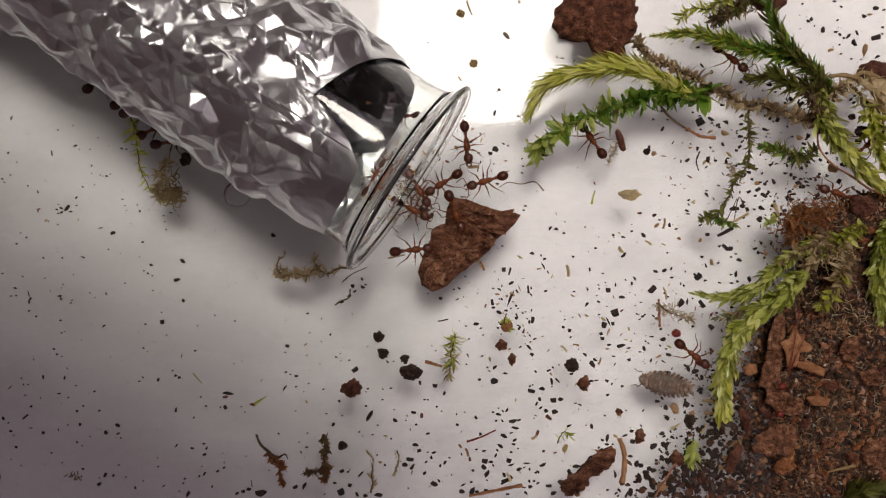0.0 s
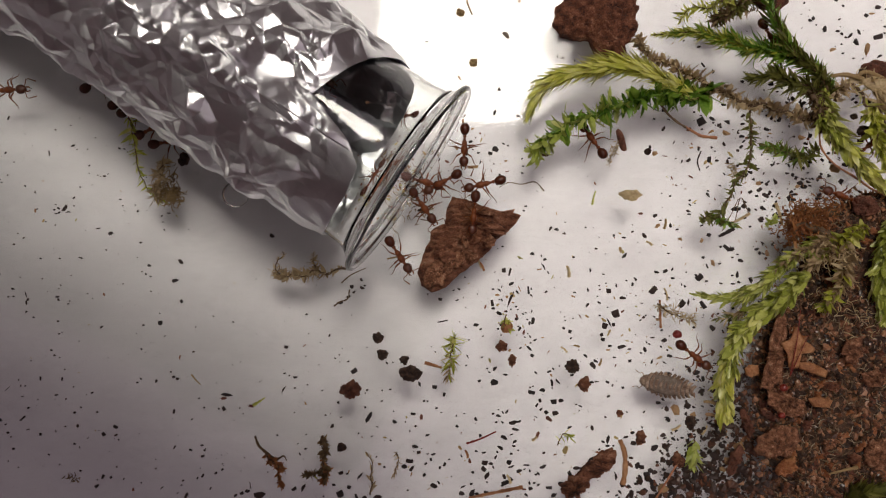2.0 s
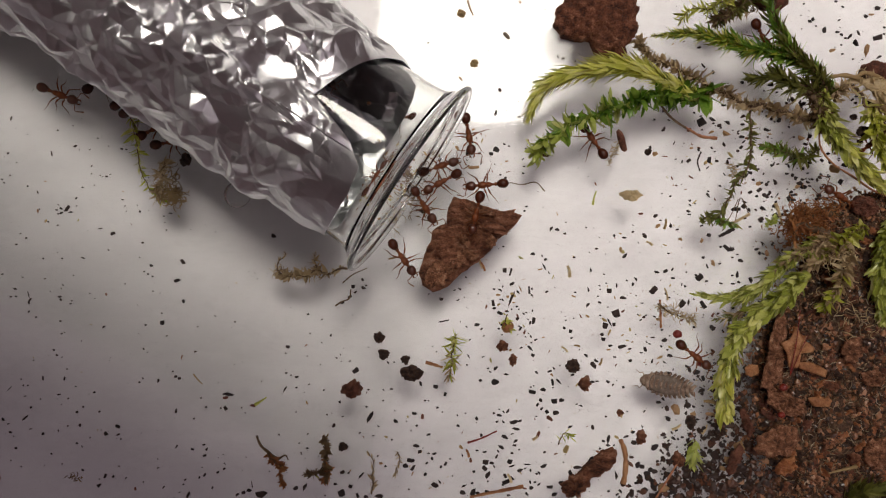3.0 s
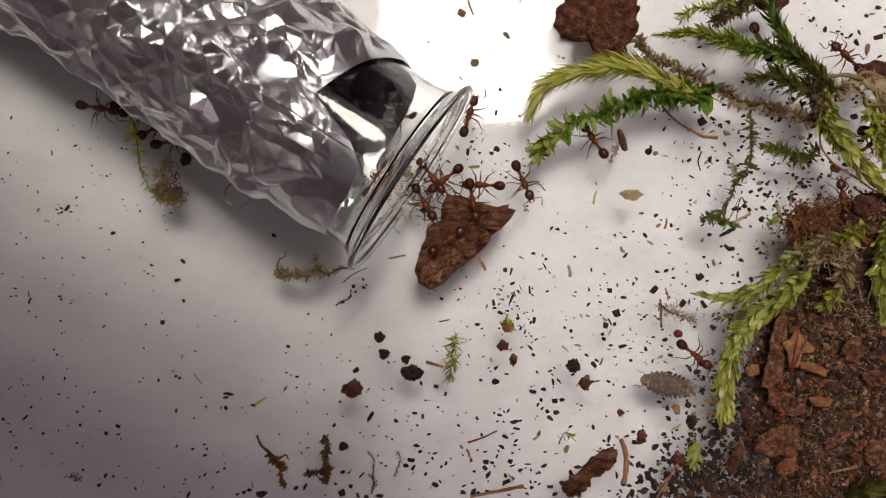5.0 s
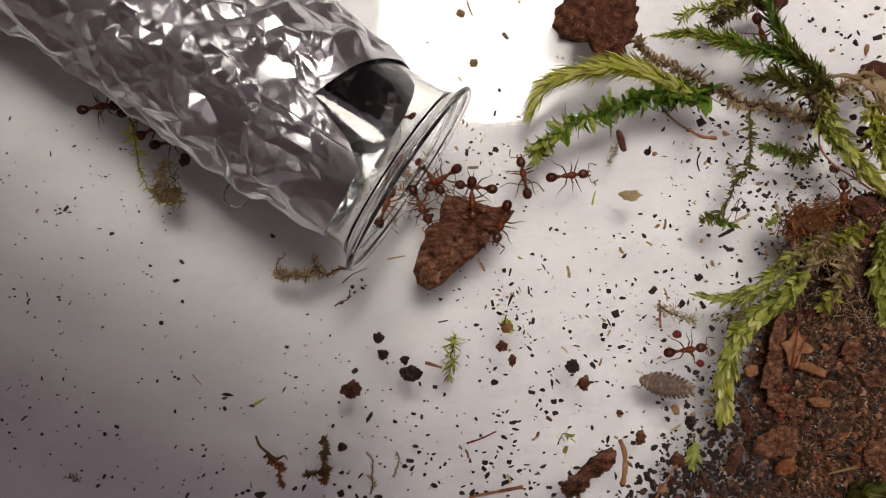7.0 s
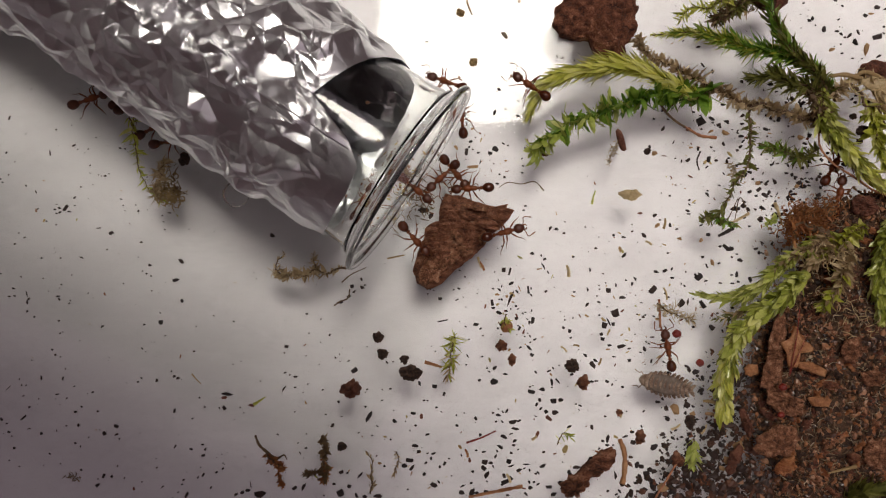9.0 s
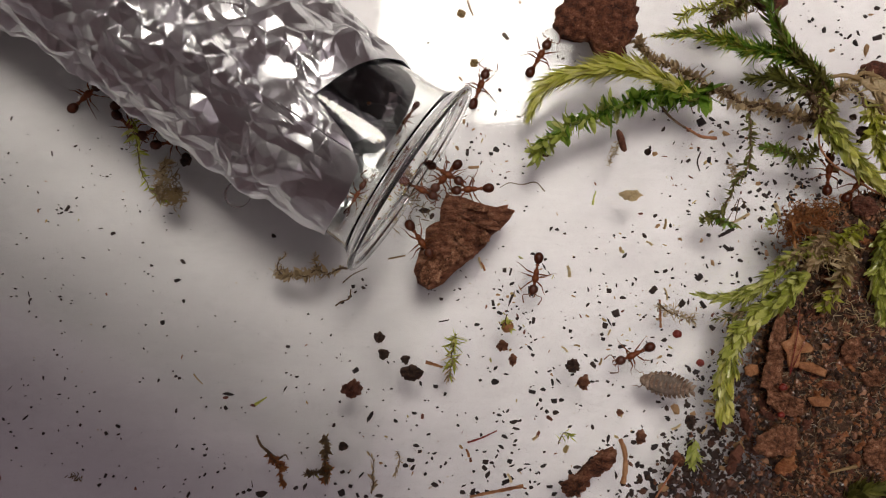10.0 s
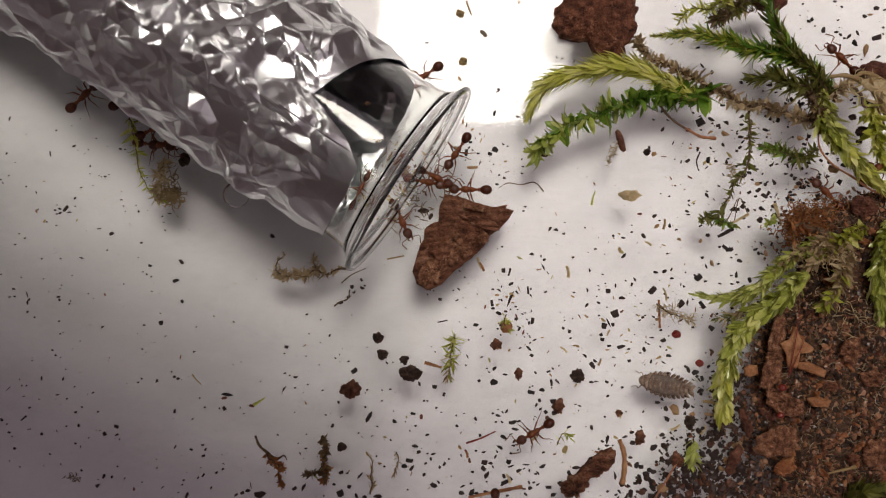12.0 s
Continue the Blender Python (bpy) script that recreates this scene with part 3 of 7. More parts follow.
    low = 0.04 * MM
    verts = [Vector((v.x, v.y, max(v.z, low))) for v in verts]
    for name, chosen, m in (("leaves", faces, mat), ("young_leaves", young, tip)):
        used = sorted({i for f in chosen for i in f})
        index = {i: k for k, i in enumerate(used)}
        if used:
            tagged(link(name, [verts[i] for i in used], [tuple(index[i] for i in f) for f in chosen], m, t), kind="stuff")
    return t


moss("moss_shoot", [(1240, 176, 1.0), (1190, 148, 1.9), (1130, 122, 2.4), (1070, 118, 2.6), (1010, 130, 2.4), (965, 152, 1.9), (938, 195, 1.1)], 2.3, 0.42, 1150, 30, MOSS_PALE,
     "pale yellow-green feathery moss shoot", 0.3, 0.3, 11, ragged=0.4, curl=-0.48, mess=0.2)
moss("moss_shoot", [(1250, 165, 0.9), (1195, 168, 1.6), (1140, 172, 1.8), (1090, 190, 1.8), (1040, 206, 1.7), (990, 230, 1.5), (945, 270, 1.0)], 1.25, 0.6, 460, 60, MOSS_GREEN,
     "bright green leafy moss shoot with broad leaves", 0.2, 0.1, 12, curl=1.1, blunt=True, ragged=0.6, tip=MOSS_TIP, mess=1.0, stem_mat=MOSS_GREEN)
moss("moss_shoot", [(1475, 160, 1.5), (1430, 118, 2.2), (1370, 92, 2.4), (1300, 75, 2.2), (1230, 58, 1.7), (1158, 60, 1.0)], 1.35, 0.23, 1800, 40, MOSS_GREEN,
     "dark green feathery moss shoot", 0.24, 0.55, 13, tip=MOSS_OLIVE, ragged=0.65, curl=-0.45, mess=0.9)
moss("moss_shoot", [(1470, 170, 1.2), (1445, 130, 2.6), (1410, 95, 3.2), (1380, 55, 3.0), (1362, 10, 2.6), (1350, -40, 2.2)], 1.25, 0.32, 640, 30, MOSS_DARK,
     "dark green moss shoot crossing its neighbours", 0.22, 0.4, 14, tip=MOSS_GREEN, ragged=0.65, curl=-0.3, mess=0.6)
moss("moss_shoot", [(1480, 175, 1.2), (1440, 160, 1.8), (1400, 145, 1.9), (1360, 135, 1.6), (1325, 140, 1.0)], 1.3, 0.27, 560, 36, MOSS_DARK, "dark brownish-green moss shoot", 0.22, 0.4, 15, ragged=0.65, mess=0.8)
moss("moss_shoot", [(1460, 215, 1.0), (1400, 200, 1.2), (1330, 182, 1.5), (1260, 155, 1.6), (1200, 120, 1.3), (1150, 100, 1.0), (1128, 70, 0.6)], 0.6, 0.36, 1000, 46, MOSS_DRY,
     "old pale brown moss stem with curled remains of leaves", 0.3, 0.1, 16, ragged=0.7, curl=1.5, mess=1.0, blunt=True)
moss("moss_shoot", [(1445, 150, 1.4), (1460, 205, 2.6), (1490, 250, 3.2), (1530, 300, 3.2), (1585, 345, 2.6)], 1.7, 0.62, 640, 33, MOSS_BRAID, "thick pale green moss shoot", 0.4, 0.2, 17, tip=MOSS_PALE, ragged=0.45, curl=-0.45, mess=0.5)
moss("moss_shoot", [(1500, 150, 1.5), (1540, 190, 2.2), (1580, 230, 2.2)], 1.4, 0.4, 30, 50, MOSS_PALE, "tangle of dry yellowish moss leaves", 0.2, 0.2, 18, ragged=0.6, mess=1.6)
moss("moss_shoot", [(1328, 190, 0.8), (1330, 240, 1.6), (1322, 290, 2.0), (1300, 335, 1.6), (1275, 375, 0.9), (1250, 390, 0.4)], 0.75, 0.3, 150, 58, MOSS_DARK,
     "thin dark moss stem with short leaves", 0.15, 0.2, 19, ragged=0.75, mess=1.1)
moss("moss_shoot", [(1448, 262, 0.6), (1425, 276, 1.0), (1398, 274, 1.0), (1370, 262, 0.8), (1352, 256, 0.4)], 0.95, 0.25, 260, 64, MOSS_DARK, "small dark green moss tuft among grains", 0.1, 0.2, 20, mess=1.2, ragged=0.6, tip=MOSS_GREEN)
moss("moss_shoot", [(1428, 486, 3.4), (1390, 520, 3.9), (1348, 552, 3.7), (1312, 588, 3.3), (1292, 630, 2.9), (1284, 672, 2.3), (1281, 722, 1.3)], 1.75, 0.72, 760, 33, MOSS_BRAID,
     "plump green moss shoot of overlapping scale leaves", 0.6, 0.02, 21, curl=-0.3, ragged=0.4, mess=0.5, tip=MOSS_PALE, blunt=True, stem_mat=MOSS_BRAID)
moss("moss_shoot", [(1462, 424, 3.2), (1420, 444, 3.8), (1385, 470, 4.0), (1352, 502, 3.6), (1315, 522, 2.7), (1268, 526, 1.6), (1222, 519, 0.5)], 1.45, 0.52, 620, 30, MOSS_BRAID,
     "green moss shoot of scale leaves thinning to a tip", 0.3, 0.6, 22, curl=-0.25, ragged=0.45, mess=0.55, stem_mat=MOSS_BRAID)
moss("moss_shoot", [(1470, 418, 3.6), (1436, 436, 4.3), (1402, 456, 4.5), (1374, 478, 4.3)], 0.95, 0.34, 240, 40, MOSS_DRY, "straw-brown withered base of a moss shoot", 0.2, 0.3, 57, mess=0.9, ragged=0.5, tip=MOSS_BRAID)
moss("moss_shoot", [(1345, 545, 2.6), (1310, 556, 2.0), (1268, 562, 1.0)], 1.2, 0.3, 60, 40, MOSS_DRY, "thin straw-coloured moss side twig", 0.1, 0.3, 56, mess=1.2, ragged=0.5, tip=MOSS_DARK)
moss("moss_shoot", [(1590, 380, 2.5), (1570, 430, 3.4), (1558, 490, 3.4), (1563, 556, 2.6)], 1.75, 0.65, 620, 30, MOSS_BRAID, "plump green moss shoot over dark soil", 0.45, 0.15, 23, mess=0.5, ragged=0.4, curl=-0.3, blunt=True, stem_mat=MOSS_BRAID)
moss("moss_shoot", [(1495, 882, 2.0), (1530, 872, 3.0), (1590, 862, 3.0)], 1.9, 0.6, 140, 36, MOSS_DARK, "olive-green moss shoot on the soil heap", 0.2, 0.2, 24)
moss("moss_shoot", [(1420, 148, 1.0), (1446, 180, 2.4), (1462, 218, 2.6), (1480, 250, 1.6)], 0.8, 0.4, 260, 50, MOSS_BROWN, "dead brown moss base where the shoots meet", 0.4, 0.2, 48, ragged=0.6, mess=1.2)
moss("moss_shoot", [(1520, 130, 1.5), (1545, 150, 2.2), (1568, 190, 2.4), (1590, 215, 2.0)], 1.2, 0.4, 34, 66, PALE_STRAW, "matted tan dead moss beside a bark chip", 0.5, 0.1, 49, ragged=0.6, mess=1.6, curl=0.6)
moss("moss_shoot", [(1545, 180, 1.6), (1550, 215, 2.2), (1556, 262, 2.2), (1578, 296, 2.0)], 1.2, 0.55, 200, 34, MOSS_OLIVE, "mottled pale olive moss strand", 0.2, 0.2, 50, ragged=0.5, mess=0.8)
moss("moss_shoot", [(1478, 178, 1.6), (1488, 164, 2.4), (1496, 156, 1.8)], 0.7, 0.3, 110, 60, MOSS_DRY, "tan matted moss clump", 0.25, 0.1, 51, ragged=0.6, mess=1.6, curl=0.6)
moss("moss_shoot", [(1240, 390, 0.4), (1258, 384, 0.8), (1284, 390, 0.8), (1308, 400, 0.4)], 0.5, 0.26, 200, 68, MOSS_DARK, "small green moss tuft on the white floor", 0.1, 0.2, 52, ragged=0.6, mess=1.2, tip=MOSS_GREEN, group="moss scraps")
moss("moss_shoot", [(1358, 402, 0.5), (1366, 396, 0.8), (1374, 392, 0.5)], 0.5, 0.3, 60, 66, MOSS_TIP, "tiny green moss scrap beside rusty moss", 0.1, 0.2, 53, ragged=0.6, mess=1.2, group="moss scraps")
moss("moss_shoot", [(1530, 398, 2.6), (1500, 418, 3.6), (1468, 440, 3.8), (1430, 468, 3.4)], 1.2, 0.5, 300, 44, MOSS_OLIVE, "golden olive moss shoot lying on the heap", 0.24, 0.2, 54, ragged=0.5, mess=0.8, tip=MOSS_DRY)
moss("moss_shoot", [(1505, 440, 3.0), (1496, 480, 3.6), (1478, 520, 3.4), (1455, 548, 2.8)], 1.1, 0.45, 260, 46, MOSS_DRY, "tan and olive moss shoot on the soil heap", 0.2, 0.2, 55, ragged=0.5, mess=0.9, tip=MOSS_OLIVE)
moss("moss_shoot", [(1345, -20, 0.8), (1318, 6, 1.4), (1290, 22, 1.3), (1262, 34, 0.8)], 0.9, 0.26, 420, 58, MOSS_DARK, "dense dark green and brown moss tuft", 0.16, 0.2, 58, ragged=0.6, mess=1.3, tip=MOSS_BROWN)
moss("moss_shoot", [(1310, -10, 1.0), (1270, 8, 1.5), (1240, 12, 1.4), (1205, 30, 0.8)], 0.95, 0.26, 180, 50, MOSS_OLIVE, "ragged olive moss tuft", 0.14, 0.2, 25, ragged=0.6, mess=1.3)
moss("moss_shoot", [(1465, 415, 3.4), (1425, 405, 3.4), (1390, 420, 2.6)], 0.62, 0.24, 320, 78, MOSS_RUST, "matted rusty dry moss", 0.5, 0.1, 26, ragged=0.7, curl=0.9, mess=2.0)
moss("moss_shoot", [(1475, 372, 1.6), (1430, 378, 2.0), (1395, 392, 1.2)], 0.62, 0.24, 240, 78, MOSS_RUST, "matted rusty dry moss beside the heap", 0.5, 0.1, 46, ragged=0.7, curl=0.9, mess=2.0)
moss("moss_shoot", [(1500, 440, 3.4), (1470, 455, 3.8), (1440, 440, 3.4)], 0.7, 0.2, 420, 75, MOSS_DRY, "matted tan dry moss on the heap", 0.5, 0.1, 47, ragged=0.7, curl=0.9, mess=2.0)
moss("moss_shoot", [(806, 598, 1.4), (800, 630, 1.2), (798, 668, 0.4)], 0.95, 0.2, 130, 50, MOSS_OLIVE, "small pale green moss tip on the white floor", 0.09, 0.2, 27, mess=1.8, ragged=0.7, tip=MOSS_DRY, group="moss scraps")
moss("moss_shoot", [(612, 480, 0.4), (560, 482, 0.9), (520, 488, 1.0), (492, 492, 0.7)], 0.6, 0.34, 170, 55, MOSS_DRY, "dry brown moss scrap beside the glass rim", 0.14, 0.2, 28, mess=1.5, ragged=0.6, group="moss scraps")
moss("moss_shoot", [(492, 492, 0.7), (494, 465, 0.9), (497, 444, 0.6)], 0.8, 0.24, 24, 45, MOSS_DRY, "short dry moss twig", 0.1, 0.2, 29, mess=1.4, group="moss scraps")
moss("moss_shoot", [(558, 480, 0.9), (556, 460, 1.1), (548, 444, 0.8)], 0.8, 0.24, 22, 45, MOSS_DRY, "short dry moss twig", 0.1, 0.2, 30, mess=1.4, group="moss scraps")
moss("moss_shoot", [(228, 205, 1.2), (236, 245, 1.2), (245, 290, 0.9), (262, 330, 0.8), (285, 352, 0.5)], 1.0, 0.26, 100, 46, MOSS_OLIVE, "thin olive moss strand under the foil", 0.09, 0.2, 31, group="moss scraps", ragged=0.6, mess=1.2)
moss("moss_shoot", [(280, 275, 1.0), (285, 310, 1.1), (275, 335, 0.8), (292, 356, 0.5)], 0.7, 0.2, 300, 70, MOSS_DRY, "tangled dry brown moss tuft", 0.1, 0.2, 32, group="moss scraps", ragged=0.6, mess=2.0, curl=0.6)
moss("moss_shoot", [(478, 800, 0.6), (486, 816, 0.8), (493, 835, 0.8), (500, 858, 0.3)], 0.48, 0.3, 190, 45, MOSS_RUST, "brown crumpled moss scrap on a forked stem", 0.2, 0.1, 33, mess=1.8, ragged=0.6, group="moss scraps")
moss("moss_shoot", [(572, 768, 0.6), (574, 800, 0.7), (576, 830, 0.7), (572, 856, 0.4)], 0.5, 0.32, 300, 50, MOSS_BROWN, "short olive-brown moss scrap", 0.24, 0.1, 34, tip=MOSS_RUST, mess=1.7, ragged=0.6, group="moss scraps")
moss("moss_shoot", [(576, 838, 0.6), (560, 838, 0.6), (545, 840, 0.4)], 0.55, 0.34, 70, 58, MOSS_BROWN, "short olive-brown moss scrap", 0.2, 0.1, 35, mess=1.7, group="moss scraps")
moss("moss_shoot", [(656, 878, 0.4), (657, 850, 0.5), (653, 803, 0.4)], 0.8, 0.22, 30, 30, MOSS_DRY, "thin straw-coloured moss tip", 0.1, 0.2, 36, mess=1.2, group="moss scraps")
moss("moss_shoot", [(702, 800, 0.3), (705, 822, 0.5), (698, 845, 0.3)], 0.8, 0.2, 22, 40, MOSS_DRY, "thin grey moss tip", 0.07, 0.2, 37, mess=1.2, group="moss scraps")
moss("moss_shoot", [(1228, 778, 0.8), (1230, 800, 1.0), (1228, 830, 0.5)], 1.3, 0.55, 34, 30, MOSS_TIP, "small pale green moss tip", 0.1, 0.2, 38, mess=0.6, group="moss scraps")
moss("moss_shoot", [(990, 788, 0.3), (998, 770, 0.5), (1012, 774, 0.4)], 0.9, 0.3, 14, 50, MOSS_OLIVE, "tiny green moss scrap", 0.07, 0.2, 39, mess=1.2, group="moss scraps")
moss("moss_shoot", [(900, 560, 0.4), (898, 575, 0.5), (905, 588, 0.3)], 0.8, 0.34, 16, 50, MOSS_OLIVE, "tiny green and yellow moss scrap", 0.07, 0.2, 40, mess=1.2, group="moss scraps")
moss("moss_shoot", [(1165, 540, 0.4), (1185, 552, 0.8), (1210, 560, 0.8), (1230, 572, 0.5)], 0.7, 0.2, 60, 55, MOSS_DRY, "brown moss scrap with thin leaves", 0.09, 0.2, 41, mess=1.2, group="moss scraps")


def tangle(ctrl, reach, count, r, length, mat, label, seed, curl=0.6):
    """A mat of fine curled dry moss threads along plan places (u, v, height)."""
    rnd = random.Random(seed)
    pts = spline([P(u, v, z) for u, v, z in ctrl], 30)
    base = Vector((pts[0].x, pts[0].y, 0))
    pieces = []
    for _ in range(count):
        p = pts[rnd.randrange(30)] - base + Vector((rnd.gauss(0, 1), rnd.gauss(0, 1), 0.5 * rnd.gauss(0, 1))) * reach * MM * 0.6
        d = Vector((rnd.gauss(0, 1), rnd.gauss(0, 1), rnd.gauss(0, 0.45))).normalized()
        turn = Vector((rnd.gauss(0, 1), rnd.gauss(0, 1), rnd.gauss(0, 1))) * curl
        step = length * MM * rnd.uniform(0.5, 1.3) / 5
        line = []
        for i in range(6):
            line.append(Vector((p.x, p.y, max(p.z, 0.06 * MM))))
            p = p + d * step
            d = (d + turn.cross(d) * 0.6).normalized()
        w = r * MM * rnd.uniform(0.6, 1.4)
        pieces.append(tube_mesh(line, [w * 0.6, w, w * 1.1, w, w * 0.8, w * 0.3], 4))
    vs, fs = merged(pieces)
    ob = link("moss_tangle", vs, fs, mat)
    ob.location = base
    return tagged(ob, label, "moss", "moss tangles", "stuff")


tangle([(282, 330, 0.6), (300, 345, 0.7), (316, 352, 0.5)], 0.7, 120, 0.06, 1.4, STRAW, "tangle of golden brown dry moss threads beside the foil", 1)
tangle([(304, 296, 0.4), (310, 320, 0.5), (314, 345, 0.4)], 0.35, 50, 0.05, 0.9, MOSS_BROWN, "tangle of dark brown moss threads beside the foil", 2)
tangle([(1400, 408, 2.4), (1425, 396, 3.0), (1450, 395, 3.0)], 1.5, 420, 0.05, 0.8, MOSS_RUST, "mat of rusty dry moss threads", 3)
tangle([(1398, 388, 1.4), (1430, 372, 2.2), (1475, 368, 2.0)], 1.3, 320, 0.05, 0.8, MOSS_RUST, "mat of rusty dry moss threads at the heap's edge", 4)
tangle([(1430, 440, 3.4), (1465, 455, 3.8), (1505, 442, 3.6)], 1.2, 80, 0.06, 1.2, PALE_STRAW, "mat of yellowish dry moss threads on the heap", 5)
tangle([(1440, 500, 3.0), (1490, 540, 3.2), (1545, 575, 3.0)], 1.8, 70, 0.045, 1.2, PALE_STRAW, "loose pale moss threads on the soil heap", 6)
tangle([(1478, 178, 1.8), (1510, 150, 2.2), (1550, 165, 2.6), (1575, 215, 2.4)], 0.8, 36, 0.07, 1.8, PALE_STRAW, "mat of straw-coloured dry moss threads", 7)
tangle([(1168, 545, 0.4), (1195, 552, 0.6), (1228, 566, 0.5)], 0.4, 60, 0.045, 1.0, MOSS_DRY, "strip of brown dry moss threads on the floor", 8)
tangle([(484, 480, 0.5), (520, 486, 0.7), (560, 482, 0.5)], 0.35, 90, 0.05, 0.8, MOSS_DRY, "strip of golden brown moss threads beside the glass rim", 9)
tangle([(1440, 160, 2.0), (1450, 195, 2.2), (1462, 232, 2.0)], 0.5, 140, 0.05, 1.3, MOSS_BROWN, "dark brown moss threads where the shoots meet", 10)
tangle([(1092, 252, 0.3), (1086, 270, 0.3), (1076, 290, 0.2)], 0.2, 46, 0.04, 0.7, MOSS_DRY, "crumbled strip of tan dry moss on the floor", 12)
tangle([(762, 262, 0.3), (752, 300, 0.3), (732, 350, 0.3)], 0.8, 34, 0.045, 0.9, MOSS_BROWN, "fine brown plant threads strewn before the glass mouth", 14, 0.4)
tangle([(1296, 290, 0.7), (1300, 308, 1.0), (1312, 322, 1.2)], 0.3, 50, 0.05, 0.8, MOSS_DRY, "small tuft of tan dry moss on a stem", 13)
tangle([(712, 318, 0.3), (735, 352, 0.4), (752, 385, 0.3)], 1.3, 60, 0.05, 0.9, MOSS_BROWN, "dark brown plant threads between the glass mouth and the bark", 16, 0.5)
tangle([(708, 288, 0.3), (716, 300, 0.5), (722, 312, 0.3)], 0.4, 70, 0.07, 0.7, MOSS_BROWN, "matted dark moss crumb before the glass mouth", 17)
tangle([(1268, 26, 0.5), (1300, 12, 0.8), (1336, 4, 0.8)], 0.8, 110, 0.06, 1.0, MOSS_BROWN, "dark brown moss threads beside a bark chip", 18)
tangle([(122, 842, 0.15), (132, 847, 0.2), (140, 850, 0.15)], 0.2, 26, 0.04, 0.6, MOSS_BROWN, "tiny scrap of brown moss threads on the floor", 15)
tangle([(720, 345, 0.3), (700, 375, 0.3), (690, 410, 0.3)], 0.7, 40, 0.03, 1.3, MOSS_DRY, "fine brown plant threads under the glass mouth", 11, 0.4)


# ---- the litter heap ----
EDGE = [(1600, 328), (1530, 340), (1485, 362), (1452, 385), (1430, 412), (1424, 450), (1412, 500), (1384, 545), (1342, 600), (1332, 660), (1334, 720),
        (1346, 770), (1366, 812), (1372, 850), (1352, 900), (1330, 960)]


def inside(u, v):
    """Plan units by which a place lies within the heap, measured level from its edge."""
    if v <= EDGE[0][1]:
        return -60.0
    for (u0, v0), (u1, v1) in zip(EDGE, EDGE[1:]):
        if v0 <= v <= v1:
            return (u - (u0 + (u1 - u0) * (v - v0) / (v1 - v0))) * 0.75
    return u - EDGE[-1][0]


def heap_height(u, v):
    d = inside(u, v)
    if d <= 0:
        return 0.0
    q = Vector((u, v, 0))
    return (1 - math.exp(-d / 55.0)) * 2.2 + min(d / 30, 1) * (0.5 * noise.noise(q / 40) + 0.3 * noise.noise(q / 14))


def build_heap():
    verts, faces, index = [], [], {}
    step = 6
    for i, u in enumerate(range(1060, 1720, step)):
        for j, v in enumerate(range(318, 1040, step)):
            z = heap_height(u, v)
            if inside(u, v) > -step:
                index[i, j] = len(verts)
                verts.append(P(u, v, 0) + Vector((0, 0, max(z, 0.02) * MM)))
    for (i, j), a in index.items():
        q = [index.get(k) for k in ((i, j), (i, j + 1), (i + 1, j + 1), (i + 1, j))]
        if None not in q:
            faces.append(q)
    tagged(link("soil_heap", verts, faces, SOIL), "heap of dark brown soil and crumbled litter", "soil", kind="stuff")


ICO = [Vector(p).normalized() for p in ((0, 1, 1.618), (0, -1, 1.618), (0, 1, -1.618), (0, -1, -1.618), (1, 1.618, 0), (-1, 1.618, 0),
                                        (1, -1.618, 0), (-1, -1.618, 0), (1.618, 0, 1), (-1.618, 0, 1), (1.618, 0, -1), (-1.618, 0, -1))]
ICO_F = [(0, 1, 8), (0, 8, 4), (0, 4, 5), (0, 5, 9), (0, 9, 1), (1, 6, 8), (8, 6, 10), (8, 10, 4), (4, 10, 2), (4, 2, 5), (5, 2, 11), (5, 11, 9), (9, 11, 7), (9, 7, 1),
         (1, 7, 6), (3, 6, 7), (3, 10, 6), (3, 2, 10), (3, 11, 2), (3, 7, 11)]


def crumb(rnd, size, aspect, flat, squarish=False):
    """A broken crumb about size millimetres long, standing on z = 0."""
    rot = Euler((rnd.uniform(-0.4, 0.4), rnd.uniform(-0.4, 0.4), 0)).to_matrix()
    pts = []
    for p in ICO:
        q = Vector(p)
        if squarish:
            q = Vector([math.copysign(abs(c) ** 0.45, c) for c in q])
        q = q * rnd.uniform(0.55, 1.25)
        pts.append(rot @ Vector((q.x * size / 2, q.y * size / 2 * aspect, q.z * size / 2 * flat)) * MM)
    low = min(p.z for p in pts)
    return [p - Vector((0, 0, low)) for p in pts]


def scatter(name, places, mat, label, category, rnd, group=""):
    verts, faces = [], []
    for x, y, z, size, aspect, flat, turn, sq in places:
        o = len(verts)
        rot = Matrix.Rotation(turn, 3, "Z")
        verts += [rot @ p + Vector((x, y, z)) for p in crumb(rnd, size, aspect, flat, sq)]
        faces += [tuple(i + o for i in f) for f in ICO_F]
    return tagged(link(name, verts, faces, mat, smooth=False), label, category, group, "stuff")


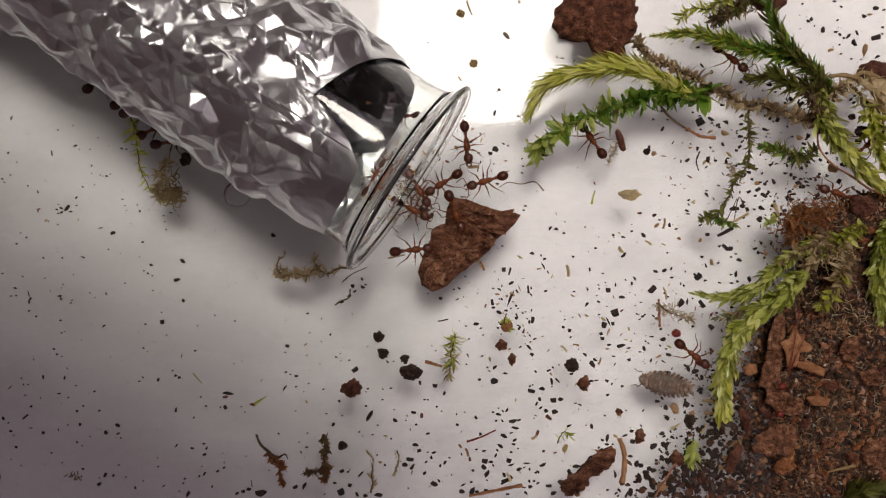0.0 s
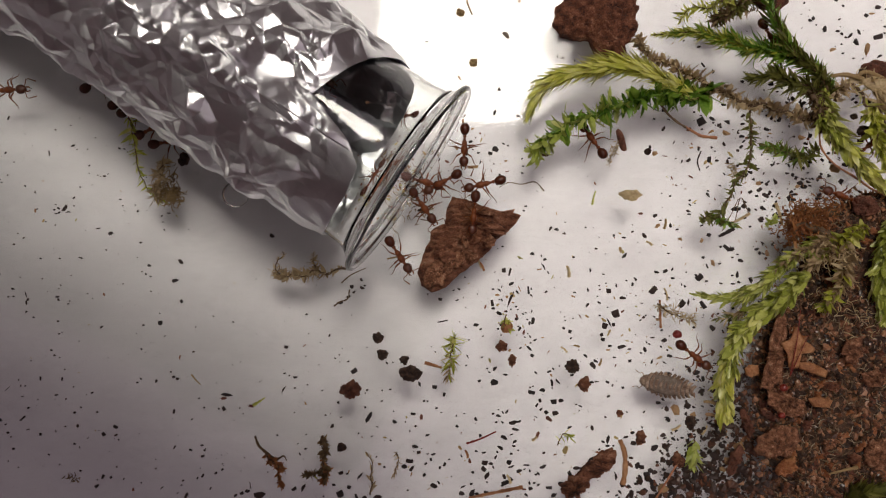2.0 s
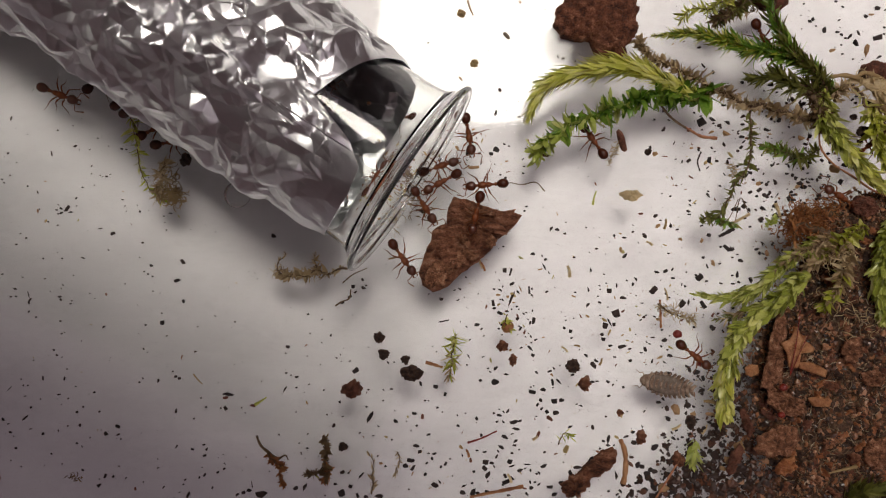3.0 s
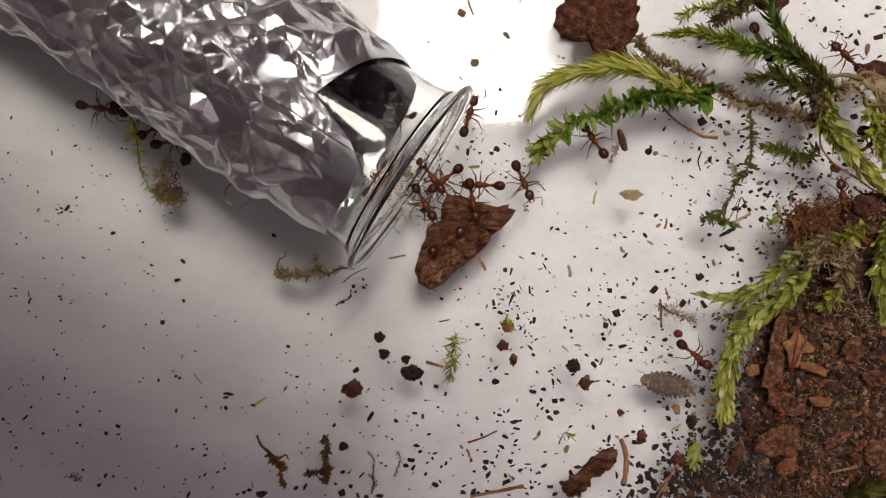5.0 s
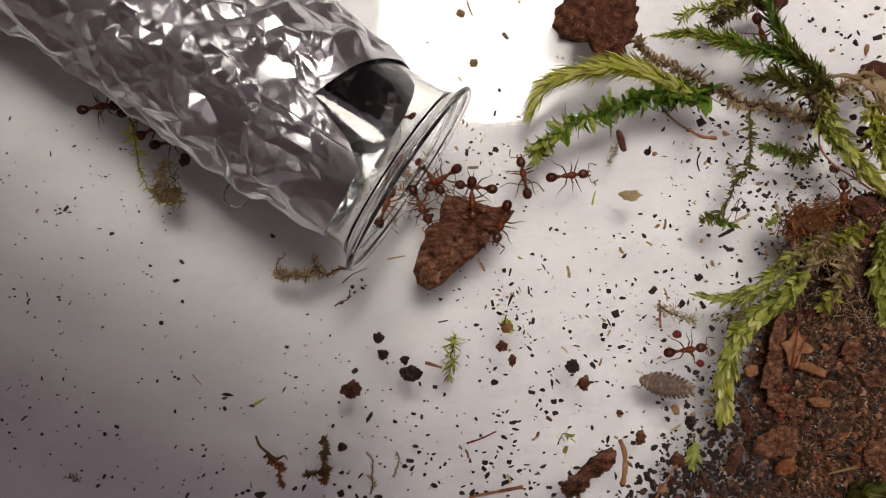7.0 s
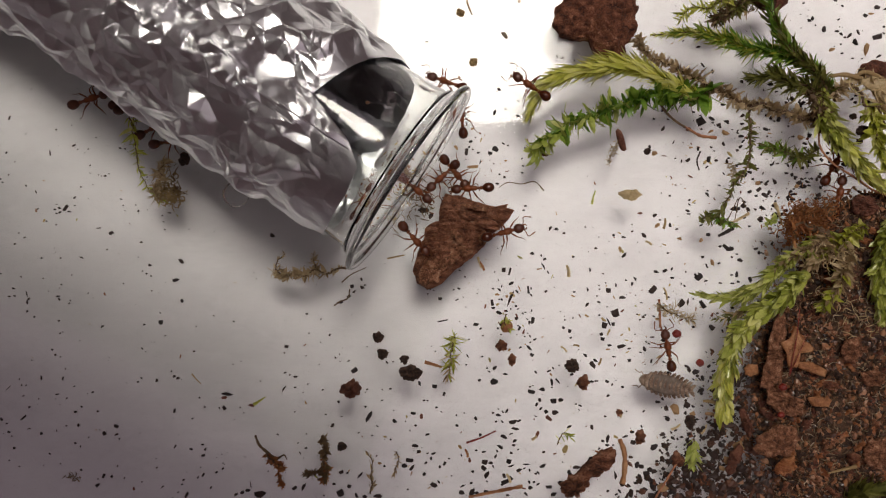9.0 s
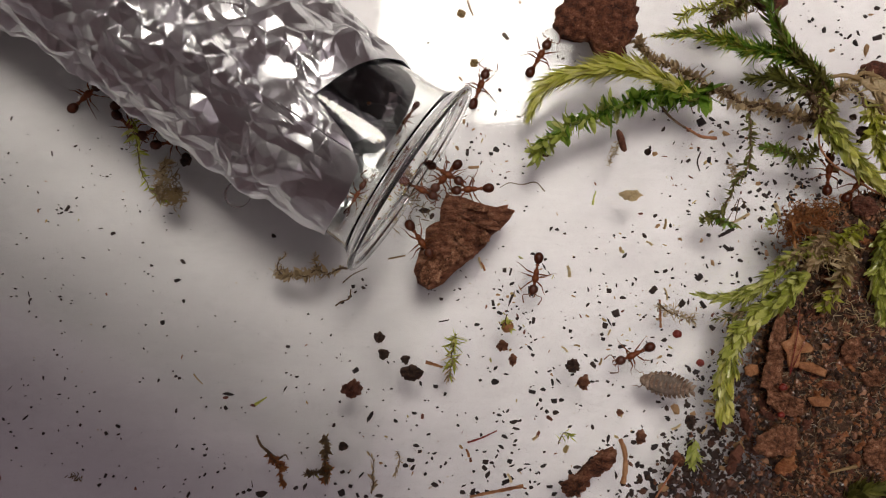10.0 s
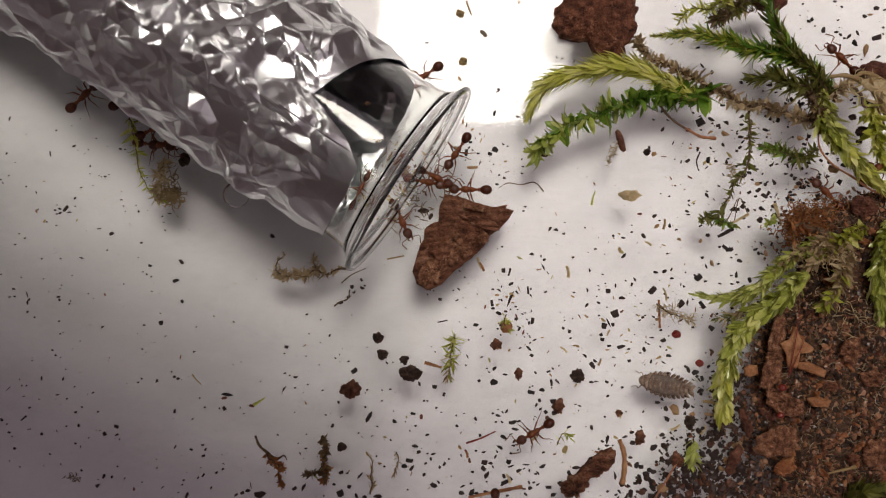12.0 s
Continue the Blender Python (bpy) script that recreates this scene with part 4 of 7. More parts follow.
def build_crumbs():
    rnd = random.Random(5)
    places = []
    for _ in range(36000):
        u, v = rnd.uniform(1080, 1660), rnd.uniform(325, 960)
        d = inside(u, v)
        if d < rnd.uniform(-95 if v < 690 else -170, 12) * rnd.random() * rnd.random() ** 0.5:
            continue
        size = rnd.choice((0.12, 0.15, 0.2, 0.26, 0.34, 0.42, 0.55, 0.75)) * rnd.uniform(0.7, 1.3)
        p = P(u, v, max(heap_height(u, v), 0))
        places.append((p.x, p.y, max(p.z - 0.08 * MM, 0), size, rnd.uniform(0.25, 0.85), rnd.uniform(0.25, 0.6), rnd.uniform(0, 6.3), False))
    scatter("soil_crumbs", places, CRUMBS, "loose dark soil crumbs of the heap", "soil", rnd)
    # fine fibres and slivers
    pieces = []
    for _ in range(3600):
        u, v = rnd.uniform(1120, 1640), rnd.uniform(340, 940)
        if inside(u, v) < rnd.uniform(-12, 15):
            continue
        p = P(u, v, max(heap_height(u, v), 0) + 0.25)
        a, l = rnd.uniform(0, 6.3), rnd.uniform(0.3, 1.3) * MM
        d = Vector((math.cos(a), math.sin(a), rnd.uniform(-0.15, 0.15))) * l
        n = Vector((-d.y, d.x, 0)) * rnd.uniform(-0.4, 0.4)
        r = rnd.uniform(0.02, 0.065) * MM
        pieces.append(tube_mesh([p - d / 2, p + n, p + d / 2], [r * 0.6, r, r * 0.4], 4))
    vs, fs = merged(pieces)
    tagged(link("litter_fibres", vs, fs, FIBRE, smooth=False), "fine pale plant fibres mixed in the soil", "fibres", kind="stuff")


HUSK = material("grey_husk", [(0.1, (0.10, 0.075, 0.055)), (0.6, (0.22, 0.17, 0.13)), (1, (0.36, 0.29, 0.23))], 0.7, 0.5, 0.12, 0.5, 0.06)
SPILL = material("spilt_soil", [(0.0, (0.018, 0.010, 0.008)), (0.5, (0.050, 0.026, 0.017)), (0.75, (0.115, 0.045, 0.024)), (1.0, (0.24, 0.11, 0.06))], 0.5, 0.5, 0.12, 0.8, 0.12, by_island=0.7, coat=0.2)
BITS = material("plant_bits", [(0.0, (0.09, 0.03, 0.02)), (0.3, (0.22, 0.08, 0.05)), (0.55, (0.42, 0.25, 0.12)), (0.8, (0.50, 0.40, 0.17)), (1.0, (0.30, 0.36, 0.08))], 0.6, 0.5, 0.12, 0.4, 0.06, by_island=0.8, through_light=0.15)
FIBRE = material("plant_fibre", [(0.0, (0.04, 0.022, 0.010)), (0.4, (0.13, 0.08, 0.04)), (0.72, (0.33, 0.25, 0.14)), (1.0, (0.68, 0.60, 0.46))], 0.65, 0.6, 0.15, 0.3, 0.05, by_island=0.8)
build_heap()
build_crumbs()


def litter(name, outline, thick, mat, label, category, group, base, seed, **kw):
    return tagged(flake(name, outline, thick, mat, base=base, seed=seed, **kw), label, category, group)


def rounded(u, v, a, b, turn, n=10, seed=0, jag=0.18):
    rnd = random.Random(seed)
    out = []
    for k in range(n):
        w = 2 * math.pi * (k + rnd.uniform(-0.38, 0.38)) / n
        r = rnd.uniform(1 - jag, 1 + jag)
        x, y = a * math.cos(w) * r, b * math.sin(w) * r
        c, s = math.cos(radians(turn)), math.sin(radians(turn))
        out.append((u + x * c - y * s, v + x * s + y * c))
    return out


def build_tube_litter():
    """Soil crumbs in the mouth of the tube, on its lower wall; they also stand for brown reflections in the glass."""
    rnd = random.Random(61)
    places = []
    for _ in range(150):
        s, phi = abs(rnd.gauss(0, 2.6)) + 0.9, 180 + rnd.gauss(8, 24)
        p = around(s * MM, (8.9 if s < 2 else 8.6) * MM, phi)
        places.append((p.x, p.y, p.z, rnd.choice((0.15, 0.25, 0.35, 0.5)) * rnd.uniform(0.7, 1.3), rnd.uniform(0.25, 0.8), rnd.uniform(0.3, 0.6), rnd.uniform(0, 6.3), False))
    scatter("tube_litter", places, BITS, "brown soil crumbs lying inside the tube's mouth", "soil", rnd)


CLOD = material("dark_clod", [(0.05, (0.016, 0.009, 0.007)), (0.5, (0.062, 0.033, 0.022)), (1.0, (0.17, 0.090, 0.056))], 0.8, 0.6, 0.14, 1.0, 0.3, spread=0.7)
build_tube_litter()
# the pieces that lie on the heap, by their own looks
litter("leaf_scrap", [(1396, 652), (1392, 625), (1381, 606), (1398, 600), (1410, 574), (1420, 598), (1444, 616), (1440, 624), (1418, 626), (1414, 652)], 0.3, LEAF_TAN, "torn orange-brown dead leaf scrap with pointed lobes", "leaf", "leaf scraps", 3.0, 61, rough=0.3, edge=0.3)
litter("leaf_scrap", [(1524, 142), (1545, 134), (1582, 146), (1584, 188), (1566, 182), (1552, 164), (1534, 156)], 0.4, PALE_STRAW, "dry tan leaf scrap beside a bark chip", "leaf", "leaf scraps", 2.6, 75, rough=0.7)
litter("leaf_scrap", [(1412, 640), (1440, 642), (1466, 656), (1460, 668), (1430, 658), (1414, 652)], 0.4, LEAF_TAN, "thin curled brown leaf strip", "leaf", "leaf scraps", 2.9, 63, rough=0.4)
litter("leaf_scrap", [(1318, 652), (1325, 645), (1342, 646), (1344, 660), (1330, 668), (1320, 664)], 0.5, LEAF_TAN, "small orange dead leaf scrap", "leaf", "leaf scraps", 1.6, 64)
litter("leaf_scrap", [(1428, 704), (1450, 702), (1475, 708), (1470, 722), (1440, 720)], 0.5, LEAF_TAN, "orange-tipped dead leaf crumb", "leaf", "leaf scraps", 2.8, 65)
litter("bark_flake", [(1335, 795), (1345, 772), (1375, 755), (1412, 758), (1420, 780), (1400, 805), (1365, 812), (1342, 806)], 1.0, BARK_TAN, "flat brown bark flake in the litter", "bark", "bark flakes", 1.8, 66, rough=0.95, seg=80, rings=14, grain=0.5)
litter("bark_flake", [(1490, 620), (1500, 600), (1525, 598), (1530, 625), (1515, 645), (1495, 640)], 0.8, BARK_TAN, "dull brown bark flake in the litter", "bark", "bark flakes", 2.7, 67, rough=0.95, seg=80, rings=14, grain=0.5)
litter("bark_flake", [(1525, 660), (1550, 655), (1570, 665), (1560, 685), (1530, 682)], 0.8, BARK_TAN, "brown bark flake in the litter", "bark", "bark flakes", 2.7, 68, rough=0.95, seg=80, rings=14, grain=0.5)
litter("bark_flake", [(1530, 800), (1545, 778), (1580, 775), (1585, 830), (1550, 835), (1532, 822)], 1.0, BARK_TAN, "brown bark flake in the litter", "bark", "bark flakes", 2.4, 69, rough=0.95, seg=80, rings=14, grain=0.5)
litter("bark_flake", [(1307, 728), (1318, 722), (1330, 745), (1338, 765), (1325, 775), (1318, 755)], 0.7, BARK_RED, "long reddish bark flake", "bark", "bark flakes", 1.2, 70, rough=0.95, seg=80, rings=14, grain=0.5)
litter("bark_flake", [(1285, 835), (1295, 800), (1312, 785), (1318, 800), (1305, 830), (1290, 842)], 0.8, BARK_RED, "reddish crumbly bark flake", "bark", "bark flakes", 0.9, 71, rough=0.95, seg=80, rings=14, grain=0.5)
litter("bark_flake", [(1370, 835), (1385, 815), (1408, 808), (1410, 830), (1390, 845)], 0.8, LEAF_LITTER, "rusty bark flake in the litter", "bark", "bark flakes", 2.0, 72, rough=0.95, seg=80, rings=14, grain=0.5)
litter("bark_flake", [(1508, 355), (1525, 345), (1550, 350), (1560, 375), (1535, 385), (1512, 375)], 1.2, BARK_RED, "dark red-brown litter flake", "bark", "bark flakes", 1.2, 74, rough=0.95, seg=80, rings=14, grain=0.5)
rnd = random.Random(77)
for k in range(230):
    while True:
        fu, fv = rnd.uniform(1240, 1568), rnd.uniform(400, 882)
        if inside(fu, fv) > 12:
            break
    litter("litter_flake", rounded(fu, fv, rnd.uniform(5, 18), rnd.uniform(4, 9), rnd.uniform(0, 180), 9, k, 0.45), rnd.uniform(0.25, 0.5),
           rnd.choice((BARK, BARK_RED, LEAF_LITTER, BARK_TAN, CLOD, CLOD)), "small brown crumbling litter flake", "litter", "litter flakes", max(heap_height(fu, fv) - 0.1, 0.0), 100 + k, seg=26, rings=5, rough=1.0, tilt=rnd.uniform(-0.6, 0.6))

# pieces on the white floor
litter("bark_stick", [(1020, 842), (1040, 820), (1065, 800), (1085, 793), (1095, 806), (1085, 826), (1060, 846), (1040, 852)], 1.5, BARK, "dark brown bark stick with crumbs stuck to it", "bark", "bark flakes", 0, 80, rough=0.8, seg=110, rings=16, grain=0.6)
litter("soil_clod", rounded(1018, 862, 30, 17, -25, 12, 81), 1.6, BARK, "crumbly brown soil clod beside a bark stick", "soil", "soil clods", 0, 81, rough=1.2, seg=110, rings=16, grain=0.6)
CLODS = [
    (622, 691, 20, 17, 0, "red"), (727, 661, 20, 15, 10, "dark"), (669, 597, 10, 10, 0, "dark"), (677, 627, 10, 10, 0, "dark"), (716, 637, 8, 9, 0, "dark"),
    (605, 791, 9, 8, 0, "dark"), (1012, 646, 13, 12, 0, "dark"), (1033, 680, 11, 15, 0, "brown"), (888, 612, 9, 11, 60, "brown"), (906, 637, 8, 12, 0, "brown"),
    (325, 282, 10, 12, 0, "dark"), (1097, 732, 6, 7, 0, "brown"), (1135, 775, 9, 16, 0, "brown"), (1224, 748, 10, 13, 0, "dark")]
CLODS += [
    (1200, 815, 12, 14, 0, "brown"), (1146, 268, 6, 6, 0, "dark"), (743, 298, 5, 13, 30, "dark"), (750, 372, 11, 5, 0, "dark"), (763, 382, 4, 6, 30, "dark"),
    (1531, 232, 14, 11, 0, "dark"), (1512, 206, 7, 6, 0, "dark"), (1533, 180, 6, 5, 0, "dark"), (1522, 250, 6, 5, 0, "dark"), (837, 112, 7, 8, 0, "tan"),
    (814, 22, 9, 7, 30, "tan"), (1512, 812, 10, 14, 20, "brown")]
TONES = {"red": (BARK_RED, "small reddish-brown clod"), "dark": (CLOD, "small dark soil clod"), "brown": (BARK, "small brown clod"), "tan": (STRAW, "small tan husk crumb")}
rnd = random.Random(88)
for _ in range(34):
    CLODS.append((rnd.gauss(1225, 48), rnd.gauss(838, 30), rnd.uniform(4, 9), rnd.uniform(3.5, 7), rnd.uniform(0, 180), rnd.choice(("dark", "dark", "dark", "brown"))))
for _ in range(12):
    CLODS.append((rnd.gauss(1280, 30), rnd.gauss(735, 35), rnd.uniform(4, 8), rnd.uniform(3.5, 6), rnd.uniform(0, 180), rnd.choice(("dark", "dark", "brown"))))
SHOVED = {}
for k, (cu, cv, ca, cb, turn, tone) in enumerate(CLODS):
    m, text = TONES[tone]
    lift = heap_height(cu, cv)
    SHOVED[round(cu), round(cv)] = litter("clod", rounded(cu, cv, ca, cb, turn, 12, 200 + k, 0.15), (ca + cb) * 0.036, m, text + (" on the soil heap" if lift else " on the white floor"), "clod", "clods", lift, 200 + k, seg=40, rings=8, rough=1.3)


def stick(name, ctrl, r0, r1, mat, label, category, group=""):
    pts = [P(u, v, z) for u, v, z in ctrl]
    base = pts[0].copy()
    base.z = 0
    n = 18 if r0 < 0.5 else 60
    line = [p - base for p in spline(pts, n)]
    radii = [(r0 + (r1 - r0) * i / (n - 1)) * MM * (1 + 0.12 * math.sin(i * 38 / n) + 0.1 * math.sin(i * 95 / n)) for i in range(n)]
    low = min(p.z - r for p, r in zip(line, radii))
    line = [p - Vector((0, 0, min(low, 0))) for p in line]
    vs, fs = tube_mesh(line, radii, 8 if r0 < 0.5 else 28)
    if r0 >= 0.5:
        vs = [v + Vector((noise.noise(v / MM / 0.5), noise.noise(v / MM / 0.5 + Vector((7, 1, 3))), noise.noise(v / MM / 0.5 + Vector((2, 8, 5))))) * 0.3 * MM + Vector((noise.noise(v / MM / 0.2), noise.noise(v / MM / 0.2 + Vector((4, 4, 1))), noise.noise(v / MM / 0.2 + Vector((1, 6, 8))))) * 0.14 * MM for v in vs]
    ob = link(name, vs, fs, mat)
    ob.location = base
    return tagged(ob, label, category, group)


stick("twig", [(830, 880, 0.3), (880, 870, 0.4), (925, 861, 0.3)], 0.16, 0.22, LEAF_TAN, "thin pale brown twig on the white floor", "twig", "twigs")
stick("twig", [(1097, 778, 0.3), (1105, 800, 0.4), (1106, 830, 0.4), (1102, 856, 0.3)], 0.26, 0.32, LEAF_TAN, "short tan wooden twig", "twig", "twigs")
stick("plant_thread", [(826, 784, 0.12), (850, 776, 0.2), (878, 763, 0.12)], 0.13, 0.08, SEED_RED, "thin dark red plant thread", "plant thread", "threads")
stick("root", [(1450, 225, 1.8), (1452, 260, 2.2), (1475, 290, 2.4), (1510, 312, 2.4), (1548, 338, 2.4), (1590, 352, 2.4)], 0.10, 0.13, ROOT, "thin orange root strand", "root", "roots")
stick("root", [(1212, 224, 0.45), (1228, 234, 0.5), (1242, 241, 0.4), (1268, 244, 0.3)], 0.12, 0.20, ROOT, "thin reddish plant stalk on the floor", "root", "roots")
stick("plant_thread", [(1165, 180, 0.4), (1182, 202, 0.5), (1198, 216, 0.5), (1214, 226, 0.45)], 0.15, 0.13, STEM, "dark brown plant stalk on the floor", "plant thread", "threads")
stick("root", [(1160, 882, 0.6), (1180, 850, 0.9), (1198, 820, 0.7)], 0.12, 0.12, ROOT, "thin red root strand in the litter", "root", "roots")
stick("plant_thread", [(883, 332, 0.1), (900, 323, 0.3), (923, 326, 0.5), (947, 322, 0.4), (963, 338, 0.1)], 0.04, 0.075, STEM, "thin dark curved plant thread", "plant thread", "threads")
stick("plant_thread", [(452, 771, 0.15), (459, 788, 0.4), (472, 800, 0.5), (486, 812, 0.6)], 0.13, 0.2, STEM, "dark bent moss stem", "plant thread", "threads")
stick("plant_thread", [(508, 814, 0.15), (503, 806, 0.4), (492, 812, 0.6), (484, 818, 0.5)], 0.06, 0.16, STEM, "short dark forked moss stem", "plant thread", "threads")
stick("straw_bit", [(752, 641, 0.15), (766, 645, 0.2), (782, 650, 0.15)], 0.22, 0.13, LEAF_TAN, "short tan straw bit", "straw", "straw bits")
stick("straw_bit", [(1167, 530, 0.15), (1168, 555, 0.2), (1169, 580, 0.15)], 0.12, 0.14, LEAF_LITTER, "short reddish straw bit", "straw", "straw bits")
stick("straw_bit", [(340, 662, 0.1), (346, 670, 0.15), (356, 680, 0.1)], 0.10, 0.06, STRAW, "short yellow straw bit", "straw", "straw bits")
stick("straw_bit", [(826, 0, 0.1), (830, 12, 0.15), (836, 26, 0.1)], 0.12, 0.1, STRAW, "short tan straw bit", "straw", "straw bits")
stick("straw_bit", [(686, 458, 0.1), (700, 455, 0.15), (716, 452, 0.1)], 0.10, 0.08, STRAW, "short tan straw bit", "straw", "straw bits")
stick("straw_bit", [(846, 455, 0.1), (848, 463, 0.15), (852, 475, 0.1)], 0.16, 0.08, PALE_STRAW, "short pale straw bit under the bark", "straw", "straw bits")
stick("straw_bit", [(450, 716, 0.1), (458, 711, 0.2), (470, 703, 0.1)], 0.20, 0.06, MOSS_OLIVE, "short green plant bit", "straw", "straw bits")
stick("straw_bit", [(1048, 362, 0.1), (1050, 350, 0.2), (1054, 338, 0.1)], 0.14, 0.06, MOSS_OLIVE, "short pale green plant bit", "straw", "straw bits")
stick("straw_bit", [(1272, 398, 0.3), (1300, 392, 0.6), (1326, 378, 0.4)], 0.12, 0.16, PALE_STRAW, "thin pale dry plant stalk", "straw", "straw bits")
stick("straw_bit", [(1372, 360, 0.3), (1378, 375, 0.8), (1384, 398, 0.6)], 0.24, 0.12, PALE_STRAW, "pale dry bud scale", "straw", "straw bits")
stick("straw_bit", [(1466, 838, 2.6), (1490, 832, 2.8), (1516, 826, 2.7)], 0.10, 0.22, STRAW, "pale dry seed husk on the heap", "straw", "straw bits")
for k, (su, sv, sl, sw, turn) in enumerate(((1005, 480, 20, .2, 80), (1176, 396, 18, .16, 100), (1148, 430, 12, .14, 30), (852, 470, 20, .14, 60), (998, 618, 14, .12, 40), (1062, 640, 12, .14, 110), (900, 846, 16, .18, 65), (826, 802, 14, .16, 70),
                                           (1178, 520, 22, .12, 75), (1020, 612, 10, .12, 10), (946, 775, 10, .16, 140), (1060, 802, 14, .14, 30), (1196, 756, 18, .16, 150), (1256, 712, 24, .22, 10), (1246, 760, 18, .14, 120))):
    ch, sh = math.cos(radians(turn)) * sl / 2, math.sin(radians(turn)) * sl / 2
    stick("straw_bit", [(su - ch, sv - sh, 0.1), (su + sh * 0.15, sv - ch * 0.15, 0.25), (su + ch, sv + sh, 0.1)], sw * 0.7, sw, (PALE_STRAW, STRAW, PALE_STRAW, LEAF_LITTER)[k % 4], ("short pale straw bit", "short tan straw bit", "short pale straw bit", "short rusty plant bit")[k % 4] + " on the white floor", "straw", "straw bits")
stick("plant_thread", [(1272, 418, 0.25), (1284, 412, 0.35), (1298, 404, 0.25)], 0.16, 0.24, GRAIN, "short dark pod under the moss tuft", "plant thread", "threads")
stick("plant_thread", [(1306, 352, 0.4), (1294, 378, 0.3), (1278, 408, 0.2)], 0.05, 0.05, STEM, "thin brown stalk below the moss stem", "plant thread", "threads")
stick("plant_thread", [(1240, 268, 0.1), (1234, 285, 0.2), (1238, 302, 0.1)], 0.10, 0.07, GRAIN, "short dark bent plant thread", "plant thread", "threads")
stick("dry_stalk", [(1470, 135, 2.0), (1500, 133, 2.4), (1540, 150, 2.4), (1570, 200, 2.2), (1590, 240, 2.0)], 0.22, 0.34, STRAW, "tan dry stalk lying across the moss", "stalk", "dry stalks")
stick("dry_stalk", [(1515, 135, 2.4), (1535, 128, 2.6), (1580, 150, 2.2)], 0.2, 0.3, STRAW, "tan dry stalk beside a bark chip", "stalk", "dry stalks")
litter("seed_husk", [(1092, 342), (1106, 336), (1128, 336), (1138, 345), (1124, 356), (1108, 354)], 0.4, PALE_STRAW, "tan pointed seed husk", "seed husk", "husks", 0, 301, seg=36, rings=8, rough=0.9, tilt=0.5)
litter("seed_husk", [(1090, 228), (1098, 226), (1106, 245), (1110, 266), (1102, 270), (1094, 252)], 0.7, BARK_RED, "brown elongated seed husk", "seed husk", "husks", 0, 302, seg=24, rings=6, rough=0.25)
litter("seed_husk", rounded(897, 578, 10, 13, 20, 9, 303), 0.6, LEAF_TAN, "small orange-brown husk on the floor", "seed husk", "husks", 0, 303, seg=22, rings=5, rough=0.3)


def ball(name, u, v, z, r, mat, label, category, group=""):
    vs, fs = ellipsoid(0, 0, r * MM, r * MM * 1.1, r * MM, r * MM, 18, 12, lambda p: p * (1 + 0.06 * math.sin(5 * p.x + 3 * p.y)))
    ob = link(name, vs, fs, mat)
    ob.location = P(u, v, z)
    return tagged(ob, label, category, group)


vs, fs = ellipsoid(0, 0, 0, 1.55 * MM, 1.5 * MM, 0.5 * MM, 32, 20)
drop = link("water_drop", [Vector((v.x, v.y, max(v.z, 0) + 0.02 * MM)) for v in vs], fs, GLASS)
drop.location = P(418, 344, 0)
drop.visible_shadow = False
tagged(drop, "flat clear water drop on the floor beside the foil", "water drop")
stick("plant_thread", [(592, 541, 0.1), (602, 534, 0.35), (616, 528, 0.3), (619, 512, 0.1)], 0.10, 0.07, STEM, "short dark bent plant thread", "plant thread", "threads")
stick("plant_thread", [(605, 500, 0.2), (622, 486, 0.5), (648, 474, 0.2)], 0.08, 0.05, STEM, "thin brown plant thread under the glass rim", "plant thread", "threads")
stick("plant_thread", [(1325, 378, 0.3), (1310, 350, 0.6), (1300, 395, 0.3)], 0.06, 0.05, STEM, "thin brown bent plant thread", "plant thread", "threads")
ball("red_seed", 1237, 641, 0, 0.42, SEED_RED, "round dark red seed beside a woodlouse", "seed", "red seeds")
ball("red_seed", 1196, 590, 0, 0.48, SEED_RED, "small glossy red-brown seed", "seed", "red seeds")
ball("red_seed", 1383, 684, 3.0, 0.42, SEED_RED, "red seed on the litter", "seed", "red seeds")
ball("red_seed", 1380, 733, 2.7, 0.36, SEED_RED, "small red seed on the litter", "seed", "red seeds")


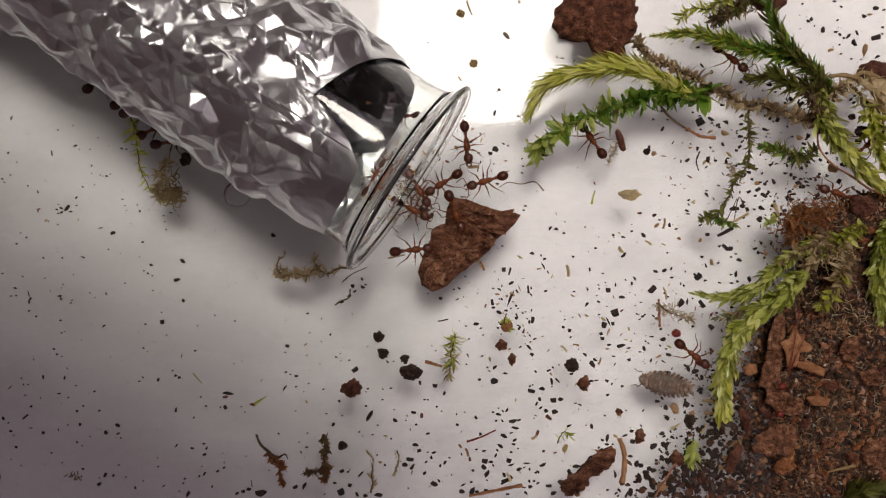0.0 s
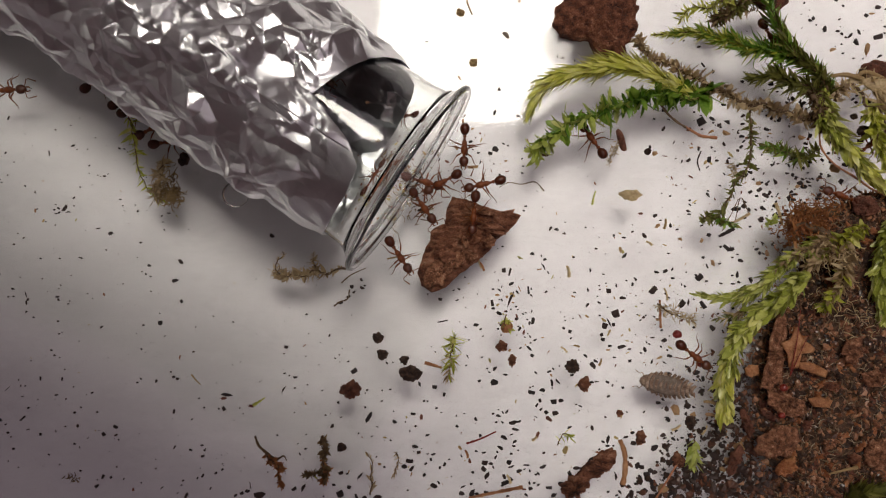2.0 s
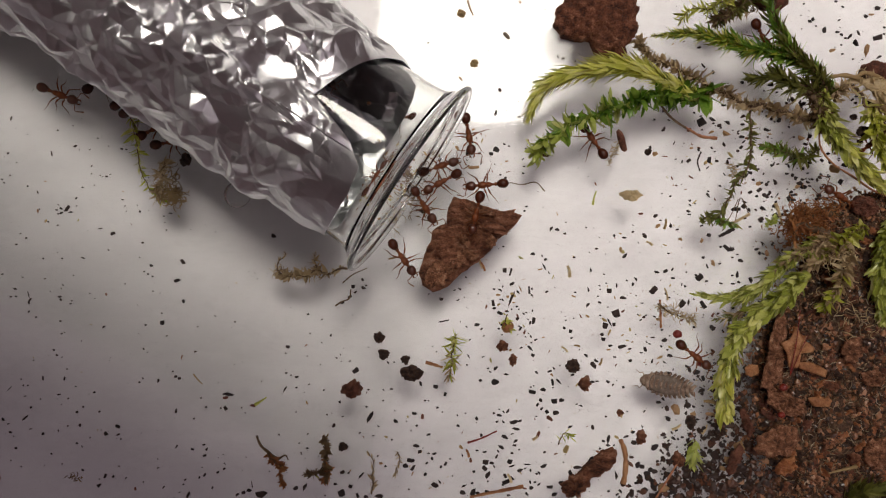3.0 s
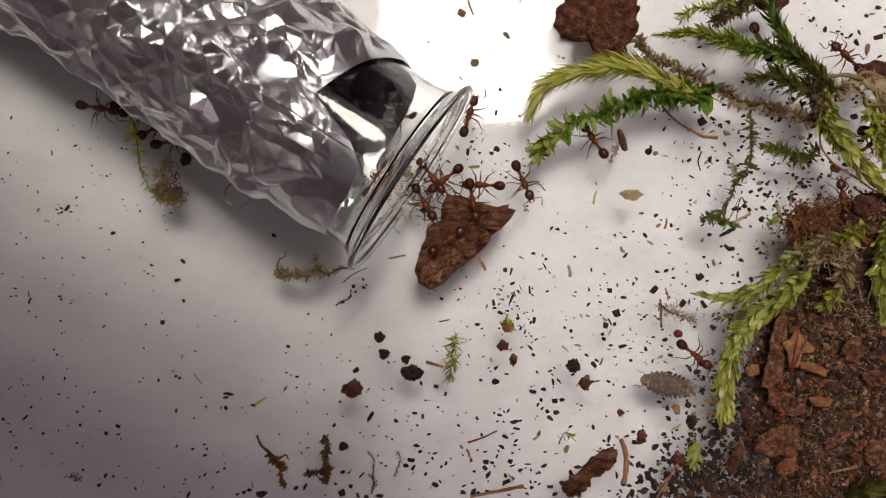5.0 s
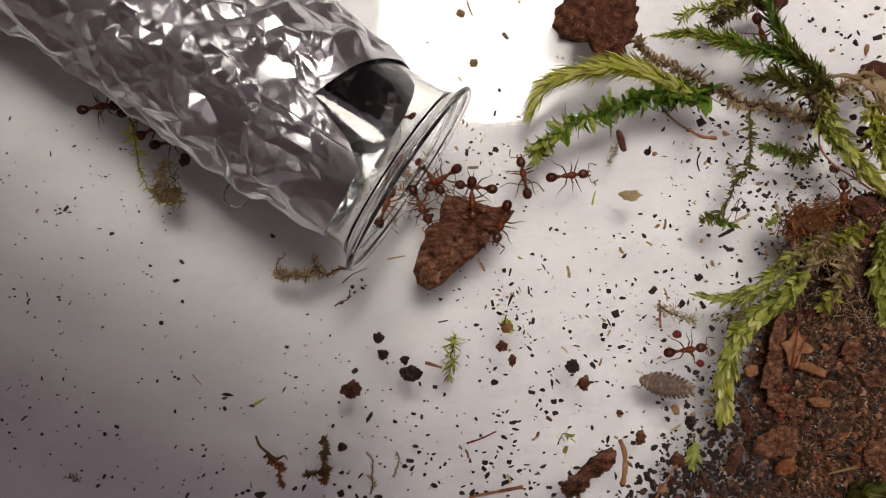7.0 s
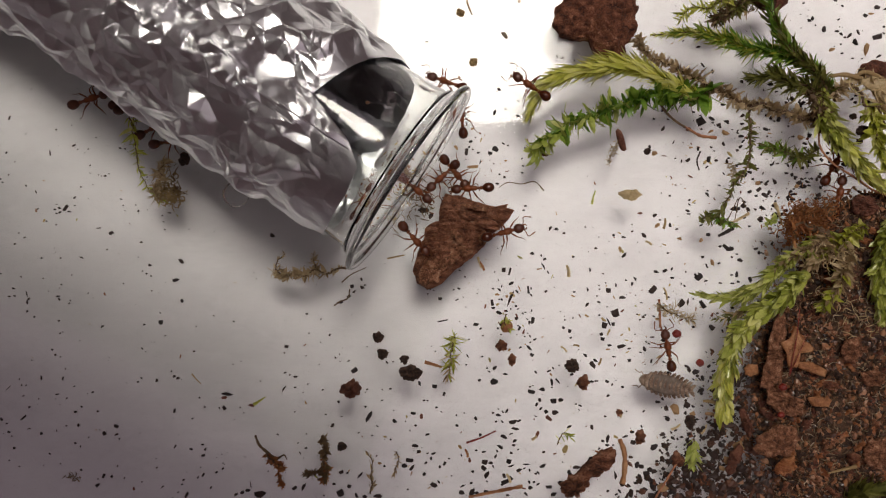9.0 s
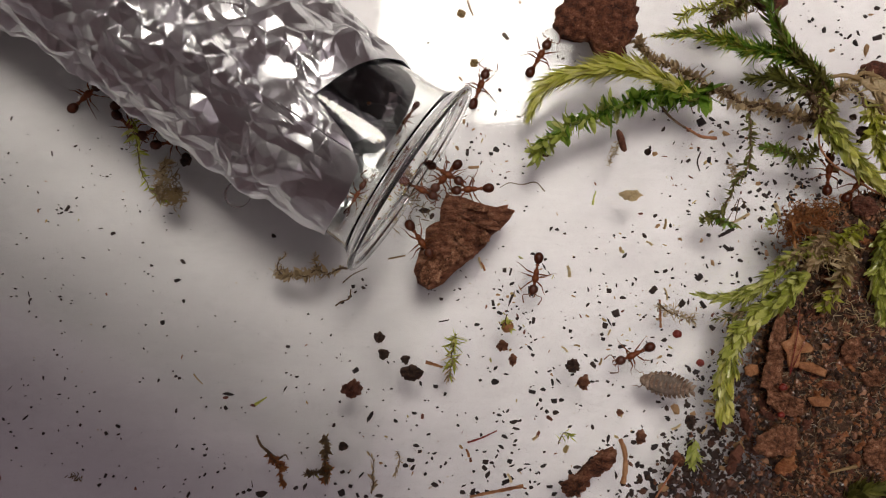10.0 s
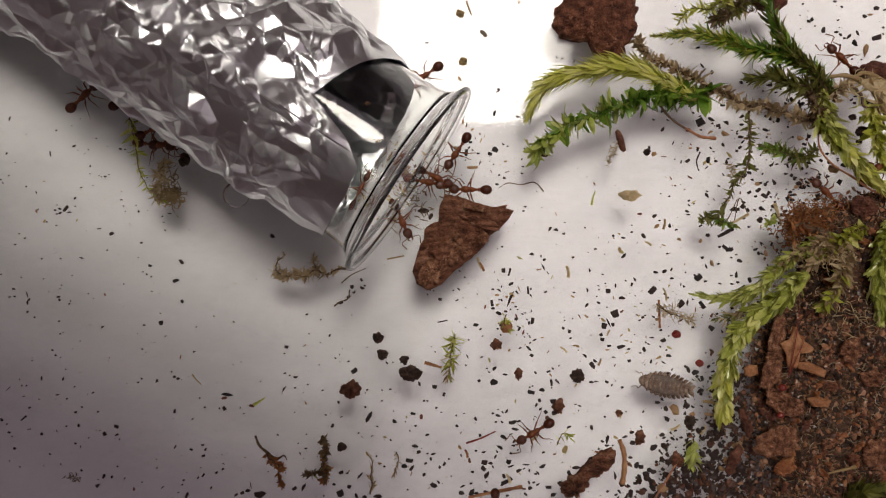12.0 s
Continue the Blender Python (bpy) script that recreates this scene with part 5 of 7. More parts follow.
def woodlouse(u, v, turn):
    """Body along its own x, the head at +x."""
    t = thing("woodlouse", "dead greyish-brown woodlouse with ridged shell plates", "woodlouse", at=P(u, v, 0))
    t.rotation_euler = (0, 0, radians(turn))
    face = None
    widths = [0.66, 1.0, 1.2, 1.32, 1.38, 1.4, 1.38, 1.32, 1.2, 1.05, 0.86, 0.6]
    for i, w in enumerate(widths):
        x = 2.85 - i * 0.52
        name = "head" if i == 0 else ("tail_plate" if i > 8 else "shell_plate")
        verts, faces = [], []
        skew = 0.12 * noise.noise(Vector((i * 1.7, 3, 0)))
        for a in range(13):
            f = -1 + a / 6
            h = 0.14 + 0.48 * (1 - abs(f) ** 2.0) * (0.6 + 0.4 * w / 1.5)
            back = 0.05 + 0.62 * abs(f) ** 2.0 + skew * f
            half = 1.0 - 0.45 * abs(f) ** 2.5
            for dx, dz in ((0.23, -0.14), (0.08, 0.07), (-0.13, 0.12), (-0.225, -0.02)):
                verts.append(Vector((x + dx * half - back, f * w, h + dz * half - 0.06 * abs(f))) * MM)
        for a in range(12):
            for k in range(3):
                faces.append((a * 4 + k, a * 4 + k + 1, a * 4 + 5 + k, a * 4 + 4 + k))
        ob = link(name, verts, faces, LOUSE, t)
        face = ob if i == 0 else face
        md = ob.modifiers.new("thick", "SOLIDIFY")
        md.thickness, md.offset = 0.06 * MM, -1
    vs, fs = ellipsoid(0.0, 0, 0.36 * MM, 2.6 * MM, 1.1 * MM, 0.38 * MM, 20, 12)
    link("belly", vs, fs, HUSK, t, label="dark brown underside between the plates")
    for s in (-1, 1):
        pts = spline([Vector(p) * MM for p in ((2.6, 0.4 * s, 0.5), (3.0, 0.9 * s, 0.6), (3.2, 0.75 * s, 0.4), (3.7, 1.0 * s, 0.15))], 12)
        vs, fs = tube_mesh(pts, [0.07 * MM * (1 - i / 18) for i in range(12)], 6)
        link("antenna", vs, fs, LOUSE, face)
        for i in range(7):
            x = 1.9 - i * 0.55
            w = widths[i + 1]
            pts = spline([Vector(p) * MM for p in ((x, 0.6 * s, 0.5), (x + 0.05, (w - 0.1) * s, 0.3), (x - 0.15, (w + 0.12) * s, 0.04))], 8)
            vs, fs = tube_mesh(pts, [0.06 * MM] * 7 + [0.02 * MM], 5)
            link("leg", vs, fs, LOUSE, t)
    return t


litter("bark_strip", [(1374, 562), (1392, 560), (1394, 590), (1386, 625), (1388, 660), (1384, 684), (1364, 690), (1350, 680), (1354, 650), (1362, 615), (1364, 590)], 0.7, BARK_TAN, "curved strip of rusty brown bark in the litter", "bark", "bark flakes", 2.2, 91, rough=1.0, seg=110, rings=18, grain=0.5)
litter("bark_strip", [(1352, 690), (1384, 688), (1402, 702), (1428, 712), (1424, 734), (1396, 738), (1366, 722)], 0.9, BARK_TAN, "rusty brown bark scrap under the strip", "bark", "bark flakes", 2.0, 92, rough=1.0, seg=110, rings=18, grain=0.5)
stick("leaf_vein", [(1416, 548, 3.5), (1410, 600, 3.6), (1398, 662, 3.4)], 0.04, 0.06, SEED_RED, "thin dark red leaf stalk on the dead leaf", "leaf stalk", "threads")
stick("leaf_vein", [(1430, 592, 3.5), (1415, 625, 3.6), (1398, 664, 3.4)], 0.035, 0.05, SEED_RED, "thin dark red leaf stalk on the dead leaf", "leaf stalk", "threads")
woodlouse(1176, 680, 168)


# ---- grains strewn over the white floor ----
# middle, reach and number of the clusters
GROUPS_A = [
    (915, 530, 34, 50, 70), (900, 590, 45, 40, 20), (965, 690, 40, 40, 16), (850, 820, 130, 45, 120), (730, 820, 30, 30, 16), (1060, 570, 28, 26, 22),
    (1215, 825, 50, 40, 150), (1290, 820, 30, 50, 80), (1165, 862, 50, 22, 70), (1090, 860, 60, 20, 60), (1270, 730, 35, 30, 40), (1120, 640, 110, 90, 70), (772, 290, 28, 42, 60), (748, 335, 22, 36, 50), (1180, 770, 90, 60, 60), (1250, 870, 60, 18, 60),
    (1270, 300, 60, 60, 90), (1400, 320, 55, 40, 110)]
GROUPS_B = [
    (1240, 560, 50, 60, 60), (1340, 410, 60, 40, 60), (1500, 60, 55, 45, 34), (1260, 205, 60, 22, 55), (1400, 195, 30, 26, 30), (1090, 700, 110, 110, 60),
    (1150, 420, 130, 90, 80), (980, 420, 90, 90, 55), (845, 265, 40, 22, 50), (735, 345, 30, 40, 45), (1060, 260, 80, 40, 35), (1130, 200, 60, 30, 18),
    (1180, 640, 60, 90, 60), (760, 520, 120, 90, 40)]
GROUPS_C = [
    (640, 520, 30, 18, 22), (560, 840, 140, 30, 16), (330, 800, 90, 60, 12), (80, 620, 120, 180, 26), (230, 500, 190, 150, 22), (200, 330, 130, 120, 14),
    (860, 90, 90, 70, 34), (560, 640, 150, 110, 18), (430, 740, 150, 90, 18), (1010, 850, 60, 30, 50), (120, 780, 110, 80, 20)]
rnd = random.Random(9)
small, large = [], []


def charted(u, v):
    """Whether a place lies where the grains are set one by one below."""
    return (u < 1165 and v > 385) or (u < 360 and v > 200) or (u < 960 and v < 385) or (u < 1345 and 180 < v < 640) or (u > 1400 and v < 130)


for gu, gv, su, sv, number in GROUPS_A + GROUPS_B + GROUPS_C:
    for _ in range(number):
        u, v = rnd.gauss(gu, su), rnd.gauss(gv, sv)
        if not (-40 < u < 1620 and -40 < v < 930) or inside(u, v) > 0 or (charted(u, v) and (u < 1165 or rnd.random() < 0.8)):
            continue
        p = P(u, v, 0)
        size = rnd.choice((0.16, 0.24, 0.34, 0.45, 0.62)) * rnd.uniform(0.75, 1.3)
        large.append((p.x, p.y, 0, size * 1.12, rnd.uniform(0.3, 0.85), rnd.uniform(0.35, 0.6), rnd.uniform(0, 6.3), rnd.random() < 0.25))
for _ in range(1000):
    u, v = rnd.uniform(-20, 1590), rnd.uniform(-20, 900)
    if inside(u, v) > 0 or (charted(u, v) and rnd.random() < 0.45):
        continue
    p = P(u, v, 0)
    small.append((p.x, p.y, 0, rnd.uniform(0.07, 0.17), rnd.uniform(0.5, 1), 0.5, rnd.uniform(0, 6.3), False))
scatter("fine_specks", small, GRAIN, "fine dark specks strewn on the white floor", "specks", rnd)

# larger brown crumbs spilt at the foot of the heap
spill = []
for _ in range(330):
    u, v = 1372 - abs(rnd.gauss(0, 120)), 884 - abs(rnd.gauss(0, 34))
    if inside(u, v) < 5 and u > 1085:
        spill.append((*P(u, v, 0), rnd.choice((0.3, 0.45, 0.6, 0.8, 1.05)) * rnd.uniform(0.8, 1.2), rnd.uniform(0.4, 0.9), rnd.uniform(0.4, 0.7), rnd.uniform(0, 6.3), rnd.random() < 0.3))
for _ in range(150):
    u, v = rnd.gauss(1302, 26), rnd.uniform(655, 860)
    if inside(u, v) < 5:
        spill.append((*P(u, v, 0), rnd.choice((0.3, 0.45, 0.6, 0.8, 1.0)) * rnd.uniform(0.8, 1.2), rnd.uniform(0.4, 0.9), rnd.uniform(0.4, 0.7), rnd.uniform(0, 6.3), rnd.random() < 0.3))
scatter("spilt_crumbs", spill, SPILL, "dark and reddish brown soil crumbs spilt at the heap's foot", "soil", rnd)

bits = []
for gu, gv, su, sv, number in ((915, 560, 40, 60, 26), (1290, 320, 70, 60, 40), (1180, 590, 80, 70, 34), (860, 830, 130, 40, 30), (1080, 700, 120, 120, 40), (1040, 330, 150, 110, 34), (840, 260, 50, 30, 20), (300, 520, 260, 240, 36)):
    for _ in range(number):
        u, v = rnd.gauss(gu, su), rnd.gauss(gv, sv)
        if inside(u, v) > 0:
            continue
        p = P(u, v, 0)
        bits.append((p.x, p.y, 0, rnd.choice((0.25, 0.4, 0.6, 0.9)) * rnd.uniform(0.7, 1.3), rnd.uniform(0.15, 0.6), rnd.uniform(0.1, 0.3), rnd.uniform(0, 6.3), False))
scatter("plant_bits", bits, BITS, "tiny tan, reddish and greenish plant bits on the white floor", "plant bits", rnd)

# grains that can be told apart: plan place, length, width over length, turn
GRAINS_A = [(17, 209, 8, .4, -70), (131, 258, 8, .55, -35), (89, 272, 10, .25, 80), (118, 368, 13, .4, -55), (123, 375, 9, .4, -5), (198, 412, 9, .7, -25), (145, 456, 9, .4, 15), (24, 511, 8, .5, 15), (48, 521, 14, .2, 75), (104, 525, 8, .6, -10),
    (49, 534, 9, .4, 85), (182, 578, 8, .6, -40), (74, 669, 10, .5, 85), (112, 670, 9, .5, 100), (15, 687, 14, .15, -45), (43, 739, 14, .22, -42), (185, 767, 9, .7, 60), (184, 843, 9, .45, -65), (300, 377, 8, .35, 0)]
GRAINS_B = [(322, 463, 12, .7, 40), (311, 497, 14, .55, -10), (285, 571, 9, .9, 0), (278, 674, 8, .5, -70), (397, 722, 10, .6, 60), (310, 728, 10, .5, -75), (207, 755, 9, .6, 20), (310, 791, 8, .3, -60), (360, 841, 9, .4, -55), (288, 862, 8, .4, -45),
    (331, 876, 13, .5, -75), (507, 613, 8, .6, 15), (523, 667, 8, .6, -5), (503, 688, 14, .3, -60), (402, 697, 22, .32, 4), (591, 857, 8, .7, 10), (444, 858, 16, .15, 80), (538, 861, 15, .5, -65), (521, 864, 10, .5, -30)]
GRAINS_C = [(439, 867, 10, .7, -10), (429, 872, 8, .7, -20), (460, 874, 22, .6, -10), (418, 875, 8, .7, -50), (778, 283, 8, .4, -60), (779, 529, 9, .6, 10), (785, 568, 20, .12, -12), (627, 656, 13, .55, -35), (743, 678, 10, .6, 65), (769, 684, 11, .6, 10),
    (786, 698, 8, .5, -70), (732, 732, 9, .5, 5), (654, 737, 24, .38, -62), (698, 745, 9, .8, 30), (757, 769, 9, .6, -20), (735, 788, 11, .5, 5), (767, 803, 9, .5, -20), (723, 815, 15, .6, 20), (787, 821, 9, .5, -60)]
GRAINS_D = [(716, 823, 10, .7, 0), (729, 829, 14, .5, -50), (604, 836, 10, .6, -20), (638, 841, 16, .3, -50), (777, 853, 8, .6, 50), (768, 858, 16, .7, 20), (618, 860, 8, .7, 20), (602, 872, 13, .8, -20), (631, 876, 10, .4, 70), (670, 877, 16, .6, 0),
    (646, 878, 8, .7, 0), (883, 158, 9, .5, 65), (875, 200, 10, .5, -80), (877, 263, 11, .9, 20), (825, 270, 12, .5, -85), (868, 272, 8, .7, 10), (850, 288, 8, .3, -80), (974, 404, 10, .6, -60), (985, 406, 9, .8, 0)]
GRAINS_E = [(942, 449, 9, .8, 0), (962, 472, 16, .25, 60), (891, 478, 8, .9, 0), (902, 482, 16, .2, -75), (970, 482, 8, .25, 60), (905, 502, 12, .55, -35), (935, 512, 16, .2, 85), (884, 513, 9, .5, 30), (904, 527, 30, .2, -68), (809, 531, 8, .3, -30),
    (871, 535, 13, .35, 80), (895, 551, 8, .5, 15), (883, 554, 13, .6, 20), (943, 568, 15, .4, -80), (887, 574, 8, .6, -50), (842, 574, 11, .7, -15), (919, 582, 9, .4, -60), (936, 615, 14, .4, 40), (941, 628, 8, .6, 30)]
GRAINS_F = [(828, 630, 8, .3, 60), (875, 651, 9, .55, -50), (972, 657, 8, .4, -25), (948, 659, 8, .6, 40), (894, 662, 10, .45, 0), (874, 674, 13, .8, -15), (986, 674, 14, .3, 50), (977, 676, 12, .4, 80), (960, 689, 11, .85, 0), (941, 694, 13, .5, 10),
    (992, 707, 9, .7, -10), (955, 708, 9, .8, 60), (979, 710, 14, .6, 0), (950, 716, 9, .6, -70), (957, 724, 8, .6, -40), (897, 728, 9, .5, -60), (966, 728, 8, .7, 50), (981, 731, 13, .8, 0), (882, 734, 9, .5, 10)]
GRAINS_G = [(918, 745, 8, .4, -20), (907, 747, 16, .5, -15), (912, 759, 16, .4, 10), (905, 768, 8, .4, -20), (892, 772, 12, .5, 25), (911, 780, 9, .7, -40), (886, 791, 13, .6, 30), (856, 800, 8, .5, -15), (877, 808, 9, .5, -70), (900, 816, 10, .7, 20),
    (857, 817, 12, .6, 10), (869, 819, 9, .8, 0), (932, 822, 15, .25, 0), (904, 825, 12, .3, -20), (960, 825, 13, .5, -30), (856, 829, 10, .7, 40), (918, 833, 12, .6, -20), (953, 837, 8, .6, 50), (861, 840, 15, .6, -65)]
GRAINS_H = [(892, 842, 12, .6, 60), (904, 846, 9, .5, 50), (895, 853, 14, .5, -25), (991, 853, 9, .6, -20), (952, 857, 8, .5, -40), (819, 860, 11, .35, -30), (971, 862, 14, .4, 0), (938, 864, 9, .9, 0), (860, 870, 10, .7, 10), (816, 872, 12, .8, 20),
    (836, 872, 16, .7, -60), (844, 872, 9, .8, 0), (930, 874, 9, .6, 50), (979, 874, 12, .7, -30), (898, 877, 8, .6, 0), (1190, 192, 8, .6, -60), (1173, 229, 10, .6, -60), (1192, 253, 9, .3, -60), (1149, 260, 8, .6, 80)]
GRAINS_I = [(1158, 381, 8, .7, -40), (1139, 417, 13, .6, 40), (1103, 420, 9, .5, 0), (1104, 453, 12, .5, -50), (1161, 481, 10, .5, 10), (1160, 481, 9, .5, 10), (1124, 494, 9, .6, 55), (1119, 503, 8, .5, -80), (1090, 505, 9, .4, 85), (1040, 513, 9, .5, 75),
    (1156, 513, 16, .6, -50), (1077, 515, 9, .9, 0), (1101, 526, 11, .5, 0), (1039, 539, 10, .6, -55), (1088, 555, 18, .75, -15), (1163, 565, 9, .6, 0), (1077, 569, 18, .22, 60), (1085, 574, 8, .8, 0), (1069, 576, 13, .8, 20)]
GRAINS_J = [(1008, 586, 8, .8, 20), (1064, 592, 8, .7, -20), (1066, 600, 10, .6, 15), (1078, 612, 9, .6, 0), (1098, 614, 18, .45, -10), (1140, 618, 12, .6, 60), (1036, 629, 10, .6, 35), (1086, 632, 8, .4, 5), (1053, 638, 9, .6, 30), (1153, 640, 9, .5, -70),
    (1047, 645, 16, .6, 60), (1047, 675, 8, .5, 0), (1074, 675, 8, .5, 30), (1172, 706, 8, .6, 30), (1163, 712, 11, .6, 10), (1027, 718, 8, .5, 20), (1007, 755, 10, .5, -30), (1047, 756, 12, .6, 70), (1118, 765, 8, .7, -20)]
GRAINS_K = [(1107, 772, 11, .5, -20), (1191, 775, 8, .6, 30), (1075, 776, 16, .5, -80), (1120, 783, 13, .85, 0), (1074, 788, 8, .6, 0), (1155, 790, 8, .6, 0), (1156, 790, 14, .6, -40), (1044, 814, 13, .7, -60), (1186, 814, 22, .35, -70), (1126, 822, 12, .6, -75),
    (1020, 826, 14, .4, -5), (1135, 826, 9, .8, 0), (1150, 830, 10, .8, 0), (1173, 830, 8, .7, 0), (1156, 835, 12, .8, 0), (1008, 838, 12, .5, 60), (1142, 838, 14, .7, 0), (1179, 840, 13, .7, 20), (1089, 842, 16, .4, 80)]
GRAINS_L = [(1131, 842, 9, .7, 40), (1150, 850, 12, .7, 20), (1124, 855, 8, .6, 0), (1155, 857, 14, .7, 0), (1112, 859, 8, .7, 30), (1156, 862, 12, .6, 50), (1140, 865, 10, .7, 0), (1097, 869, 8, .5, 50), (1128, 870, 8, .7, 0), (1190, 870, 14, .7, 20),
    (1091, 875, 8, .6, -30), (1155, 878, 16, .6, 0), (1243, 115, 13, .25, 50), (1260, 128, 8, .6, -60), (1391, 182, 8, .5, 20), (1280, 186, 9, .4, 0), (1247, 190, 9, .6, 40), (1365, 209, 8, .6, -60), (1258, 210, 14, .5, 20)]
GRAINS_M = [(1378, 212, 9, .7, -70), (1238, 215, 16, .8, 60), (1286, 217, 12, .7, 25), (1313, 220, 11, .5, -10), (1271, 222, 9, .6, -10), (1311, 241, 9, .6, 0), (1315, 251, 10, .4, -40), (1280, 255, 10, .4, 60), (1310, 261, 9, .7, -30), (1235, 264, 9, .6, 85),
    (1218, 284, 9, .55, -40), (1318, 286, 11, .6, 60), (1391, 307, 8, .6, 0), (1355, 326, 8, .6, 40), (1343, 336, 10, .6, -40), (1327, 340, 8, .6, -30), (1361, 340, 8, .6, 60), (1353, 345, 12, .6, 30), (1338, 347, 8, .5, -10)]
GRAINS_N = [(1316, 357, 9, .6, 10), (1315, 365, 12, .7, -40), (1305, 370, 9, .6, -10), (1324, 371, 10, .6, 50), (1216, 373, 9, .6, 10), (1389, 373, 9, .8, -20), (1370, 381, 13, .7, 75), (1240, 399, 8, .5, -30), (1253, 416, 11, .8, -10), (1283, 437, 14, .4, 40),
    (1293, 440, 11, .3, 70), (1337, 441, 9, .6, -20), (1309, 460, 9, .7, 15), (1304, 487, 13, .5, -85), (1237, 491, 14, .7, -40), (1326, 494, 12, .6, 80), (1296, 502, 10, .4, 0), (1315, 509, 13, .5, -35), (1217, 535, 13, .35, -85)]
GRAINS_O = [(1204, 538, 17, .5, -50), (1242, 538, 18, .35, 55), (1289, 582, 13, .6, 70), (1230, 657, 12, .7, -20), (1240, 690, 14, .7, -30), (1214, 717, 12, .8, -60), (1258, 717, 9, .5, 10), (1233, 742, 8, .6, 0), (1342, 765, 12, .8, 0), (1218, 768, 8, .5, 20),
    (1256, 768, 13, .6, 25), (1244, 775, 9, .7, -30), (1281, 781, 10, .7, 20), (1318, 790, 10, .7, 0), (1258, 799, 14, .3, 60), (1265, 806, 9, .7, -20), (1247, 832, 14, .7, 0), (1215, 838, 14, .5, -20), (1229, 838, 18, .5, -85)]
GRAINS_P = [(1325, 838, 12, .5, -80), (1258, 840, 12, .7, 30), (1335, 842, 12, .6, -20), (1308, 848, 12, .7, -30), (1212, 852, 10, .7, 20), (1200, 852, 10, .7, -20), (1295, 855, 12, .6, 0), (1275, 856, 10, .6, -20), (1237, 857, 11, .7, 0), (1308, 858, 8, .5, -60),
    (1250, 868, 9, .8, -30), (1265, 868, 12, .6, 30), (1222, 872, 16, .7, 30), (1290, 872, 14, .5, 35), (1551, 13, 9, .9, 0), (1530, 28, 9, .9, 0), (1458, 54, 13, .7, -80), (1480, 56, 10, .5, -10), (1518, 57, 12, .4, 55)]
GRAINS_Q = [(1550, 67, 20, .4, -15), (1512, 75, 13, .7, 60), (1555, 100, 12, .5, -30), (1534, 181, 12, .7, -20), (1418, 185, 14, .6, -20), (1416, 194, 8, .6, 0), (1526, 210, 16, .5, 0), (1432, 241, 10, .7, -75), (1424, 254, 8, .6, 20), (1438, 263, 9, .6, 20),
    (1453, 283, 8, .5, 40), (1493, 291, 10, .7, 20), (1418, 317, 8, .7, 0), (1428, 322, 9, .6, 20), (1414, 324, 9, .7, -30), (1431, 329, 8, .5, 20), (1447, 346, 10, .6, -20), (1445, 352, 12, .5, 0), (1460, 352, 8, .6, 0)]
SMALL_A = [(49, 551, 6, .7, -20), (62, 561, 4, .9, 0), (105, 568, 5, .7, 0), (107, 590, 3.5, 1, 0), (112, 588, 3, .8, 0), (256, 575, 4, .9, 0), (142, 603, 3, 1, 0), (93, 619, 5, .9, 0), (99, 628, 3.5, .9, 0), (107, 632, 3, 1, 0),
    (57, 638, 2.5, 1, 0), (252, 617, 4.5, .7, 30), (116, 653, 3.5, .9, 0), (251, 669, 4, .8, 0), (245, 676, 5, .6, -20), (35, 671, 4, .6, 80), (39, 682, 4, .9, 0), (47, 682, 3, .9, 0), (132, 684, 3.5, .7, -20)]
SMALL_B = [(102, 698, 7, .4, -5), (42, 701, 5, .4, -5), (119, 705, 4.5, .8, 0), (165, 694, 4.5, .6, -30), (69, 706, 3, .9, 0), (53, 721, 5, .8, -20), (145, 720, 4, .8, 60), (134, 729, 4.5, .9, 0), (175, 728, 5, .6, -10), (4, 742, 7, .7, 60),
    (13, 750, 5, .5, -20), (140, 752, 7, .5, 80), (118, 754, 3.5, .8, 0), (52, 759, 5, .4, -10), (101, 762, 5, .5, 80), (17, 765, 5.5, .9, 0), (75, 767, 5, .9, 0), (207, 769, 7, .5, -20), (212, 777, 4, .8, 0)]
SMALL_C = [(158, 774, 4.5, .6, -50), (22, 772, 3.5, .8, 0), (134, 784, 5, .6, 10), (143, 790, 4.5, .5, 80), (26, 793, 4.5, .8, 0), (17, 815, 3.5, .9, 0), (89, 803, 3.5, .8, 20), (108, 821, 3.5, .9, 0), (35, 826, 3, .9, 0), (144, 832, 5, .9, 0),
    (199, 843, 5, .9, 0), (174, 858, 7, .7, -40), (208, 825, 3, .8, 0), (221, 846, 5, .4, -60), (252, 853, 3.5, .9, 0), (174, 848, 3, .7, 0), (284, 554, 3.5, .8, -20), (379, 559, 3.5, .8, 60), (414, 569, 4, .8, 0)]
SMALL_D = [(348, 578, 2.8, .9, 0), (293, 594, 4, .5, -30), (344, 622, 6, .6, -10), (427, 640, 4.5, .6, -20), (413, 645, 3, .8, 0), (304, 657, 3, .9, 0), (309, 666, 7, .8, -30), (316, 669, 7, .7, 0), (354, 704, 4, .8, 0), (363, 720, 4, .8, 10),
    (389, 722, 4, .9, 0), (432, 731, 3, .9, 0), (426, 721, 3, .9, 0), (341, 741, 3.5, .8, -20), (359, 787, 7, .5, -10), (364, 795, 6, .6, -70), (361, 806, 7, .6, -10), (339, 795, 6, .5, 10), (277, 812, 3, .9, 0)]
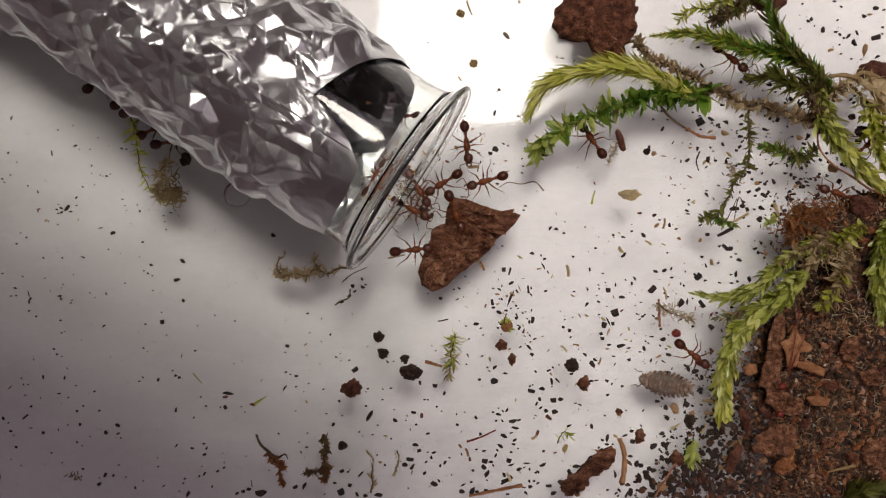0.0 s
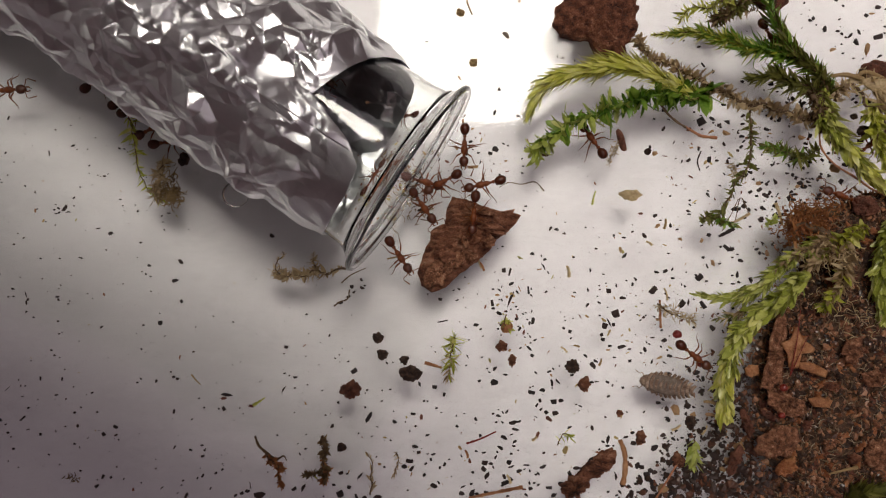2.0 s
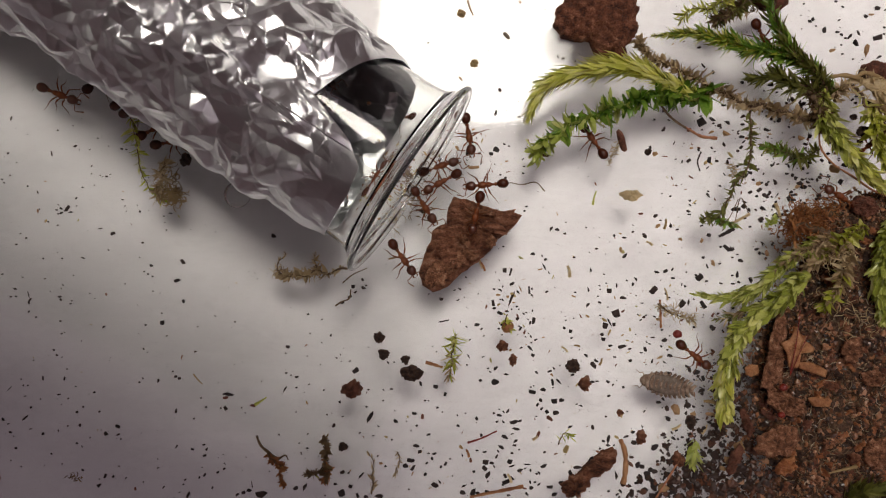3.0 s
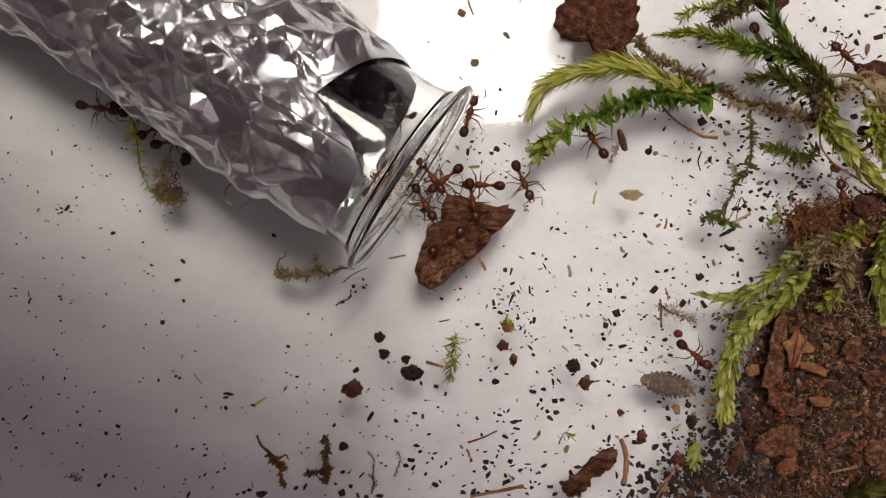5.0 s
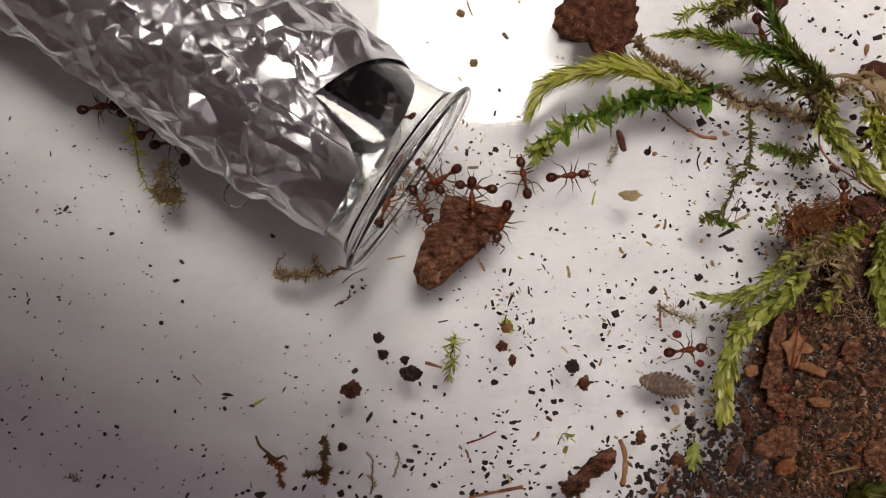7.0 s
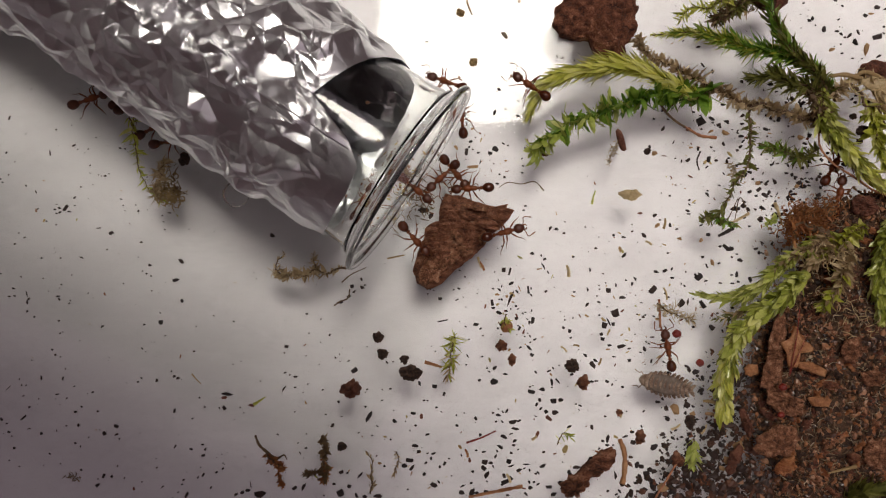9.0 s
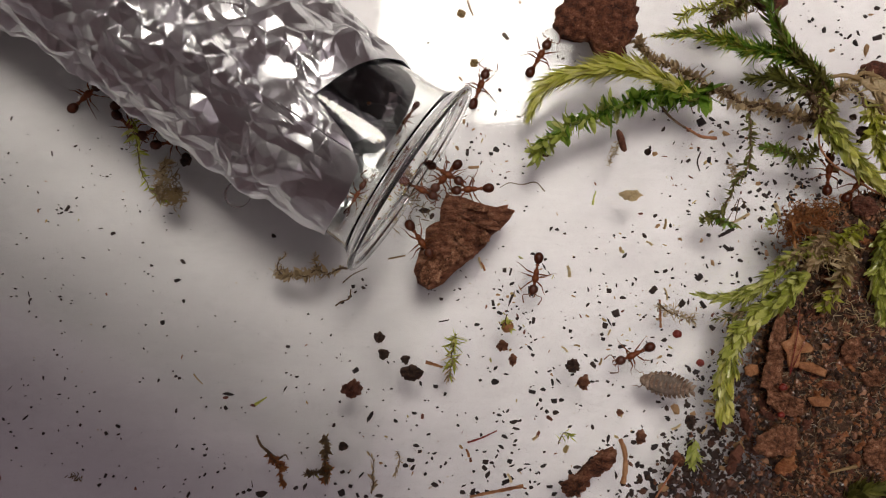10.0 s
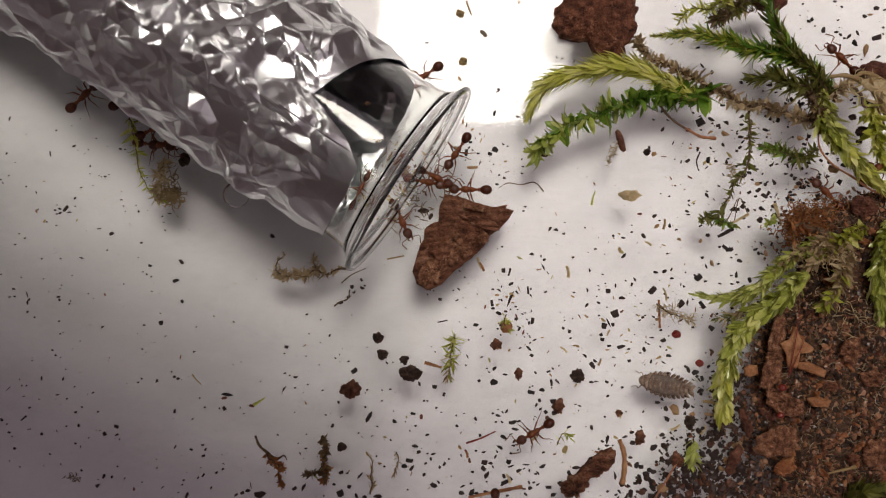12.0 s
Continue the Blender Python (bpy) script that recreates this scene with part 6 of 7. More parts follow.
SMALL_E = [(278, 828, 4, .8, 0), (356, 827, 3.5, .7, 0), (395, 829, 7, .7, -20), (383, 836, 6, .6, -25), (395, 820, 3, .9, 0), (434, 809, 3.5, .8, 10), (393, 804, 3, .7, 60), (351, 845, 5, .5, -60), (326, 849, 5, .7, 0), (323, 857, 4, .8, 0),
    (374, 863, 6, .45, -60), (316, 871, 4, .6, -20), (481, 822, 4, .8, 0), (475, 834, 3, .9, 0), (461, 675, 3, .9, 0), (492, 769, 4, .9, 0), (544, 556, 6, .6, -25), (568, 565, 2.5, .9, 0), (547, 590, 3, .9, 0)]
SMALL_F = [(584, 593, 7, .5, -80), (568, 606, 3, .8, 0), (504, 625, 4.5, .8, 0), (542, 630, 2.5, .9, 0), (565, 645, 2.8, .9, 0), (594, 633, 4.5, .8, 20), (601, 627, 4, .5, 80), (617, 639, 5, .6, -20), (602, 640, 2.5, .9, 0), (650, 614, 3, .9, 0),
    (505, 660, 6, .6, -10), (513, 664, 3.5, .8, 0), (545, 680, 3.5, .8, 0), (523, 686, 5, .6, -10), (571, 690, 4.5, .8, -20), (650, 689, 5, .7, 0), (647, 695, 4, .7, 60), (600, 711, 5, .8, 60), (677, 690, 5, .6, 30)]
SMALL_G = [(691, 688, 6, .6, 20), (685, 641, 7, .5, 60), (696, 641, 3.5, .8, 0), (676, 709, 4, .6, -20), (647, 720, 4, .9, 0), (697, 727, 2.8, .9, 0), (668, 754, 4, .6, 0), (577, 734, 4, .7, 30), (522, 729, 4.5, .5, -30), (589, 753, 7, .7, -70),
    (635, 766, 5, .5, -50), (605, 737, 5, .6, -20), (528, 784, 5, .5, -10), (542, 793, 6, .6, 10), (543, 768, 3, .9, 0), (532, 802, 6, .4, 50), (692, 778, 4, .8, 40), (659, 771, 5, .3, -20), (667, 807, 3.5, .8, 0)]
SMALL_H = [(681, 825, 6, .7, 30), (718, 746, 3, .8, 0), (736, 753, 5, .8, 0), (726, 762, 3.5, .6, 80), (751, 709, 4, .8, 0), (741, 799, 7, .8, 0), (747, 793, 3, .8, 0), (757, 802, 6, .4, 0), (730, 814, 7, .7, 0), (754, 819, 5, .7, -20),
    (615, 837, 5, .7, 0), (751, 839, 6, .7, -60), (722, 866, 3.5, .9, 0), (574, 877, 4, .8, -10), (825, 646, 5, .7, 30), (862, 652, 5, .6, 0), (866, 658, 6, .6, 20), (849, 673, 6, .8, -30), (757, 709, 3.5, .8, 0)]
SMALL_I = [(773, 721, 5, .8, 0), (781, 729, 3.5, .6, 0), (808, 735, 4, .7, 60), (822, 731, 5, .5, 15), (842, 740, 7, .7, 50), (809, 753, 7, .7, 20), (873, 731, 5, .8, 0), (890, 729, 6, .6, 40), (882, 724, 4, .5, 0), (878, 746, 6, .8, 0),
    (889, 746, 5, .7, 60), (850, 770, 6, .9, 0), (909, 788, 7, .5, 0), (880, 798, 5, .6, 60), (905, 802, 5, .7, 20), (917, 796, 5, .6, -30), (763, 811, 7, .7, 50), (779, 826, 6, .8, 0), (795, 812, 5, .6, -20)]
SMALL_J = [(843, 797, 5, .6, 0), (817, 806, 5, .6, 50), (873, 826, 5, .6, 60), (928, 829, 6, .6, -40), (937, 832, 6, .7, 80), (888, 858, 6, .6, 0), (834, 855, 5, .8, 0), (837, 834, 6, .7, 0), (799, 842, 3.5, .8, 0), (945, 853, 6, .7, 0),
    (937, 853, 5, .7, 60), (862, 852, 5, .6, 20), (949, 838, 7, .6, 0), (938, 685, 4, .8, 0), (943, 683, 4, .8, 0), (979, 652, 5, .6, 60), (1012, 663, 7, .6, -20), (1056, 674, 7, .4, 0), (1083, 681, 5, .6, -60)]
SMALL_K = [(1102, 685, 7, .6, -15), (977, 686, 4, .7, 0), (1076, 700, 7, .6, -30), (1019, 715, 4, .6, 0), (1025, 726, 3, .9, 0), (1071, 737, 5, .8, 0), (1109, 728, 4, .8, 0), (1139, 728, 7, .5, -40), (948, 737, 7, .3, 20), (1066, 780, 7, .6, 0),
    (1085, 788, 4, .7, -40), (1060, 794, 5, .6, -50), (1135, 755, 6, .5, 60), (962, 800, 7, .5, -10), (996, 818, 3, .9, 0), (1076, 869, 5, .8, 40), (876, 481, 5, .3, -80), (882, 495, 5, .35, 75), (889, 436, 5, .6, 0)]
SMALL_L = [(921, 457, 4, .6, 10), (873, 511, 5, .7, 0), (888, 507, 5, .4, -70), (915, 516, 6, .5, 60), (873, 545, 7, .6, 0), (884, 530, 4, .7, 0), (888, 530, 6, .5, 60), (940, 511, 6, .6, 60), (940, 522, 5, .7, 40), (904, 547, 4, .7, 0),
    (913, 542, 5, .7, -20), (917, 547, 4, .8, 0), (925, 555, 5, .6, 40), (930, 553, 5, .6, 0), (941, 550, 6, .5, -80), (914, 564, 7, .7, 0), (933, 565, 5, .5, 30), (937, 570, 7, .6, -70), (881, 581, 5, .8, 0)]
SMALL_M = [(917, 577, 4, .7, 0), (934, 590, 4, .5, 30), (938, 595, 6, .6, 60), (947, 601, 6, .5, -30), (939, 606, 4, .8, 0), (921, 615, 6, .6, -30), (929, 596, 3, .8, 0), (887, 592, 3, .9, 0), (851, 582, 6, .8, 0), (824, 578, 7, .4, 30),
    (813, 569, 3, .9, 0), (855, 594, 4, .6, 0), (830, 601, 3.5, .9, 0), (853, 631, 6, .5, -10), (771, 622, 3.5, .8, -30), (764, 613, 3, .7, 0), (803, 513, 5, .5, 0), (812, 511, 6, .5, 20), (762, 512, 6, .7, 70)]
SMALL_N = [(757, 520, 4, .7, -60), (768, 514, 4, .5, 0), (823, 490, 3, .9, 0), (814, 479, 4, .5, 20), (845, 520, 3, .9, 0), (820, 526, 4, .4, 80), (998, 413, 6, .7, 0), (1000, 393, 3.5, .8, 0), (1036, 402, 3, .9, 0), (1086, 417, 7, .8, 0),
    (1060, 420, 2.5, .9, 0), (1078, 428, 2.5, .9, 0), (1119, 410, 5, .6, 0), (1119, 398, 3, .8, 0), (1055, 440, 7, .6, 10), (1042, 446, 4, .4, 20), (1015, 455, 5, .6, -10), (964, 459, 6, .8, 0), (958, 453, 5, .5, 75)]
SMALL_O = [(1044, 478, 7, .45, 80), (1067, 485, 5, .6, 30), (1072, 501, 3, .8, 0), (1060, 505, 5, .5, 15), (1108, 496, 5, .6, 20), (1061, 512, 3, .8, 0), (1016, 517, 5, .5, 0), (966, 516, 5, .8, 0), (981, 509, 2.5, .9, 0), (1057, 524, 5, .5, 0),
    (1060, 535, 6, .6, 10), (1125, 523, 3, .8, 0), (1135, 536, 6, .4, 10), (1075, 543, 3, .8, 0), (1061, 558, 4.5, .8, 0), (1128, 557, 5, .6, 20), (1138, 561, 7, .7, -20), (1142, 558, 5, .6, -30), (1133, 566, 5, .6, -20)]
SMALL_P = [(1157, 560, 4, .6, 20), (1014, 563, 4, .8, 0), (1000, 567, 3, .9, 0), (999, 560, 2.5, .9, 0), (997, 580, 7, .6, 30), (1010, 598, 5, .6, -30), (1113, 617, 6, .6, -10), (1124, 592, 3, .8, 0), (1154, 597, 7, .4, -5), (1143, 605, 5, .6, 60),
    (1148, 608, 5, .5, 30), (1134, 624, 6, .5, 0), (1024, 619, 3, .9, 0), (1114, 638, 7, .6, -10), (990, 647, 3, .8, 0), (1142, 645, 4, .5, -40), (100, 230, 4, .8, 0), (127, 222, 3, .7, 0), (12, 271, 6, .6, -40)]
SMALL_Q = [(138, 265, 2.5, .9, 0), (157, 264, 3, .7, 0), (171, 244, 4, .5, 20), (213, 263, 4.5, .6, 10), (222, 264, 4.5, .6, 0), (27, 287, 3.5, .6, -10), (160, 293, 4, .9, 0), (160, 307, 4, .6, 60), (16, 310, 3, .8, 0), (2, 317, 4, .7, 30),
    (5, 323, 4.5, .6, 30), (47, 329, 4.5, .7, 20), (165, 327, 3.5, .7, 0), (144, 331, 3, .9, 0), (187, 312, 6, .5, 0), (180, 312, 4, .6, 0), (175, 310, 3, .8, 0), (193, 308, 4, .5, -20), (65, 340, 5, .4, 80)]
SMALL_R = [(133, 350, 7, .45, -30), (215, 353, 5, .5, 20), (219, 364, 3, .8, 0), (68, 370, 4, .9, 0), (101, 362, 4, .5, 0), (98, 371, 4, .7, 0), (107, 369, 6, .6, 20), (107, 376, 7, .5, -30), (101, 378, 4, .6, 0), (114, 372, 6, .7, 0),
    (133, 364, 3, .8, 0), (222, 373, 3, .7, -20), (246, 374, 6, .7, -70), (241, 363, 2.5, .9, 0), (83, 392, 3, .8, 0), (100, 398, 5.5, .6, 0), (176, 404, 7, .3, -10), (34, 413, 3.5, .9, 0), (44, 421, 4, .8, 0)]
SMALL_S = [(27, 432, 4, .8, 20), (251, 429, 5, .6, -40), (293, 407, 4, .7, 20), (290, 393, 3, .8, 0), (288, 382, 3.5, .8, 0), (335, 406, 3, .7, 0), (74, 457, 3.5, .8, 0), (108, 457, 3.5, .8, 0), (190, 442, 3, .8, 0), (245, 455, 3, .7, 0),
    (267, 470, 6, .7, 15), (268, 489, 4, .8, 0), (260, 485, 4, .7, 20), (253, 480, 3, .8, 0), (269, 515, 4, .6, 10), (219, 502, 3, .8, 0), (323, 533, 7, .7, 70), (2, 485, 4, .7, -20), (38, 490, 5, .4, 20)]
SMALL_T = [(77, 493, 3.5, .7, 0), (128, 487, 3, .8, 0), (109, 504, 4, .5, 20), (106, 510, 3, .7, 0), (17, 525, 7, .4, 0), (27, 524, 6, .6, 0), (106, 530, 5, .7, 50), (125, 532, 4, .7, 0), (123, 537, 4, .7, -30), (52, 529, 5, .7, -60),
    (157, 519, 4, .5, -20), (1172, 196, 7, .7, -60), (1157, 211, 6, .7, 0), (1182, 212, 6, .5, 10), (1261, 218, 5, .7, 0), (1274, 226, 5, .6, 0), (1241, 229, 5, .8, 0), (1228, 199, 5, .6, 0), (1239, 205, 5, .6, -20)]
SMALL_U = [(1305, 236, 6, .7, 0), (1328, 213, 6, .7, 0), (1264, 268, 5, .5, 0), (1195, 281, 4, .7, 0), (1206, 286, 6, .4, -70), (1267, 284, 7, .7, 0), (1289, 280, 5, .6, 0), (1336, 293, 6, .7, 0), (1340, 299, 5, .6, 0), (1365, 292, 7, .6, -20),
    (1375, 290, 6, .6, 0), (1407, 314, 6, .6, 20), (1252, 338, 5, .6, 20), (1273, 329, 5, .6, 20), (1185, 347, 6, .6, -10), (1170, 342, 4, .6, 0), (1375, 344, 6, .4, -60), (1397, 344, 5, .5, 60), (1336, 371, 7, .6, 30)]
SMALL_V = [(1218, 379, 6, .5, 0), (1168, 390, 6, .6, 20), (1229, 360, 4, .6, 0), (1197, 406, 5, .6, 0), (1346, 390, 5, .7, 0), (1273, 397, 6, .8, 0), (1326, 401, 5, .8, 0), (1189, 476, 6, .5, -75), (1190, 492, 7, .6, 5), (1231, 487, 6, .6, 60),
    (1249, 497, 6, .7, 0), (1272, 466, 7, .6, -50), (1274, 437, 6, .8, 0), (1182, 448, 5, .7, 0), (1295, 455, 5, .7, 0), (1304, 450, 5, .5, -10), (1295, 487, 5, .6, 0), (1306, 499, 6, .6, 0), (1211, 506, 6, .6, 60)]
SMALL_W = [(1275, 501, 6, .5, 0), (1183, 526, 4, .8, 0), (1296, 545, 6, .7, 0), (1292, 566, 7, .6, 0), (1169, 613, 5, .6, 60), (1180, 619, 5, .7, 0), (1184, 594, 4, .8, 0), (1437, 34, 7, .9, 45), (1422, 6, 5, .8, 0), (1478, 2, 6, .5, 0),
    (1488, 61, 7, .7, 40), (1484, 35, 6, .5, -30), (1443, 45, 4, .7, 40), (1418, 50, 2.5, .9, 0), (1495, 67, 4, .8, 0), (1488, 79, 4, .6, 0), (1490, 95, 5, .7, 0), (1564, 48, 6, .6, 0), (1566, 17, 6, .7, -30)]
SMALL_X = [(1509, 104, 5, .6, 0), (1525, 105, 4, .6, 0), (1507, 176, 6, .6, -60), (1512, 182, 6, .7, 0), (1514, 170, 7, .5, 0), (1421, 174, 4, .6, -30), (1403, 242, 6, .8, 0), (1424, 262, 7, .6, -40), (1488, 260, 7, .6, -20), (1464, 272, 6, .7, 0),
    (1506, 292, 7, .7, 0), (1456, 329, 5, .6, -50), (1406, 316, 7, .7, 20), (1425, 316, 4, .6, 0), (1428, 306, 6, .6, 0), (1511, 204, 7, .8, 0), (1505, 207, 5, .7, 0), (1190, 654, 5, .5, -70), (1275, 782, 5, .8, 0)]
SMALL_Y = [(1188, 766, 7, .6, 40), (1183, 786, 7, .7, 60), (1248, 793, 6, .8, 0), (1162, 816, 7, .7, 0), (1235, 84, 7, .6, 0), (1209, 73, 4, .6, -20), (1312, 145, 7, .8, 20), (1323, 145, 4, .7, 0), (1325, 135, 4, .8, 0), (1327, 139, 4, .8, 0),
    (1373, 152, 5, .7, 0), (1374, 163, 4, .7, 0), (1385, 165, 7, .5, 0), (1351, 160, 4, .6, 60), (1397, 157, 4, .5, 0), (833, 251, 6, .7, 0), (842, 244, 4, .7, 60), (837, 265, 5, .6, 0), (826, 265, 6, .6, -20)]
SMALL_Z = [(847, 271, 7, .5, 0), (831, 260, 5, .6, -60), (891, 255, 5, .6, 20), (899, 258, 4, .7, 0), (874, 290, 3, .9, 0), (750, 268, 4, .6, 20), (893, 314, 6, .8, 0), (880, 325, 7, .6, 0), (884, 309, 4, .7, 0), (924, 281, 4, .7, -20),
    (926, 294, 4, .7, 0), (924, 306, 6, .6, 20), (929, 262, 4, .7, 0), (930, 365, 6, .6, 10), (927, 373, 5, .7, 0), (825, 283, 4, .6, 30), (715, 64, 4, .5, 40), (756, 75, 7, .6, -20), (764, 62, 5, .4, -5)]
SMALL_ZA = [(773, 51, 4, .5, 20), (776, 16, 4, .4, -10), (863, 89, 5, .6, 0), (886, 91, 6, .3, 50), (928, 82, 5, .5, -70), (934, 78, 5, .5, 20), (963, 16, 6, .35, 55), (836, 131, 5, .6, 0), (848, 135, 4, .6, 20), (854, 141, 4, .6, 40),
    (832, 103, 5, .4, 0), (757, 127, 2.5, .9, 0), (762, 141, 3, .7, 60), (880, 162, 5, .4, -70), (917, 179, 4, .6, 20), (917, 206, 7, .5, 10), (895, 194, 4, .8, 0), (986, 100, 6, .5, 75), (995, 103, 6, .6, 0)]
SMALL_ZB = [(838, 178, 3, .7, 0), (823, 205, 6, .5, -50), (826, 220, 6, .4, -85)]
BROWN_A = [(1258, 233, 12, .5, -30), (1282, 236, 14, .7, 20), (1157, 273, 11, .9, 0), (1260, 464, 13, .6, 60), (1203, 423, 9, .8, 10), (1240, 426, 9, .5, -60), (1531, 87, 24, .5, -80), (1471, 88, 10, .6, -20), (1540, 25, 12, .4, -10), (1415, 244, 12, .8, 10),
    (1477, 270, 7, .8, 0), (1475, 300, 18, .7, 10), (1410, 330, 12, .5, -40), (1195, 722, 18, .8, 60), (1225, 733, 13, .6, -20), (1282, 765, 12, .4, -50), (1276, 828, 14, .7, 20), (1289, 815, 18, .7, 0), (1305, 790, 24, .7, -20)]
BROWN_B = [(1171, 860, 18, .8, 0), (1190, 77, 6, .4, -40), (838, 296, 20, .25, -5), (808, 261, 9, .6, 50), (919, 3, 8, .5, 50), (819, 103, 6, .25, 0), (814, 138, 10, .4, 50), (820, 214, 10, .6, 80), (836, 228, 6, .6, -30), (895, 285, 6, .6, -10),
    (672, 820, 7, .7, 0), (897, 525, 6, .8, 0), (880, 521, 8, .5, 0), (908, 535, 6, .6, 0), (1075, 619, 9, .4, 0), (960, 597, 6, .4, 0), (78, 320, 5, .3, 0), (1163, 565, 9, .6, 0), (1254, 733, 22, .35, 5)]
BROWN_C = [(1341, 325, 14, .7, -20), (1222, 262, 8, .5, 0)]
rnd = random.Random(21)
shapes = [crumb(rnd, 1.0, 1.0, 0.8, k % 2 == 0) for k in range(9)]


def grain(name, row, k, mat, label, category, group):
    u, v, size, aspect, turn = row
    k = (k * 7 + int(u)) % 9
    size *= 1.08
    me = [Vector((p.x * size * S / MM, p.y * size * S / MM * aspect, p.z * size * S / MM * min(aspect, 0.7) * 0.8)) for p in shapes[k]]
    ob = link(name, me, ICO_F, mat, smooth=False)
    ob.location, ob.rotation_euler = P(u, v, 0), (0, 0, radians(-turn))
    return tagged(ob, label, category, group)


for k, row in enumerate(GRAINS_A + GRAINS_B + GRAINS_C + GRAINS_D + GRAINS_E + GRAINS_F + GRAINS_G + GRAINS_H + GRAINS_I + GRAINS_J + GRAINS_K + GRAINS_L + GRAINS_M + GRAINS_N + GRAINS_O + GRAINS_P + GRAINS_Q):
    slim = row[3] < 0.3
    grain("soil_grain", row, k, GRAIN, "thin dark sliver on the white floor" if slim else "dark angular soil grain on the white floor", "grain", "soil grains")
for u, v, size, aspect, turn in SMALL_A + SMALL_B + SMALL_C + SMALL_D + SMALL_E + SMALL_F + SMALL_G + SMALL_H + SMALL_I + SMALL_J + SMALL_K + SMALL_L + SMALL_M + SMALL_N + SMALL_O + SMALL_P + SMALL_Q + SMALL_R + SMALL_S + SMALL_T + SMALL_U + SMALL_V + SMALL_W + SMALL_X + SMALL_Y + SMALL_Z + SMALL_ZA + SMALL_ZB:
    large.append((*P(u, v, 0), size * 1.1 * S / MM, aspect, min(aspect, 0.6), radians(-turn), rnd.random() < 0.4))
scatter("dark_grains", large, GRAIN, "dark angular soil grains strewn on the white floor", "grains", rnd)
for k, row in enumerate(BROWN_A + BROWN_B + BROWN_C):
    grain("plant_crumb", row, k, BITS, "small brown or tan plant crumb on the white floor", "plant crumb", "plant crumbs")
for k, row in enumerate(((641, 509, 9, 0.7, 20), (623, 507, 8, 0.8, 0), (627, 517, 7, 0.6, -40), (640, 495, 6, 0.6, 60), (617, 525, 8, 0.5, -30), (604, 536, 9, 0.4, -20), (482, 417, 10, 0.8, 30), (646, 505, 5, 0.7, 0))):
    grain("soil_grain", row, k, GRAIN, "dark angular soil grain beside the glass rim", "grain", "soil grains")
ROLLED = grain("soil_grain", (896, 62, 15, 0.55, 45), 3, HUSK, "grey-brown oblong grain that an ant shoves", "grain", "soil grains")


# ---- ants ----
def leg_mesh(side, x0, reach, sweep):
    """A leg in the space of its hip: femur up and out, shin down, foot."""
    pts = [(0, 0, 0), (0.10 * sweep, 0.16 * side, -0.05), (0.30 * sweep, 0.48 * side * reach, 0.28), (0.46 * sweep, 0.72 * side * reach, 0.36), (0.60 * sweep, 0.84 * side * reach, 0.28),
           (0.95 * sweep, 1.08 * side * reach, -0.12), (1.18 * sweep, 1.24 * side * reach, -0.40), (1.40 * sweep, 1.45 * side * reach, -0.50), (1.52 * sweep, 1.68 * side * reach, -0.53)]
    radii = [0.08, 0.07, 0.098, 0.08, 0.048, 0.054, 0.034, 0.024, 0.013]
    p = [Vector(q) * MM for q in pts]
    return tube_mesh(p, [r * MM for r in radii], 6)


def ant_meshes():
    made = {}

    def gaster_shape(p):
        return Vector((p.x, p.y * (1 - 0.12 * p.x), p.z * (1 - 0.1 * p.x)))

    def head_shape(p):
        return Vector((p.x, p.y * (1.0 - 0.16 * p.x), p.z * (0.92 - 0.1 * p.x)))

    made["gaster"] = (scaled(ellipsoid(-1.84, 0, 0.70, 0.70, 0.55, 0.52, 24, 16, gaster_shape), MM), ANT_DARK)
    made["waist"] = (scaled(merged([ellipsoid(-0.72, 0, 0.66, 0.24, 0.16, 0.24, 12, 8), ellipsoid(-1.04, 0, 0.68, 0.17, 0.24, 0.27, 12, 8)]), MM), ANT_RED)
    made["thorax"] = (scaled(merged([ellipsoid(-0.18, 0, 0.68, 0.50, 0.31, 0.33, 16, 10), ellipsoid(0.48, 0, 0.76, 0.60, 0.41, 0.39, 16, 12),
                                     ellipsoid(1.12, 0, 0.70, 0.26, 0.18, 0.19, 10, 8)]), MM), ANT_RED)
    made["head"] = (scaled(merged([ellipsoid(1.82, 0, 0.66, 0.62, 0.53, 0.42, 22, 14, head_shape)]), MM), ANT_HEAD)
    made["eye_l"] = (scaled(ellipsoid(1.9, 0.46, 0.74, 0.11, 0.06, 0.09, 8, 6), MM), ANT_DARK)
    made["eye_r"] = (scaled(ellipsoid(1.9, -0.46, 0.74, 0.11, 0.06, 0.09, 8, 6), MM), ANT_DARK)
    for s, nm in ((1, "l"), (-1, "r")):
        made["mandible_" + nm] = (tube_mesh([Vector(q) * MM for q in ((2.30, 0.24 * s, 0.52), (2.58, 0.26 * s, 0.47), (2.74, 0.08 * s, 0.44))], [0.10 * MM, 0.09 * MM, 0.03 * MM], 6), ANT_LEG)
        made["antenna_" + nm] = (tube_mesh([Vector(q) * MM for q in ((2.22, 0.20 * s, 0.72), (2.42, 0.55 * s, 0.85), (2.50, 1.02 * s, 0.80), (2.72, 1.12 * s, 0.74), (3.1, 0.98 * s, 0.62), (3.45, 0.85 * s, 0.48))],
                                           [r * MM for r in (0.05, 0.05, 0.05, 0.045, 0.06, 0.07)], 6), ANT_LEG)
    return made


